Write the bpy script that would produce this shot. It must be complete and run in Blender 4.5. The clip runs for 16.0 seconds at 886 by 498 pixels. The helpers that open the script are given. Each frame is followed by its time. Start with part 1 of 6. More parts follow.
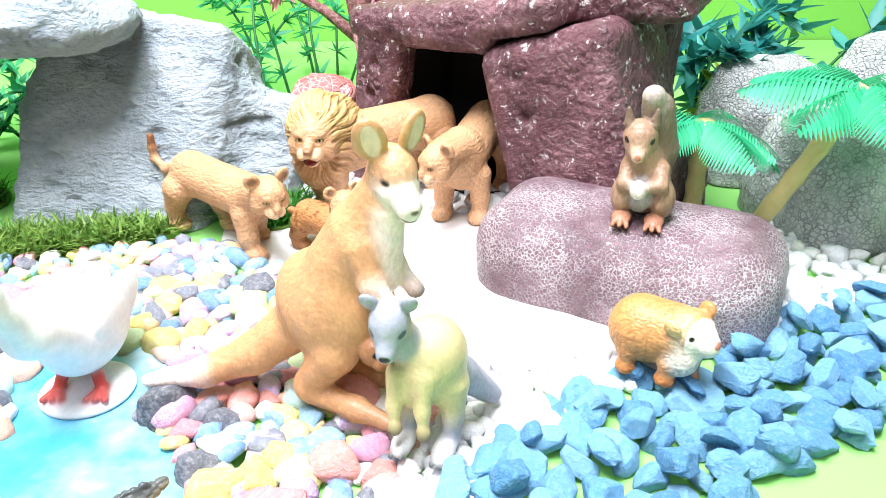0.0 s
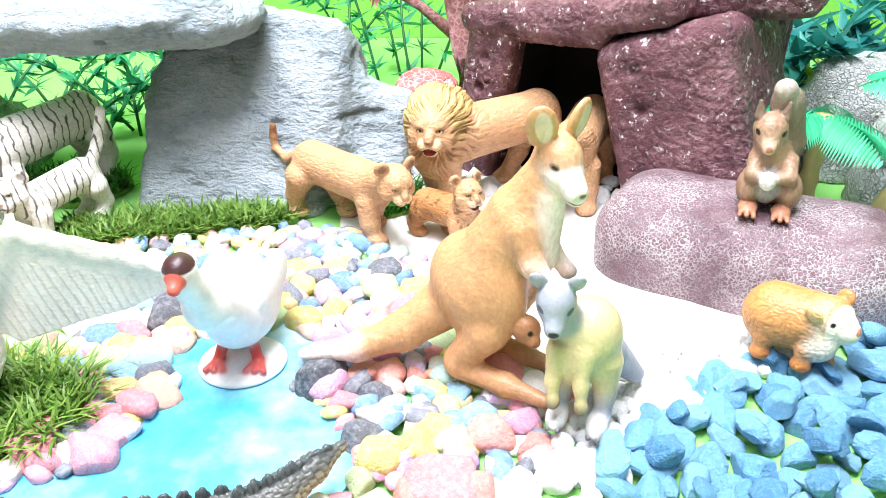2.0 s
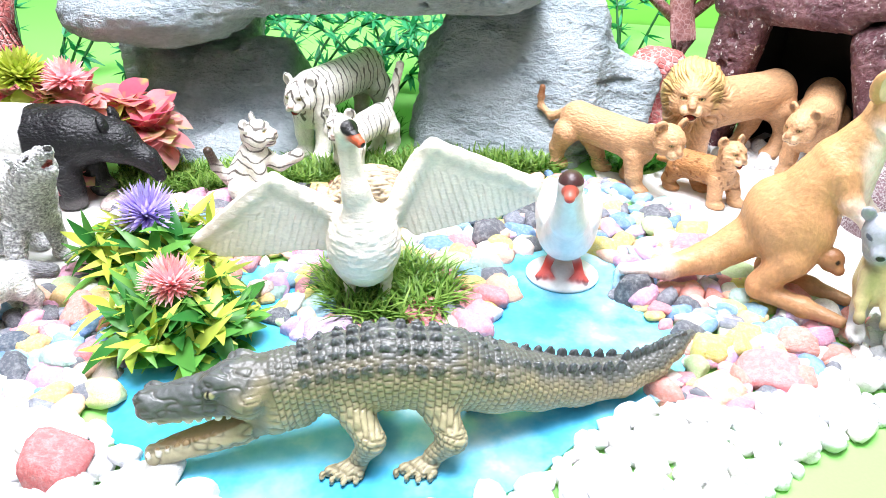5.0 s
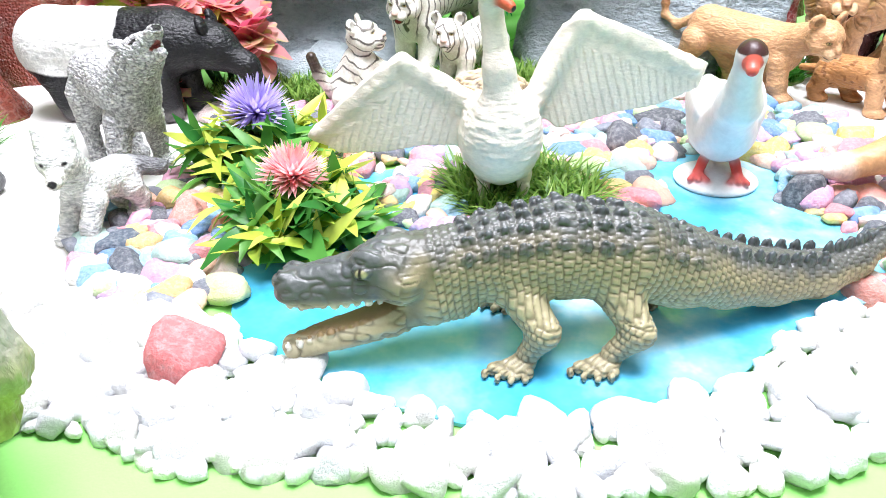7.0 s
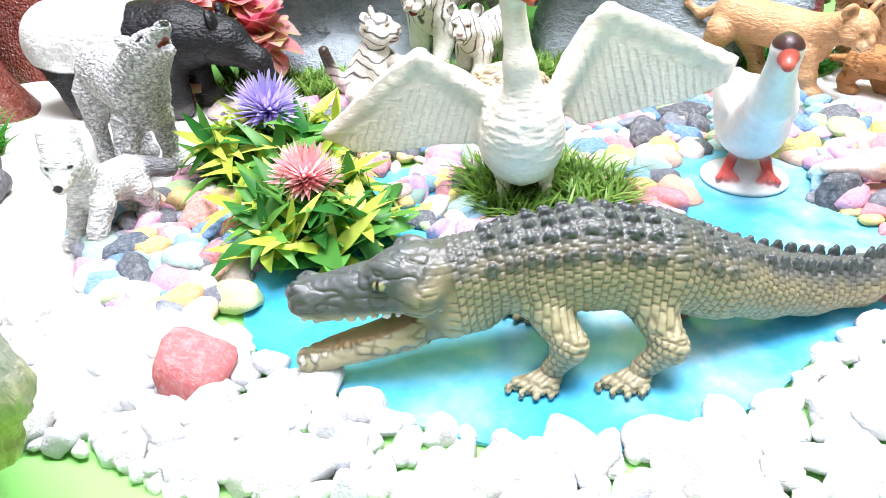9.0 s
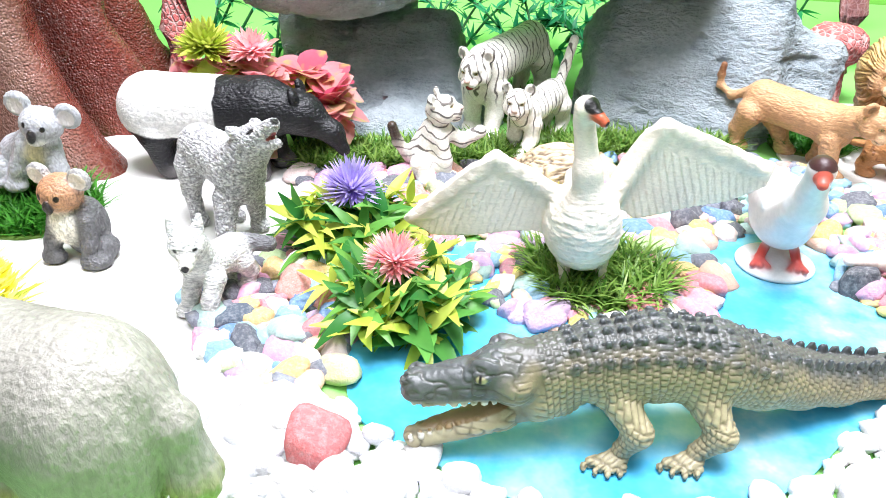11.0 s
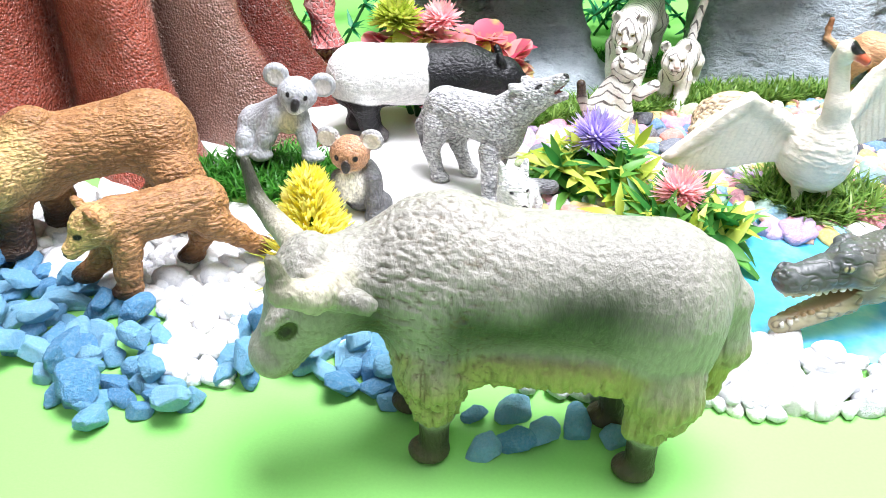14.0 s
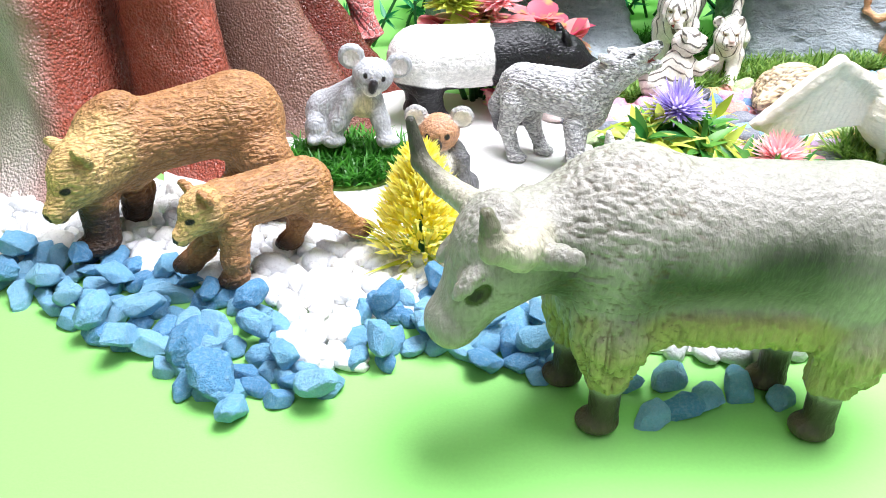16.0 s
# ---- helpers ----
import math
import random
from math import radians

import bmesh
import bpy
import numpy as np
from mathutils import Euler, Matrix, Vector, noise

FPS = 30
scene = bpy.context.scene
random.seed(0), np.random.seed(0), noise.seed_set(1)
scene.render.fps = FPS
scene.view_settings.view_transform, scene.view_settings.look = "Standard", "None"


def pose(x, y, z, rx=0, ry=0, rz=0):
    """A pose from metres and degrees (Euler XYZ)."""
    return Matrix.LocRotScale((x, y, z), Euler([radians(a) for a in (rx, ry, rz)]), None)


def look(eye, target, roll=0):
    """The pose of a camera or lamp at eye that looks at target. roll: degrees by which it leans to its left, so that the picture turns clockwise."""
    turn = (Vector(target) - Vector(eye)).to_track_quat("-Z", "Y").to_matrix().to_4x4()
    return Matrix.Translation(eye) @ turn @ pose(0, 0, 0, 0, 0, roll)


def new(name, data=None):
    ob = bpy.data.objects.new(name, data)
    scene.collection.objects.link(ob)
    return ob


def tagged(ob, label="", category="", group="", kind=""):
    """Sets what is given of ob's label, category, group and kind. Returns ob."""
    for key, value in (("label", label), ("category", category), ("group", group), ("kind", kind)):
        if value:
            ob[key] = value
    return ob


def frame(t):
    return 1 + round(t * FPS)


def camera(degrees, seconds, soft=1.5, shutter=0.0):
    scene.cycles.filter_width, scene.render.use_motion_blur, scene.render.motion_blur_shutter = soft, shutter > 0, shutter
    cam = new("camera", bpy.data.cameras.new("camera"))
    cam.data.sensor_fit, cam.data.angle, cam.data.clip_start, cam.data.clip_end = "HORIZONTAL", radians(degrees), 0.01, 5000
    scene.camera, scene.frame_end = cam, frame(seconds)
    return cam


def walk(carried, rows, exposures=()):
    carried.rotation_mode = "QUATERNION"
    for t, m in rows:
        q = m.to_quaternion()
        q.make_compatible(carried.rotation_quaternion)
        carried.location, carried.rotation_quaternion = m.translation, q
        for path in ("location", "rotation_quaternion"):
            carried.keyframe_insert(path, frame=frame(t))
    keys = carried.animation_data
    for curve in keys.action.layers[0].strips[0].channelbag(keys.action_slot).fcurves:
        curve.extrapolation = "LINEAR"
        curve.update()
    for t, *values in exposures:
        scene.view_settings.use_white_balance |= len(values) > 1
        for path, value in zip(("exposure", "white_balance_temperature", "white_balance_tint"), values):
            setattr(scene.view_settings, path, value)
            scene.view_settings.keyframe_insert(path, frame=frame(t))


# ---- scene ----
cam = camera(61.11, 16.0, soft=0.6)
PATH = [
    (0, (0.00523, 0.01058, 0.1637), (0.0008, 1.7685, -0.7901), -0.2),
    (0.5, (0.00024, 0.00861, 0.16298), (-0.03, 1.7635, -0.796), -0.84),
    (1, (-0.01058, 0.00501, 0.16305), (-0.0754, 1.7581, -0.7975), -1.12),
    (1.5, (-0.01867, 0.0026, 0.16502), (-0.1052, 1.7585, -0.7886), -1.22),
    (2, (-0.03184, -0.00232, 0.16455), (-0.1242, 1.7526, -0.7903), -0.61),
    (2.5, (-0.04804, -0.00617, 0.16311), (-0.1675, 1.7446, -0.7964), -0.15),
    (2.7, (-0.05264, -0.00821, 0.16284), (-0.1784, 1.7526, -0.7772), -1.02),
    (3, (-0.05899, -0.01231, 0.16541), (-0.1946, 1.7351, -0.798), 0.27),
    (3.5, (-0.07124, -0.03084, 0.1744), (-0.2412, 1.7179, -0.7811), 0.33),
    (4, (-0.0879, -0.04999, 0.18034), (-0.2796, 1.7066, -0.7565), 0.8),
    (4.5, (-0.10563, -0.06124, 0.17775), (-0.3301, 1.6858, -0.7695), 1.21),
    (5, (-0.12056, -0.07175, 0.16845), (-0.4014, 1.6506, -0.8087), 1.11),
    (5.2, (-0.12259, -0.07557, 0.16575), (-0.4124, 1.6368, -0.826), 1.26),
    (7.3, (-0.15881, -0.06234, 0.12163), (-0.5752, 1.6015, -0.907), -1.39),
    (7.5, (-0.15995, -0.06007, 0.11904), (-0.5844, 1.5974, -0.9167), -1.59),
    (8, (-0.16075, -0.05526, 0.11526), (-0.5916, 1.5911, -0.9354), -1.6),
    (10.3, (-0.1588, -0.0617, 0.15472), (-0.5613, 1.6, -0.8829), -0.91),
    (10.5, (-0.15973, -0.06404, 0.15849), (-0.5529, 1.6031, -0.874), -0.24),
    (11, (-0.1813, -0.0763, 0.1659), (-0.6058, 1.5809, -0.8703), 0.32),
    (11.5, (-0.19988, -0.09259, 0.15765), (-0.6478, 1.5478, -0.8952), 1.29),
    (12, (-0.20635, -0.10668, 0.15685), (-0.6632, 1.527, -0.9026), 1.83),
    (12.5, (-0.21927, -0.11463, 0.16163), (-0.6777, 1.517, -0.9003), 1.35),
    (13, (-0.24594, -0.12338, 0.17063), (-0.6262, 1.5272, -0.8929), 0.83),
    (13.5, (-0.28705, -0.13567, 0.17105), (-0.5559, 1.5361, -0.8934), 0.74),
    (14, (-0.3223, -0.14349, 0.16814), (-0.4971, 1.5366, -0.9028), 0.67),
    (14.5, (-0.34444, -0.15197, 0.16736), (-0.4061, 1.5368, -0.9023), 0.66),
    (15, (-0.35499, -0.15321, 0.16553), (-0.3729, 1.5397, -0.8992), 0.18),
    (15.5, (-0.35826, -0.14992, 0.1601), (-0.386, 1.5444, -0.9023), -0.11),
    (16, (-0.37561, -0.14601, 0.1522), (-0.4644, 1.555, -0.896), -0.41),
]
walk(cam, [(t, look(eye, target, roll)) for t, eye, target, roll in PATH], [(0, 0.13), (4.5, 0.1), (7.5, -0.03), (16, -0.03)])


# ---- light ----
def srgb(r, g, b):
    return tuple(((c / 255 + 0.055) / 1.055) ** 2.4 if c > 10 else c / 255 / 12.92 for c in (r, g, b))


world = bpy.data.worlds.new("world")
scene.world = world
world.use_nodes = True
world.node_tree.nodes["Background"].inputs[0].default_value = (0.95, 0.98, 1.0, 1)
world.node_tree.nodes["Background"].inputs[1].default_value = 0.25
scene.view_settings.exposure = 0.0


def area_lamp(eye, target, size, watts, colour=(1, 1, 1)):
    data = bpy.data.lights.new("unseen_lamp", "AREA")
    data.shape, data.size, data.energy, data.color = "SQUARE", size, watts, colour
    ob = new("unseen_lamp", data)
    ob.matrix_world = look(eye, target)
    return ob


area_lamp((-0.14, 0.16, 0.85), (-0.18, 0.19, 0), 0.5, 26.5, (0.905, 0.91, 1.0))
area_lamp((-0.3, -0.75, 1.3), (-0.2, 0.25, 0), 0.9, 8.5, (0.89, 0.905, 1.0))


# ---- materials ----
class Nodes:
    """A small helper that makes and links shader nodes."""

    def __init__(self, name):
        self.mat = bpy.data.materials.new(name)
        self.mat.use_nodes = True
        self.tree = self.mat.node_tree
        self.bsdf = self.tree.nodes["Principled BSDF"]
        self.where = self.add("ShaderNodeTexCoord").outputs["Object"]

    def add(self, kind, **values):
        n = self.tree.nodes.new(kind)
        for k, v in values.items():
            n.inputs[k].default_value = v
        return n

    def link(self, a, b):
        self.tree.links.new(a, b)

    def noise(self, scale, detail=3.0, rough=0.55, where=None):
        n = self.add("ShaderNodeTexNoise", Scale=scale, Detail=detail, Roughness=rough)
        self.link(where or self.where, n.inputs["Vector"])
        return n.outputs["Fac"]

    def voronoi(self, scale, feature="F1"):
        n = self.add("ShaderNodeTexVoronoi", Scale=scale)
        n.feature = feature
        self.link(self.where, n.inputs["Vector"])
        return n.outputs["Distance"]

    def ramp(self, fac, stops, constant=False):
        n = self.add("ShaderNodeValToRGB")
        r = n.color_ramp
        r.interpolation = "CONSTANT" if constant else "LINEAR"
        while len(r.elements) < len(stops):
            r.elements.new(0.5)
        for e, (p, c) in zip(r.elements, stops):
            e.position, e.color = p, (*c, 1)
        self.link(fac, n.inputs["Fac"])
        return n.outputs["Color"]

    def mix(self, fac, a, b, mode="MIX"):
        n = self.tree.nodes.new("ShaderNodeMix")
        n.data_type, n.blend_type = "RGBA", mode
        for socket, v in ((n.inputs[0], fac), (n.inputs[6], a), (n.inputs[7], b)):
            if isinstance(v, bpy.types.NodeSocket):
                self.link(v, socket)
            elif isinstance(v, tuple):
                socket.default_value = (*v, 1)
            else:
                socket.default_value = v
        return n.outputs[2]

    def maths(self, op, a, b=0.0):
        n = self.tree.nodes.new("ShaderNodeMath")
        n.operation = op
        for socket, v in zip(n.inputs, (a, b)):
            if isinstance(v, bpy.types.NodeSocket):
                self.link(v, socket)
            else:
                socket.default_value = v
        return n.outputs[0]

    def attribute(self, name):
        n = self.tree.nodes.new("ShaderNodeAttribute")
        n.attribute_name = name
        return n.outputs["Color"]

    def random(self):
        return self.tree.nodes.new("ShaderNodeObjectInfo").outputs["Random"]

    def island(self):
        return self.tree.nodes.new("ShaderNodeNewGeometry").outputs["Random Per Island"]

    def bump(self, height, strength, distance):
        n = self.add("ShaderNodeBump", Strength=strength, Distance=distance)
        self.link(height, n.inputs["Height"])
        self.link(n.outputs["Normal"], self.bsdf.inputs["Normal"])

    def done(self, colour, rough=0.5, specular=0.5, coat=0.0):
        if isinstance(colour, tuple):
            self.bsdf.inputs["Base Color"].default_value = (*colour, 1)
        else:
            self.link(colour, self.bsdf.inputs["Base Color"])
        if isinstance(rough, bpy.types.NodeSocket):
            self.link(rough, self.bsdf.inputs["Roughness"])
        else:
            self.bsdf.inputs["Roughness"].default_value = rough
        self.bsdf.inputs["Specular IOR Level"].default_value = specular
        self.bsdf.inputs["Coat Weight"].default_value = coat
        return self.mat


def stretched(n, sx, sy, sz):
    m = n.add("ShaderNodeMapping", Scale=(sx, sy, sz))
    n.link(n.where, m.inputs["Vector"])
    return m.outputs["Vector"]


def painted_material(name, grain, depth, rough=0.45, stretch=None, relief_shade=0.25, specular=0.4):
    """Painted plastic: the paint attribute on a moulded relief, shade and light coloured into its hollows and crests,
    with larger random blots.
    """
    n = Nodes(name)
    where = stretched(n, *stretch) if stretch else None
    fur = n.noise(grain, 3, 0.6, where)
    blot = n.noise(70, 2)
    base = n.attribute("paint")
    worn_or_shaded = n.mix(n.ramp(fur, [(0.35, (0.0,) * 3), (0.65, (1.0,) * 3)]), n.mix(relief_shade, base, (0.0, 0.0, 0.0)), n.mix(1.0, base, (1 + relief_shade, 1 + relief_shade * 0.95, 1 + relief_shade * 0.85), "MULTIPLY"))
    col = n.mix(0.6, base, worn_or_shaded)
    col = n.mix(n.maths("MULTIPLY", n.maths("SUBTRACT", blot, 0.35), 0.35), col, (0.0, 0.0, 0.0))
    n.bump(fur, 0.8, depth)
    return n.done(col, rough, specular)


FUR = painted_material("short_fur_plastic", 800, 0.001, 0.42, (0.45, 1, 0.9), relief_shade=0.2)
WOOL = painted_material("woolly_plastic", 620, 0.0012, 0.45, (1, 1, 0.4), relief_shade=0.22)
SHAG = painted_material("shaggy_fur_plastic", 620, 0.0022, 0.42, (0.3, 0.8, 1.1), relief_shade=0.35)
FINE_SHAG = painted_material("fine_shaggy_fur_plastic", 1050, 0.0022, 0.42, (0.3, 0.8, 1.1), relief_shade=0.55)
SMOOTH = painted_material("smooth_plastic", 500, 0.00025, 0.36, relief_shade=0.07)
VELVET = painted_material("fine_fur_plastic", 700, 0.0005, 0.42, (0.6, 1, 0.5), relief_shade=0.13)
FEATHER = painted_material("feathered_plastic", 500, 0.0004, 0.4, (1, 1, 2), relief_shade=0.1)


def paper_material(name, colour, lighter, rough=0.55):
    n = Nodes(name)
    col = n.mix(n.noise(3.5, 2), colour, lighter)
    col = n.mix(n.maths("MULTIPLY", n.noise(900, 2), 0.12), col, (0.02, 0.05, 0.01))
    n.bump(n.noise(1500, 2), 0.15, 0.0003)
    return n.done(col, rough, 0.35)


GREEN = paper_material("green_card", srgb(136, 206, 106), srgb(148, 214, 120))
GREEN_BACK = paper_material("green_backdrop_card", srgb(118, 192, 74), srgb(146, 210, 100))
WHITE_CARD = paper_material("white_card", srgb(228, 226, 222), srgb(236, 234, 232))
TABLE = paper_material("pale_grey_table", srgb(176, 176, 178), srgb(188, 188, 190))
WALL = paper_material("grey_wall_paint", srgb(168, 168, 166), srgb(178, 178, 176), 0.8)


def water_material():
    n = Nodes("printed_water_film")
    big, fine = n.noise(16, 4, 0.6), n.noise(55, 4, 0.7)
    mixd = n.maths("ADD", n.maths("MULTIPLY", big, 0.7), n.maths("MULTIPLY", fine, 0.3))
    col = n.ramp(mixd, [(0.34, srgb(40, 146, 200)), (0.48, srgb(84, 182, 222)), (0.58, srgb(136, 206, 230)), (0.68, srgb(206, 232, 240))])
    n.bump(n.noise(28, 3), 0.25, 0.002)
    return n.done(col, 0.16, 0.5, 0.3)


WATER = water_material()


def stone_material(name, palette, rough=0.75, speck=(0.9, 0.9, 0.9), joined=False):
    """Dyed stone. Loose stones are unit meshes scaled to their size, beds are in metres."""
    n = Nodes(name)
    k = 1.0 if joined else 0.016
    stops = [(i / len(palette), c) for i, c in enumerate(palette)]
    col = n.ramp(n.island() if joined else n.random(), stops, True)
    col = n.mix(n.maths("MULTIPLY", n.ramp(n.noise(300 * k, 4, 0.65), [(0.45, (0, 0, 0)), (0.7, (1, 1, 1))]), 0.25), col, speck)
    col = n.mix(n.maths("MULTIPLY", n.ramp(n.noise(900 * k, 4, 0.7), [(0.5, (0, 0, 0)), (0.75, (1, 1, 1))]), 0.3), col, (0.12, 0.12, 0.13))
    n.bump(n.noise(450 * k, 5, 0.7), 1.0, 0.0014)
    return n.done(col, rough, 0.3)


PASTEL = [srgb(*c) for c in ((232, 160, 174), (236, 232, 226), (228, 150, 158), (236, 216, 128), (130, 134, 146), (150, 192, 216), (240, 190, 166),
                             (192, 214, 160), (112, 114, 122), (230, 168, 196), (118, 156, 204), (238, 216, 210), (236, 200, 140), (206, 176, 214), (236, 162, 150), (184, 214, 206))]
PEBBLE = stone_material("pastel_pebble", PASTEL)
PEBBLE_JOINED = stone_material("pastel_pebble_bed", PASTEL, joined=True)
WHITES = [srgb(*c) for c in ((238, 238, 240), (230, 232, 236), (242, 241, 238), (226, 228, 230), (240, 238, 232))]
WHITE_STONE = stone_material("white_pebble", WHITES)
WHITE_STONE_JOINED = stone_material("white_pebble_bed", WHITES, joined=True)
BLUES = [srgb(*c) for c in ((116, 174, 208), (102, 160, 200), (134, 188, 218), (90, 148, 190), (122, 178, 212))]
BLUE_STONE = stone_material("blue_dyed_stone", BLUES, 0.85, (0.55, 0.7, 0.85))


def single_stone(name, colour):
    return stone_material(name, [colour], 0.75)


def leaf_material(name, a, b, rough=0.4, through_light=0.35, second=None, shade=0.3):
    n = Nodes(name)
    col = n.mix(n.island(), a, b)
    col = n.mix(n.maths("MULTIPLY", n.noise(300, 2), shade), col, tuple(c * 0.4 for c in a))
    if second:
        col = n.mix(n.maths("MULTIPLY", n.ramp(n.noise(110, 2), [(0.5, (0, 0, 0)), (0.66, (1, 1, 1))]), 0.7), col, second)
    mat = n.done(col, rough, 0.4)
    thin = n.add("ShaderNodeBsdfTranslucent")
    n.link(col, thin.inputs["Color"])
    both = n.add("ShaderNodeMixShader", Fac=through_light)
    n.link(n.bsdf.outputs[0], both.inputs[1])
    n.link(thin.outputs[0], both.inputs[2])
    n.link(both.outputs[0], n.tree.nodes["Material Output"].inputs["Surface"])
    return mat


GRASS = leaf_material("plastic_grass", srgb(72, 122, 40), srgb(160, 192, 96))
GRASS_DEEP = leaf_material("deep_plastic_grass", srgb(40, 110, 28), srgb(90, 165, 60))
LEAF = leaf_material("green_plastic_leaf", srgb(38, 118, 50), srgb(126, 186, 84))
LEAF_TEAL = leaf_material("teal_plastic_leaf", srgb(34, 144, 96), srgb(84, 188, 128))
LEAF_YELLOW = leaf_material("yellow_green_leaf", srgb(176, 198, 66), srgb(222, 226, 112))
LEAF_PALM = leaf_material("palm_green_plastic", srgb(36, 170, 116), srgb(76, 204, 150))
LEAF_RED = leaf_material("coleus_red_leaf", srgb(224, 100, 130), srgb(252, 200, 194), 0.4, 0.5, srgb(190, 196, 110))
LEAF_SPRIG = leaf_material("bluish_sprig_leaf", srgb(30, 128, 128), srgb(92, 180, 168))
PURPLE = leaf_material("purple_petal", srgb(178, 156, 232), srgb(232, 222, 252), 0.4, 0.55, None, 0.06)
PINK = leaf_material("coral_pink_petal", srgb(255, 172, 184), srgb(255, 236, 232), 0.4, 0.6, None, 0.04)
YELLOW = leaf_material("yellow_petal", srgb(255, 242, 84), srgb(255, 252, 176), 0.4, 0.65, None, 0.02)
BLOSSOM = leaf_material("pink_blossom", srgb(230, 112, 146), srgb(250, 190, 206))


def rock_material(name, stops, crack, crack_amount, relief=0.002, scale=60, rough=0.8, paint=False, cells=260, stretch=None, leather=0.0, flecks=0.0, worn_or_shaded=0.0):
    n = Nodes(name)
    where = stretched(n, *stretch) if stretch else None
    big, fine = n.noise(scale, 5, 0.6, where), n.noise(scale * 9, 4, 0.65, where)
    col = n.ramp(n.maths("ADD", n.maths("MULTIPLY", big, 0.65), n.maths("MULTIPLY", fine, 0.35)), stops)
    if paint:
        col = n.mix(0.75, col, n.attribute("paint"))
    if flecks:
        spot = n.ramp(n.noise(flecks, 5, 0.75), [(0.6, (0, 0, 0)), (0.64, (1, 1, 1))])
        col = n.mix(n.maths("MULTIPLY", spot, 0.8), col, crack)
    if worn_or_shaded:
        raised = n.tree.nodes.new("ShaderNodeNewGeometry").outputs["Pointiness"]
        patch = n.ramp(n.noise(scale * 1.5, 3), [(0.45, (0, 0, 0)), (0.6, (1, 1, 1))])
        col = n.mix(n.maths("MULTIPLY", n.maths("MULTIPLY", n.ramp(raised, [(0.505, (0, 0, 0)), (0.55, (1, 1, 1))]), patch), worn_or_shaded), col, crack)
    if crack_amount:
        shifted = n.tree.nodes.new("ShaderNodeVectorMath")
        shake = n.add("ShaderNodeTexNoise", Scale=cells * 0.8, Detail=2.0)
        n.link(n.where, shake.inputs["Vector"])
        shifted.operation = "MULTIPLY_ADD"
        n.link(shake.outputs["Color"], shifted.inputs[0])
        shifted.inputs[1].default_value = (0.0026, 0.0026, 0.0026)
        n.link(n.where, shifted.inputs[2])
        grain = n.add("ShaderNodeTexVoronoi", Scale=cells)
        grain.feature = "DISTANCE_TO_EDGE"
        n.link(shifted.outputs[0], grain.inputs["Vector"])
        edge = n.ramp(grain.outputs["Distance"], [(0.03, (1, 1, 1)), (0.15, (0, 0, 0))])
        dust = n.ramp(n.noise(scale * 1.2, 3), [(0.32, (0, 0, 0)), (0.6, (1, 1, 1))])
        col = n.mix(n.maths("MULTIPLY", n.maths("MULTIPLY", edge, dust), crack_amount), col, crack)
    height = n.maths("ADD", n.maths("MULTIPLY", big, 0.6), fine)
    if crack_amount > 0.5:
        height = n.maths("SUBTRACT", height, n.maths("MULTIPLY", edge, 0.8))
    if leather:
        height = n.maths("ADD", n.maths("MULTIPLY", n.voronoi(leather), -0.9), height)
    n.bump(height, 0.9, relief)
    return n.done(col, rough, 0.35 if leather else 0.25)


GREY_ROCK = rock_material("grey_foam_rock", [(0.28, srgb(100, 112, 119)), (0.42, srgb(156, 168, 174)), (0.62, srgb(188, 198, 203))], srgb(225, 232, 236), 0.0, 0.006, 42, worn_or_shaded=0.4, stretch=(0.8, 1.0, 1.4))
MAROON_ROCK = rock_material("maroon_crackled_rock", [(0.32, srgb(70, 42, 48)), (0.5, srgb(108, 72, 78)), (0.66, srgb(150, 112, 116))], srgb(236, 230, 230), 0.0, 0.0032, 40, 0.36, flecks=190, worn_or_shaded=0.25)
DOME_ROCK = rock_material("dusty_maroon_rock", [(0.3, srgb(92, 66, 74)), (0.5, srgb(130, 100, 107)), (0.7, srgb(176, 154, 160))], srgb(238, 232, 234), 0.9, 0.0012, 26, 0.4, cells=680, worn_or_shaded=0.3)
GRANITE = rock_material("white_speckled_granite", [(0.3, srgb(170, 176, 176)), (0.45, srgb(216, 220, 218)), (0.65, srgb(238, 240, 238))], srgb(130, 134, 134), 0.6, 0.0025, 110, cells=420, worn_or_shaded=0.5)
BARK = rock_material("red_brown_trunk_paint", [(0.3, srgb(56, 24, 20)), (0.5, srgb(120, 58, 46)), (0.7, srgb(160, 96, 80))], srgb(226, 208, 198), 0.07, 0.0015, 70, 0.2, True, cells=240, leather=800)
RED_ROCK = rock_material("salmon_red_rock", [(0.3, srgb(170, 80, 80)), (0.5, srgb(206, 112, 108)), (0.7, srgb(228, 160, 154))], srgb(245, 225, 220), 0.6, 0.0015, 80)
RED_BARK = rock_material("pink_brown_bark", [(0.3, srgb(90, 50, 50)), (0.5, srgb(140, 92, 88)), (0.7, srgb(180, 130, 124))], srgb(210, 180, 176), 0.4, 0.0015, 120)


def plain_material(name, a, b, rough=0.5):
    n = Nodes(name)
    n.bump(n.noise(800, 2), 0.3, 0.0004)
    return n.done(n.mix(n.noise(200, 3), a, b), rough, 0.4)


PALM_TRUNK = plain_material("pale_palm_stem", srgb(196, 168, 104), srgb(222, 200, 146))
STEM = plain_material("dark_green_stem", srgb(30, 84, 44), srgb(48, 110, 60))
CAVE_SHADE = plain_material("cave_shade_black", srgb(14, 10, 10), srgb(22, 16, 16), 0.9)


# ---- shapes ----
def lattice(seed):
    return np.random.RandomState(seed).rand(4096).astype(np.float32)


HASH = lattice(7)


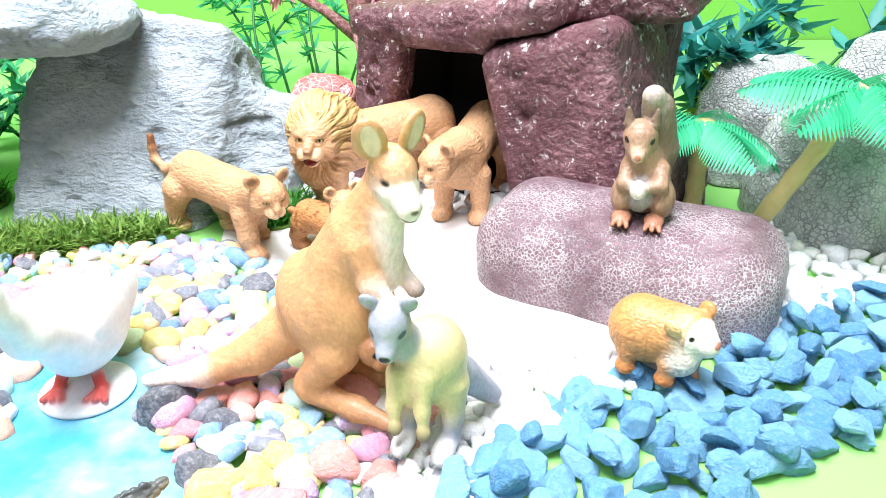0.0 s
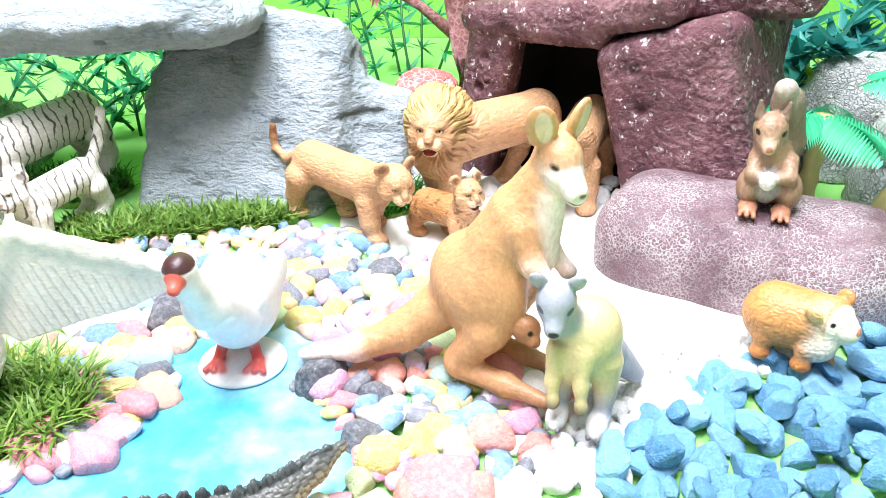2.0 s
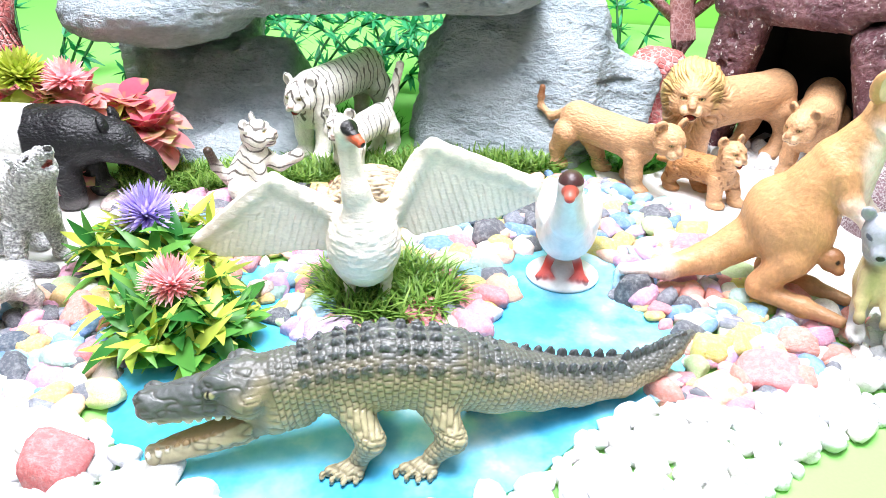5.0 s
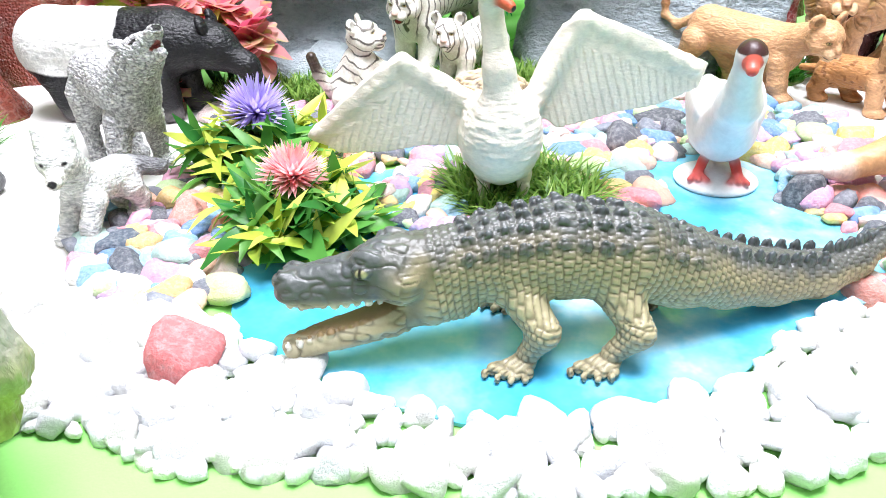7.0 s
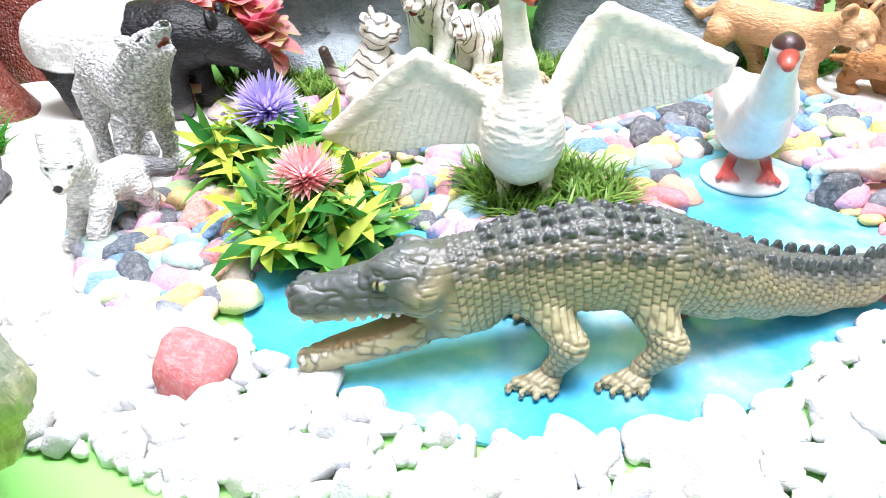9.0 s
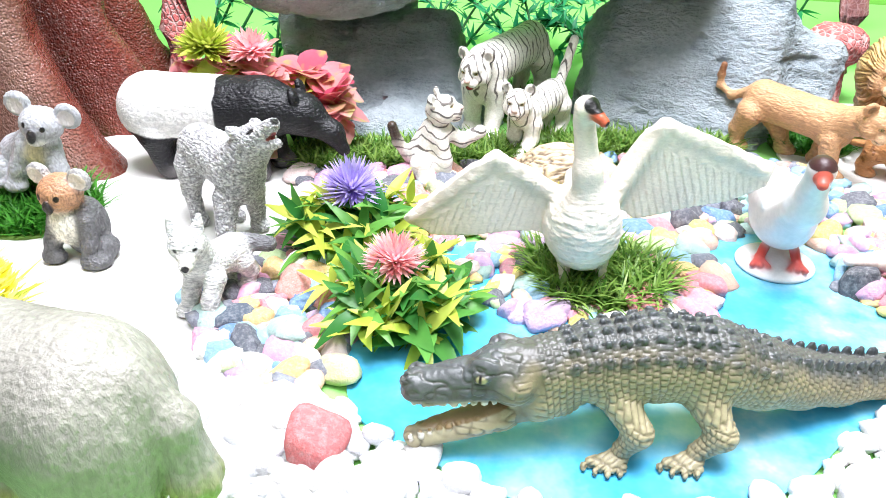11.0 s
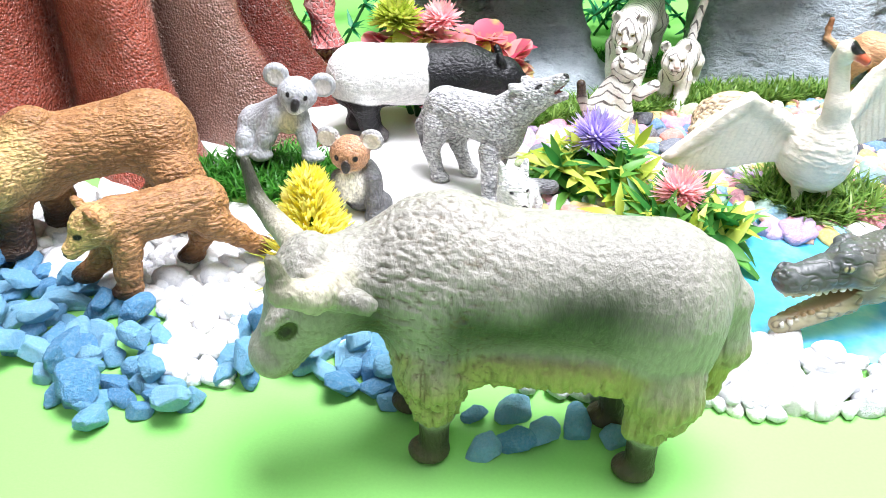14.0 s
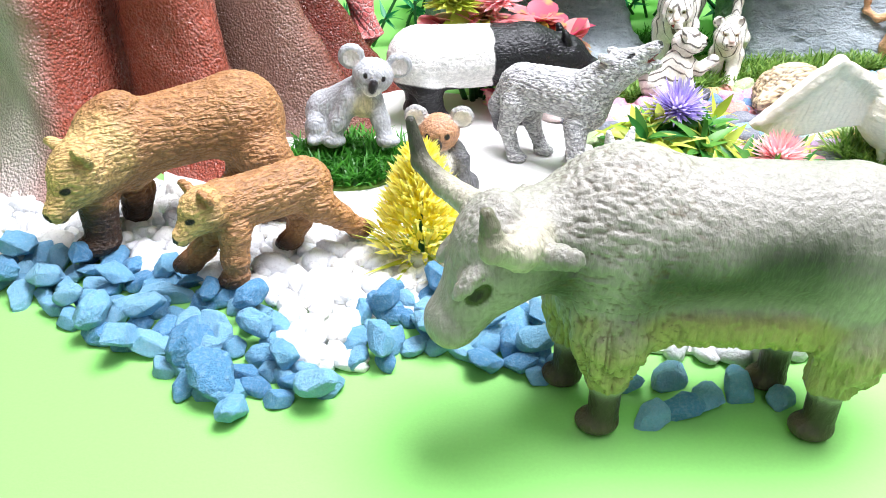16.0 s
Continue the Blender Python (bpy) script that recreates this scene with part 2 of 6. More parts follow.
def value_noise(p, scale, seed=0):
    """Smooth value noise in -1..1 at the points p, an array of n x 3."""
    q = p * scale + seed * 17.31
    i = np.floor(q).astype(np.int64)
    f = q - i
    f = f * f * (3 - 2 * f)
    total = 0
    for dx in (0, 1):
        for dy in (0, 1):
            for dz in (0, 1):
                h = HASH[((i[:, 0] + dx) * 73 + (i[:, 1] + dy) * 179 + (i[:, 2] + dz) * 283) & 4095]
                w = (f[:, 0] if dx else 1 - f[:, 0]) * (f[:, 1] if dy else 1 - f[:, 1]) * (f[:, 2] if dz else 1 - f[:, 2])
                total = total + h * w
    return total * 2 - 1


def fractal(p, scale, octaves=4, seed=0):
    return sum(value_noise(p, scale * 2 ** o, seed + o) / 2 ** o for o in range(octaves))


def surface_of(f, origin, h):
    """The zero surface of the grid f as vertices and quads."""
    inside = f < 0
    nx, ny, nz = f.shape
    corner = [(a, b, c) for a in (0, 1) for b in (0, 1) for c in (0, 1)]
    part_of = lambda g, o: g[o[0]:nx - 1 + o[0], o[1]:ny - 1 + o[1], o[2]:nz - 1 + o[2]]
    count = sum(part_of(inside, o).astype(np.int8) for o in corner)
    cells = np.argwhere((count > 0) & (count < 8))
    index = -np.ones((nx - 1, ny - 1, nz - 1), dtype=np.int64)
    index[cells[:, 0], cells[:, 1], cells[:, 2]] = np.arange(len(cells))
    total, hits = np.zeros((len(cells), 3)), np.zeros(len(cells))
    for a in corner:
        for axis in range(3):
            if a[axis]:
                continue
            b = list(a)
            b[axis] = 1
            fa = f[cells[:, 0] + a[0], cells[:, 1] + a[1], cells[:, 2] + a[2]]
            fb = f[cells[:, 0] + b[0], cells[:, 1] + b[1], cells[:, 2] + b[2]]
            cross = (fa < 0) != (fb < 0)
            t = np.where(cross, fa / np.where(cross, fa - fb, 1), 0)
            point = np.tile(np.array(a, float), (len(cells), 1))
            point[:, axis] += t
            total += point * cross[:, None]
            hits += cross
    verts = origin + h * (cells + total / hits[:, None])
    quads = []
    for axis in range(3):
        u, v = (axis + 1) % 3, (axis + 2) % 3
        lo, hi = [slice(None)] * 3, [slice(None)] * 3
        lo[axis], hi[axis] = slice(0, -1), slice(1, None)
        change = np.argwhere(inside[tuple(lo)] != inside[tuple(hi)])
        change = change[(change[:, u] > 0) & (change[:, v] > 0) & (change[:, u] < f.shape[u] - 1) & (change[:, v] < f.shape[v] - 1)]
        ids = []
        for du, dv in ((-1, -1), (0, -1), (0, 0), (-1, 0)):
            c = change.copy()
            c[:, u] += du
            c[:, v] += dv
            ids.append(index[c[:, 0], c[:, 1], c[:, 2]])
        q = np.stack(ids, 1)
        flip = ~inside[change[:, 0], change[:, 1], change[:, 2]]
        q[flip] = q[flip][:, ::-1]
        quads.append(q)
    return verts, np.concatenate(quads)


def mesh_of(name, verts, faces, colours=None, smooth=True):
    me = bpy.data.meshes.new(name)
    me.from_pydata(verts.tolist() if hasattr(verts, "tolist") else verts, [], faces.tolist() if hasattr(faces, "tolist") else faces)
    if colours is not None:
        layer = me.color_attributes.new("paint", "FLOAT_COLOR", "POINT")
        layer.data.foreach_set("color", np.column_stack([colours, np.ones(len(colours))]).astype(np.float32).ravel())
    me.polygons.foreach_set("use_smooth", np.full(len(me.polygons), smooth))
    me.update()
    return me


def split_quads(verts, quads):
    """Every quad in four."""
    n = len(verts)
    ends = np.stack([quads, np.roll(quads, -1, 1)], -1).reshape(-1, 2)
    ends.sort(1)
    keys, back = np.unique(ends[:, 0] * np.int64(n) + ends[:, 1], return_inverse=True)
    back = back.reshape(-1)
    mids = (verts[keys // n] + verts[keys % n]) / 2
    e = n + back.reshape(-1, 4)
    c = n + len(mids) + np.arange(len(quads))
    out = [np.stack([quads[:, k], e[:, k], c, e[:, k - 1]], 1) for k in range(4)]
    return np.concatenate([verts, mids, verts[quads].mean(1)]), np.concatenate(out)


def normals_of(verts, quads):
    v = verts[quads]
    face = np.cross(v[:, 2] - v[:, 0], v[:, 3] - v[:, 1])
    out = np.stack([np.bincount(quads.ravel(), np.repeat(face[:, k], 4), len(verts)) for k in range(3)], 1)
    return out / np.maximum(np.linalg.norm(out, axis=1), 1e-12)[:, None]


def strands(p, along, scale, seed=0):
    """Combed locks: nought in the grooves, one on the crests."""
    q = p * np.array(along)
    q = q + 0.5 * value_noise(q, scale * 0.35, seed + 3)[:, None]
    a = np.abs(value_noise(q, scale, seed)) + 0.5 * np.abs(value_noise(q, scale * 2.1, seed + 1))
    return np.clip(a * 1.35, 0, 1)


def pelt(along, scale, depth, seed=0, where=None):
    """Carved fur for a figure: the relief, with shade painted into its grooves and light onto its crests."""
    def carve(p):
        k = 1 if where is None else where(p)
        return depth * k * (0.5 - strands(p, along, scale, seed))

    def shade_grooves(colour, strength, then=None):
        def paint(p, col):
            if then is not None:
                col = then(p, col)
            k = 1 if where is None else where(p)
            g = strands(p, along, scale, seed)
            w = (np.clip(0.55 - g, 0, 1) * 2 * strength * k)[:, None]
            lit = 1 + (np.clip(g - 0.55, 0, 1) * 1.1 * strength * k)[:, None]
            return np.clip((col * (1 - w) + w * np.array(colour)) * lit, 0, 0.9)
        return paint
    return carve, shade_grooves


class Clay:
    """A modelled form: bones and balls that melt into one another, each with its paint. Millimetres."""

    def __init__(self, melt=3.0):
        self.parts, self.marks, self.cuts, self.melt = [], [], [], melt
        self.m = Matrix.Identity(4)

    def at(self, x=0, y=0, z=0, yaw=0, pitch=0, roll=0, size=1.0):
        """Work from here on in a frame of its own: x ahead, z up."""
        self.m = pose(x, y, z, roll, -pitch, yaw) @ Matrix.Diagonal((size, size, size, 1))
        return self

    def bone(self, colour, x1, y1, z1, r1, x2, y2, z2, r2, melt=None):
        k = self.m.median_scale
        a, b, r1, r2 = np.array(self.m @ Vector((x1, y1, z1))), np.array(self.m @ Vector((x2, y2, z2))), r1 * k, r2 * k

        def dist(p, a=a, d=b - a, r1=r1, r2=r2):
            q = p - a
            t = np.clip(q @ d / max(d @ d, 1e-9), 0, 1)
            return np.sqrt(((q - t[:, None] * d) ** 2).sum(1)) - (r1 + t * (r2 - r1))
        r = max(r1, r2)
        self.parts.append((dist, colour, self.melt if melt is None else melt, np.minimum(a, b) - r, np.maximum(a, b) + r))
        return self

    def oval(self, x, y, z, rx, ry, rz, turn):
        k = self.m.median_scale
        c, r = np.array(self.m @ Vector((x, y, z))), np.array((rx, ry, rz), float) * k
        m = np.array(self.m.to_3x3().normalized() @ Euler([radians(v) for v in turn]).to_matrix())

        def dist(p, c=c, r=r, m=m):
            q = (p - c) @ m
            k0, k1 = np.sqrt(((q / r) ** 2).sum(1)), np.sqrt(((q / r ** 2) ** 2).sum(1))
            return k0 * (k0 - 1) / np.maximum(k1, 1e-6)
        return dist, c - r.max(), c + r.max()

    def ball(self, colour, x, y, z, rx, ry=None, rz=None, turn=(0, 0, 0), melt=None):
        dist, lo, hi = self.oval(x, y, z, rx, rx if ry is None else ry, rx if rz is None else rz, turn)
        self.parts.append((dist, colour, self.melt if melt is None else melt, lo, hi))
        return self

    def box(self, colour, x, y, z, rx, ry, rz, turn=(0, 0, 0), edge=4.0, melt=None):
        c, r = np.array((x, y, z), float), np.array((rx, ry, rz), float)
        m = np.array(Euler([radians(v) for v in turn]).to_matrix())

        def dist(p):
            q = np.abs((p - c) @ m) - (r - edge)
            return np.sqrt((np.maximum(q, 0) ** 2).sum(1)) + np.minimum(q.max(1), 0) - edge
        reach = float(np.sqrt((r ** 2).sum()))
        self.parts.append((dist, colour, self.melt if melt is None else melt, c - reach, c + reach))
        return self

    def sheet(self, colour, outline, y, thick, bow=0.0, melt=None):
        """A thin form with an outline in x and z, bowed in y."""
        pts = np.array(outline, float)

        def dist(p):
            q = p[:, (0, 2)]
            d, s = np.full(len(q), 1e9), np.ones(len(q))
            for k in range(len(pts)):
                a, b = pts[k], pts[k - 1]
                e, w = b - a, q - a
                t = np.clip(w @ e / (e @ e), 0, 1)
                d = np.minimum(d, ((w - t[:, None] * e) ** 2).sum(1))
                c1, c2 = q[:, 1] >= a[1], q[:, 1] < b[1]
                c3 = e[0] * w[:, 1] > e[1] * w[:, 0]
                s = np.where((c1 & c2 & c3) | (~c1 & ~c2 & ~c3), -s, s)
            flat = np.sqrt(d) * s
            deep = np.abs(p[:, 1] - y - bow * (p[:, 0] - pts[:, 0].mean()) ** 2) - thick
            return np.maximum(flat, deep)
        lo, hi = pts.min(0), pts.max(0)
        self.parts.append((dist, colour, self.melt if melt is None else melt, np.array((lo[0], y - 12, lo[1])), np.array((hi[0], y + 12, hi[1]))))
        return self

    def leg(self, colour, hip, knee, foot, r0, r1, r2, paw=1.25, paw_colour=None, ahead=(1.5, 0)):
        self.bone(colour, *hip, r0, *knee, r1)
        self.bone(colour, *knee, r1, foot[0], foot[1], foot[2] + r2, r2)
        if paw:
            self.ball(paw_colour or colour, foot[0] + ahead[0], foot[1] + ahead[1], foot[2] + r2 * 0.75, r2 * paw * 1.25, r2 * paw, r2 * 0.85)
        return self

    def mark(self, colour, x, y, z, rx, ry=None, rz=None, turn=(0, 0, 0)):
        self.marks.append((self.oval(x, y, z, rx, rx if ry is None else ry, rx if rz is None else rz, turn)[0], colour))
        return self

    def cut(self, x, y, z, rx, ry=None, rz=None, turn=(0, 0, 0)):
        self.cuts.append(self.oval(x, y, z, rx, rx if ry is None else ry, rx if rz is None else rz, turn)[0])
        return self

    def mesh(self, name, h=0.9, rough=0.0, rough_scale=0.2, paint=None, floor=None, shape=None, soft=0.7, fine=False, carve=None):
        lo = np.min([p[3] for p in self.parts], 0) - 3 * h - rough
        hi = np.max([p[4] for p in self.parts], 0) + 3 * h + rough
        size = np.ceil((hi - lo) / h).astype(int) + 1
        axes = [lo[k] + h * np.arange(size[k]) for k in range(3)]
        p = np.stack(np.meshgrid(*axes, indexing="ij"), -1).reshape(-1, 3)
        grid, total = p.reshape(*size, 3), np.full(size, 60.0)
        for dist, _, melt, a, b in self.parts:
            reach = 4 + melt + 2 * h
            box = tuple(slice(max(0, int((a[k] - reach - lo[k]) / h)), int((b[k] + reach - lo[k]) / h) + 2) for k in range(3))
            sub = grid[box]
            d, t = dist(sub.reshape(-1, 3)).reshape(sub.shape[:3]), total[box]
            if melt > 0:
                k = np.clip(0.5 + 0.5 * (t - d) / melt, 0, 1)
                total[box] = t * (1 - k) + d * k - melt * k * (1 - k)
            else:
                total[box] = np.minimum(t, d)
        total = total.ravel()
        near = np.where(np.abs(total) < 30)[0]
        for dist in self.cuts:
            d, t = -dist(p[near]), total[near]
            k = np.clip(0.5 - 0.5 * (t - d) / 1.0, 0, 1)
            total[near] = t * (1 - k) + d * k + 1.0 * k * (1 - k)
        if shape is not None:
            band = np.where(np.abs(total) < 8)[0]
            total[band] += shape(p[band])
        if rough:
            band = np.abs(total) < rough * 2 + 2 * h
            total[band] += rough * fractal(p[band], rough_scale, 4)
        if floor is not None:
            total = np.maximum(total, floor - p[:, 2])
        verts, quads = surface_of(total.reshape(size), lo, h)
        if fine:
            verts, quads = split_quads(verts, quads)
            for _ in range(2):
                off = self.field(verts)
                verts = verts - normals_of(verts, quads) * np.clip(off, -0.4 * h, 0.4 * h)[:, None]
            if floor is not None:
                verts[:, 2] = np.maximum(verts[:, 2], floor)
            h = h / 2
        clean = verts
        if carve is not None:
            verts = verts - normals_of(verts, quads) * carve(verts)[:, None]
        weight, colours = np.full(len(verts), 1e-9), np.zeros((len(verts), 3))
        for dist, colour, _, a, b in self.parts:
            near = np.where(np.all((clean > a - 7 * soft - 2) & (clean < b + 7 * soft + 2), axis=1))[0]
            w = np.exp(-np.clip(dist(clean[near]), -2, 30) / soft)
            weight[near] += w
            colours[near] += w[:, None] * np.array(colour)
        colours /= weight[:, None]
        if paint is not None:
            colours = paint(clean, colours)
        for dist, colour in self.marks:
            w = np.clip(0.5 - dist(clean) / (0.8 * h), 0, 1)[:, None]
            colours = colours * (1 - w) + w * np.array(colour)
        return mesh_of(name, verts * 0.001, quads, colours)

    def field(self, p):
        """The melted distance at the points p."""
        total = np.full(len(p), 60.0)
        for dist, _, melt, a, b in self.parts:
            reach = 5 + melt
            near = np.where(np.all((p > a - reach) & (p < b + reach), axis=1))[0]
            d, t = dist(p[near]), total[near]
            if melt > 0:
                k = np.clip(0.5 + 0.5 * (t - d) / melt, 0, 1)
                total[near] = t * (1 - k) + d * k - melt * k * (1 - k)
            else:
                total[near] = np.minimum(t, d)
        for dist in self.cuts:
            d = -dist(p)
            k = np.clip(0.5 - 0.5 * (total - d), 0, 1)
            total = total * (1 - k) + d * k + k * (1 - k)
        return total


def grow(name, clay, material, m, label, category, group="", kind="", **how):
    ob = new(name, clay.mesh(name, **how))
    ob.data.materials.append(material)
    ob.matrix_world = m
    return tagged(ob, label, category, group, kind)


def part(name, data, material, parent, label="", m=None):
    """One mesh object under a thing or a part."""
    ob = new(name, data)
    if not data.materials:
        data.materials.append(material)
    ob.parent = parent
    if m is not None:
        ob.matrix_local = m
    return tagged(ob, label)


def empty(name, m, label, category, group=""):
    ob = new(name)
    ob.empty_display_size = 0.01
    ob.matrix_world = m
    return tagged(ob, label, category, group)


def sheet_mesh(name, outline, z, thick, steps=3):
    """A flat cut sheet with an outline smoothed into a curve."""
    pts = [Vector((x, y)) for x, y in outline]
    n, smooth = len(pts), []
    for i in range(n):
        p0, p1, p2, p3 = pts[i - 1], pts[i], pts[(i + 1) % n], pts[(i + 2) % n]
        for s in range(steps):
            t = s / steps
            smooth.append(0.5 * ((2 * p1) + (p2 - p0) * t + (2 * p0 - 5 * p1 + 4 * p2 - p3) * t * t + (3 * p1 - p0 - 3 * p2 + p3) * t ** 3))
    bm = bmesh.new()
    face = bm.faces.new([bm.verts.new((p.x, p.y, z)) for p in smooth])
    out = bmesh.ops.extrude_face_region(bm, geom=[face])
    for v in out["geom"]:
        if isinstance(v, bmesh.types.BMVert):
            v.co.z += thick
    bmesh.ops.recalc_face_normals(bm, faces=bm.faces)
    bmesh.ops.triangulate(bm, faces=[f for f in bm.faces if len(f.verts) > 4])
    me = bpy.data.meshes.new(name)
    bm.to_mesh(me)
    bm.free()
    return me


# ---- setting ----
def solid_box(name, x0, x1, y0, y1, z0, z1):
    bm = bmesh.new()
    bmesh.ops.create_cube(bm, size=1, matrix=Matrix.LocRotScale(((x0 + x1) / 2, (y0 + y1) / 2, (z0 + z1) / 2), None, (x1 - x0, y1 - y0, z1 - z0)))
    me = bpy.data.meshes.new(name)
    bm.to_mesh(me)
    bm.free()
    return me


def setting(name, data, material, label, category):
    ob = new(name, data)
    data.materials.append(material)
    return tagged(ob, label, category, kind="structure")


setting("table", solid_box("table", -1.7, 1.2, -1.2, 0.72, -0.03, -0.002), TABLE, "unseen pale grey table top, added to bounce neutral light", "table")
setting("ground", solid_box("ground", -0.95, 0.6, -0.12, 0.72, -0.0018, 0.0), GREEN, "bright green card sheet under the whole toy landscape", "ground")
setting("backdrop", solid_box("backdrop", -1.7, 1.2, 0.722, 0.74, -0.01, 0.7), GREEN_BACK, "darker green card standing behind the landscape", "backdrop")
for wall_name, x0, x1, y0, y1 in (("wall_north", -1.8, 1.3, 1.2, 1.3), ("wall_south", -1.8, 1.3, -1.3, -1.2), ("wall_west", -1.8, -1.7, -1.2, 1.2), ("wall_east", 1.2, 1.3, -1.2, 1.2)):
    setting(wall_name, solid_box(wall_name, x0, x1, y0, y1, -0.02, 1.9), WALL, "unseen grey wall added to close the room", "wall")
setting("ceiling", solid_box("ceiling", -1.8, 1.3, -1.3, 1.3, 1.9, 2.0), WALL, "unseen grey ceiling added to close the room", "ceiling")

POND = [(-0.1, 0.236), (-0.088, 0.217), (-0.092, 0.195), (-0.075, 0.183), (-0.066, 0.168), (-0.07, 0.15), (-0.085, 0.13), (-0.104, 0.112), (-0.118, 0.092), (-0.134, 0.078),
        (-0.155, 0.065), (-0.18, 0.062), (-0.205, 0.066), (-0.235, 0.076), (-0.252, 0.086), (-0.262, 0.108), (-0.266, 0.13), (-0.262, 0.16), (-0.248, 0.19), (-0.21, 0.202), (-0.15, 0.21), (-0.128, 0.232)]
setting("water", sheet_mesh("water", POND, 0.0004, 0.0012), WATER, "glossy blue printed film pond with white ripples", "water")
PATH_NORTH = [(-0.1, 0.33), (-0.088, 0.3), (-0.065, 0.27), (-0.055, 0.24), (-0.025, 0.222), (0.02, 0.212), (0.06, 0.215), (0.085, 0.235), (0.06, 0.28), (0.06, 0.36), (0.05, 0.42), (-0.06, 0.42), (-0.085, 0.37)]
setting("path", sheet_mesh("path", PATH_NORTH, 0.0004, 0.0012), WHITE_CARD, "smooth white card path leading to the cave", "path")
PATH_WEST = [(-0.47, 0.09), (-0.43, 0.06), (-0.36, 0.045), (-0.30, 0.04), (-0.262, 0.05), (-0.262, 0.075), (-0.285, 0.1), (-0.315, 0.16), (-0.32, 0.20), (-0.33, 0.235), (-0.41, 0.275), (-0.47, 0.245), (-0.52, 0.16)]
setting("path", sheet_mesh("path", PATH_WEST, 0.0006, 0.0012), WHITE_CARD, "smooth white card clearing by the tree trunk", "path")


# ---- rocks, cave and trunk ----
GREY = srgb(170, 178, 182)


def flat_facets(p):
    """Broad chisel marks on a foam rock."""
    ledge = value_noise(p * np.array((0.7, 0.7, 1.5)), 0.05, 3)
    return 1.5 * np.floor(ledge * 3) / 3 + 0.8 * ledge + 1.3 * np.abs(value_noise(p * np.array((0.5, 0.8, 2.0)), 0.14, 5)) + 5.0 * np.maximum(0, value_noise(p * np.array((0.8, 0.8, 1.8)), 0.1, 9) - 0.35)


c = Clay(22)
c.box(GREY, -152, 387, 26, 48, 34, 58, (-32, 5, -5), 9).box(GREY, -108, 392, 0, 36, 34, 46, (-31, 9, -4), 9).box(GREY, -185, 388, 10, 24, 26, 44, (-20, -4, -10), 10)
grow("grey_boulder", c, GREY_ROCK, Matrix.Identity(4), "pale grey chiselled foam boulder with a sloping face", "rock", h=1.3, rough=0.8, rough_scale=0.2, shape=flat_facets, floor=0)
c = Clay(12)
c.box(GREY, -332, 382, 4, 48, 48, 32, (-30, -6, 12), 12).box(GREY, -368, 402, 32, 44, 34, 50, (0, 0, 16), 12).ball(GREY, -305, 326, 0, 54, 30, 13, (0, 0, 14))
grow("grey_boulder", c, GREY_ROCK, Matrix.Identity(4), "grey foam boulder with a low ramp under the bridge slab", "rock", h=1.4, rough=0.8, rough_scale=0.2, shape=flat_facets, floor=0)
c = Clay(9)
c.box(GREY, -270, 362, 90, 118, 48, 12, (0, -4, 8), 8).ball(GREY, -350, 326, 78, 54, 34, 19, (0, 0, 14)).ball(GREY, -172, 362, 92, 36, 36, 14).ball(GREY, -225, 326, 97, 60, 16, 9)
c.cut(-245, 345, 74, 46, 40, 12)
grow("stone_bridge_slab", c, GREY_ROCK, Matrix.Identity(4), "long grey foam slab bridging two boulders", "rock", h=1.4, rough=0.8, rough_scale=0.2, shape=flat_facets)

MAROON = srgb(100, 64, 64)
CAVE_AT = (4.0, 357.0)


def cave_spot(s, b):
    """A place s along the cave's front and b behind it."""
    return CAVE_AT[0] + 0.797 * s + 0.604 * b, CAVE_AT[1] - 0.604 * s + 0.797 * b


def cave_piece(name, label, blocks, holes=(), melt=5.0, seed=0):
    c = Clay(melt)
    for s, b, z, half, turn, edge in blocks:
        c.box(MAROON, *cave_spot(s, b), z, *half, (turn[0], turn[1], turn[2] - 37.2), edge)
    for s, b, z in holes:
        c.cut(*cave_spot(s, b), z, 3.4, 3.4, 3.2)
        c.cut(*cave_spot(s + 5, b), z + 3, 1.6, 2.2, 1.2)

    def pits(p):
        flake = value_noise(p, 0.16, seed + 4)
        return 0.7 * np.clip(flake - 0.25, 0, 1) + 0.4 * value_noise(p, 0.5, seed + 1) + 0.9 * value_noise(p, 0.06, seed)
    data = c.mesh(name, h=1.3, floor=0, fine=True, carve=pits)
    return part(name, data, MAROON_ROCK, cave, label)


cave = empty("toy_cave", Matrix.Identity(4), "dark maroon crackled cave of rock blocks with a black opening", "cave")
cave_piece("pillar", "maroon block with two bolt holes", [(-46, 9, 42, (14, 9, 50), (0, 9, 0), 5), (-58, 22, 16, (14, 16, 22), (0, 0, 20), 8)], [(-42, -1, 67), (-46, 0, 51)], seed=1)
cave_piece("pillar", "broad leaning maroon block with two bolt holes", [(62, 32, 45, (33, 32, 49), (0, -18, 0), 9), (80, 40, 20, (30, 32, 30), (0, -8, -8), 14)], [(41, -1, 74), (46, -1, 56)], seed=7)
cave_piece("roof", "lumpy maroon roof slab", [(2, 42, 94, (54, 42, 9), (4, -12, 0), 7), (58, 58, 106, (44, 36, 8), (6, -6, 6), 6), (0, 8, 88, (24, 9, 9), (0, 2, 6), 7), (-40, 14, 87, (19, 17, 8), (0, -10, 0), 7)], melt=6, seed=11)
cave_piece("back_wall", "maroon block added behind the cave to keep light out", [(6, 84, 46, (72, 10, 48), (0, 0, 0), 5)], seed=13)
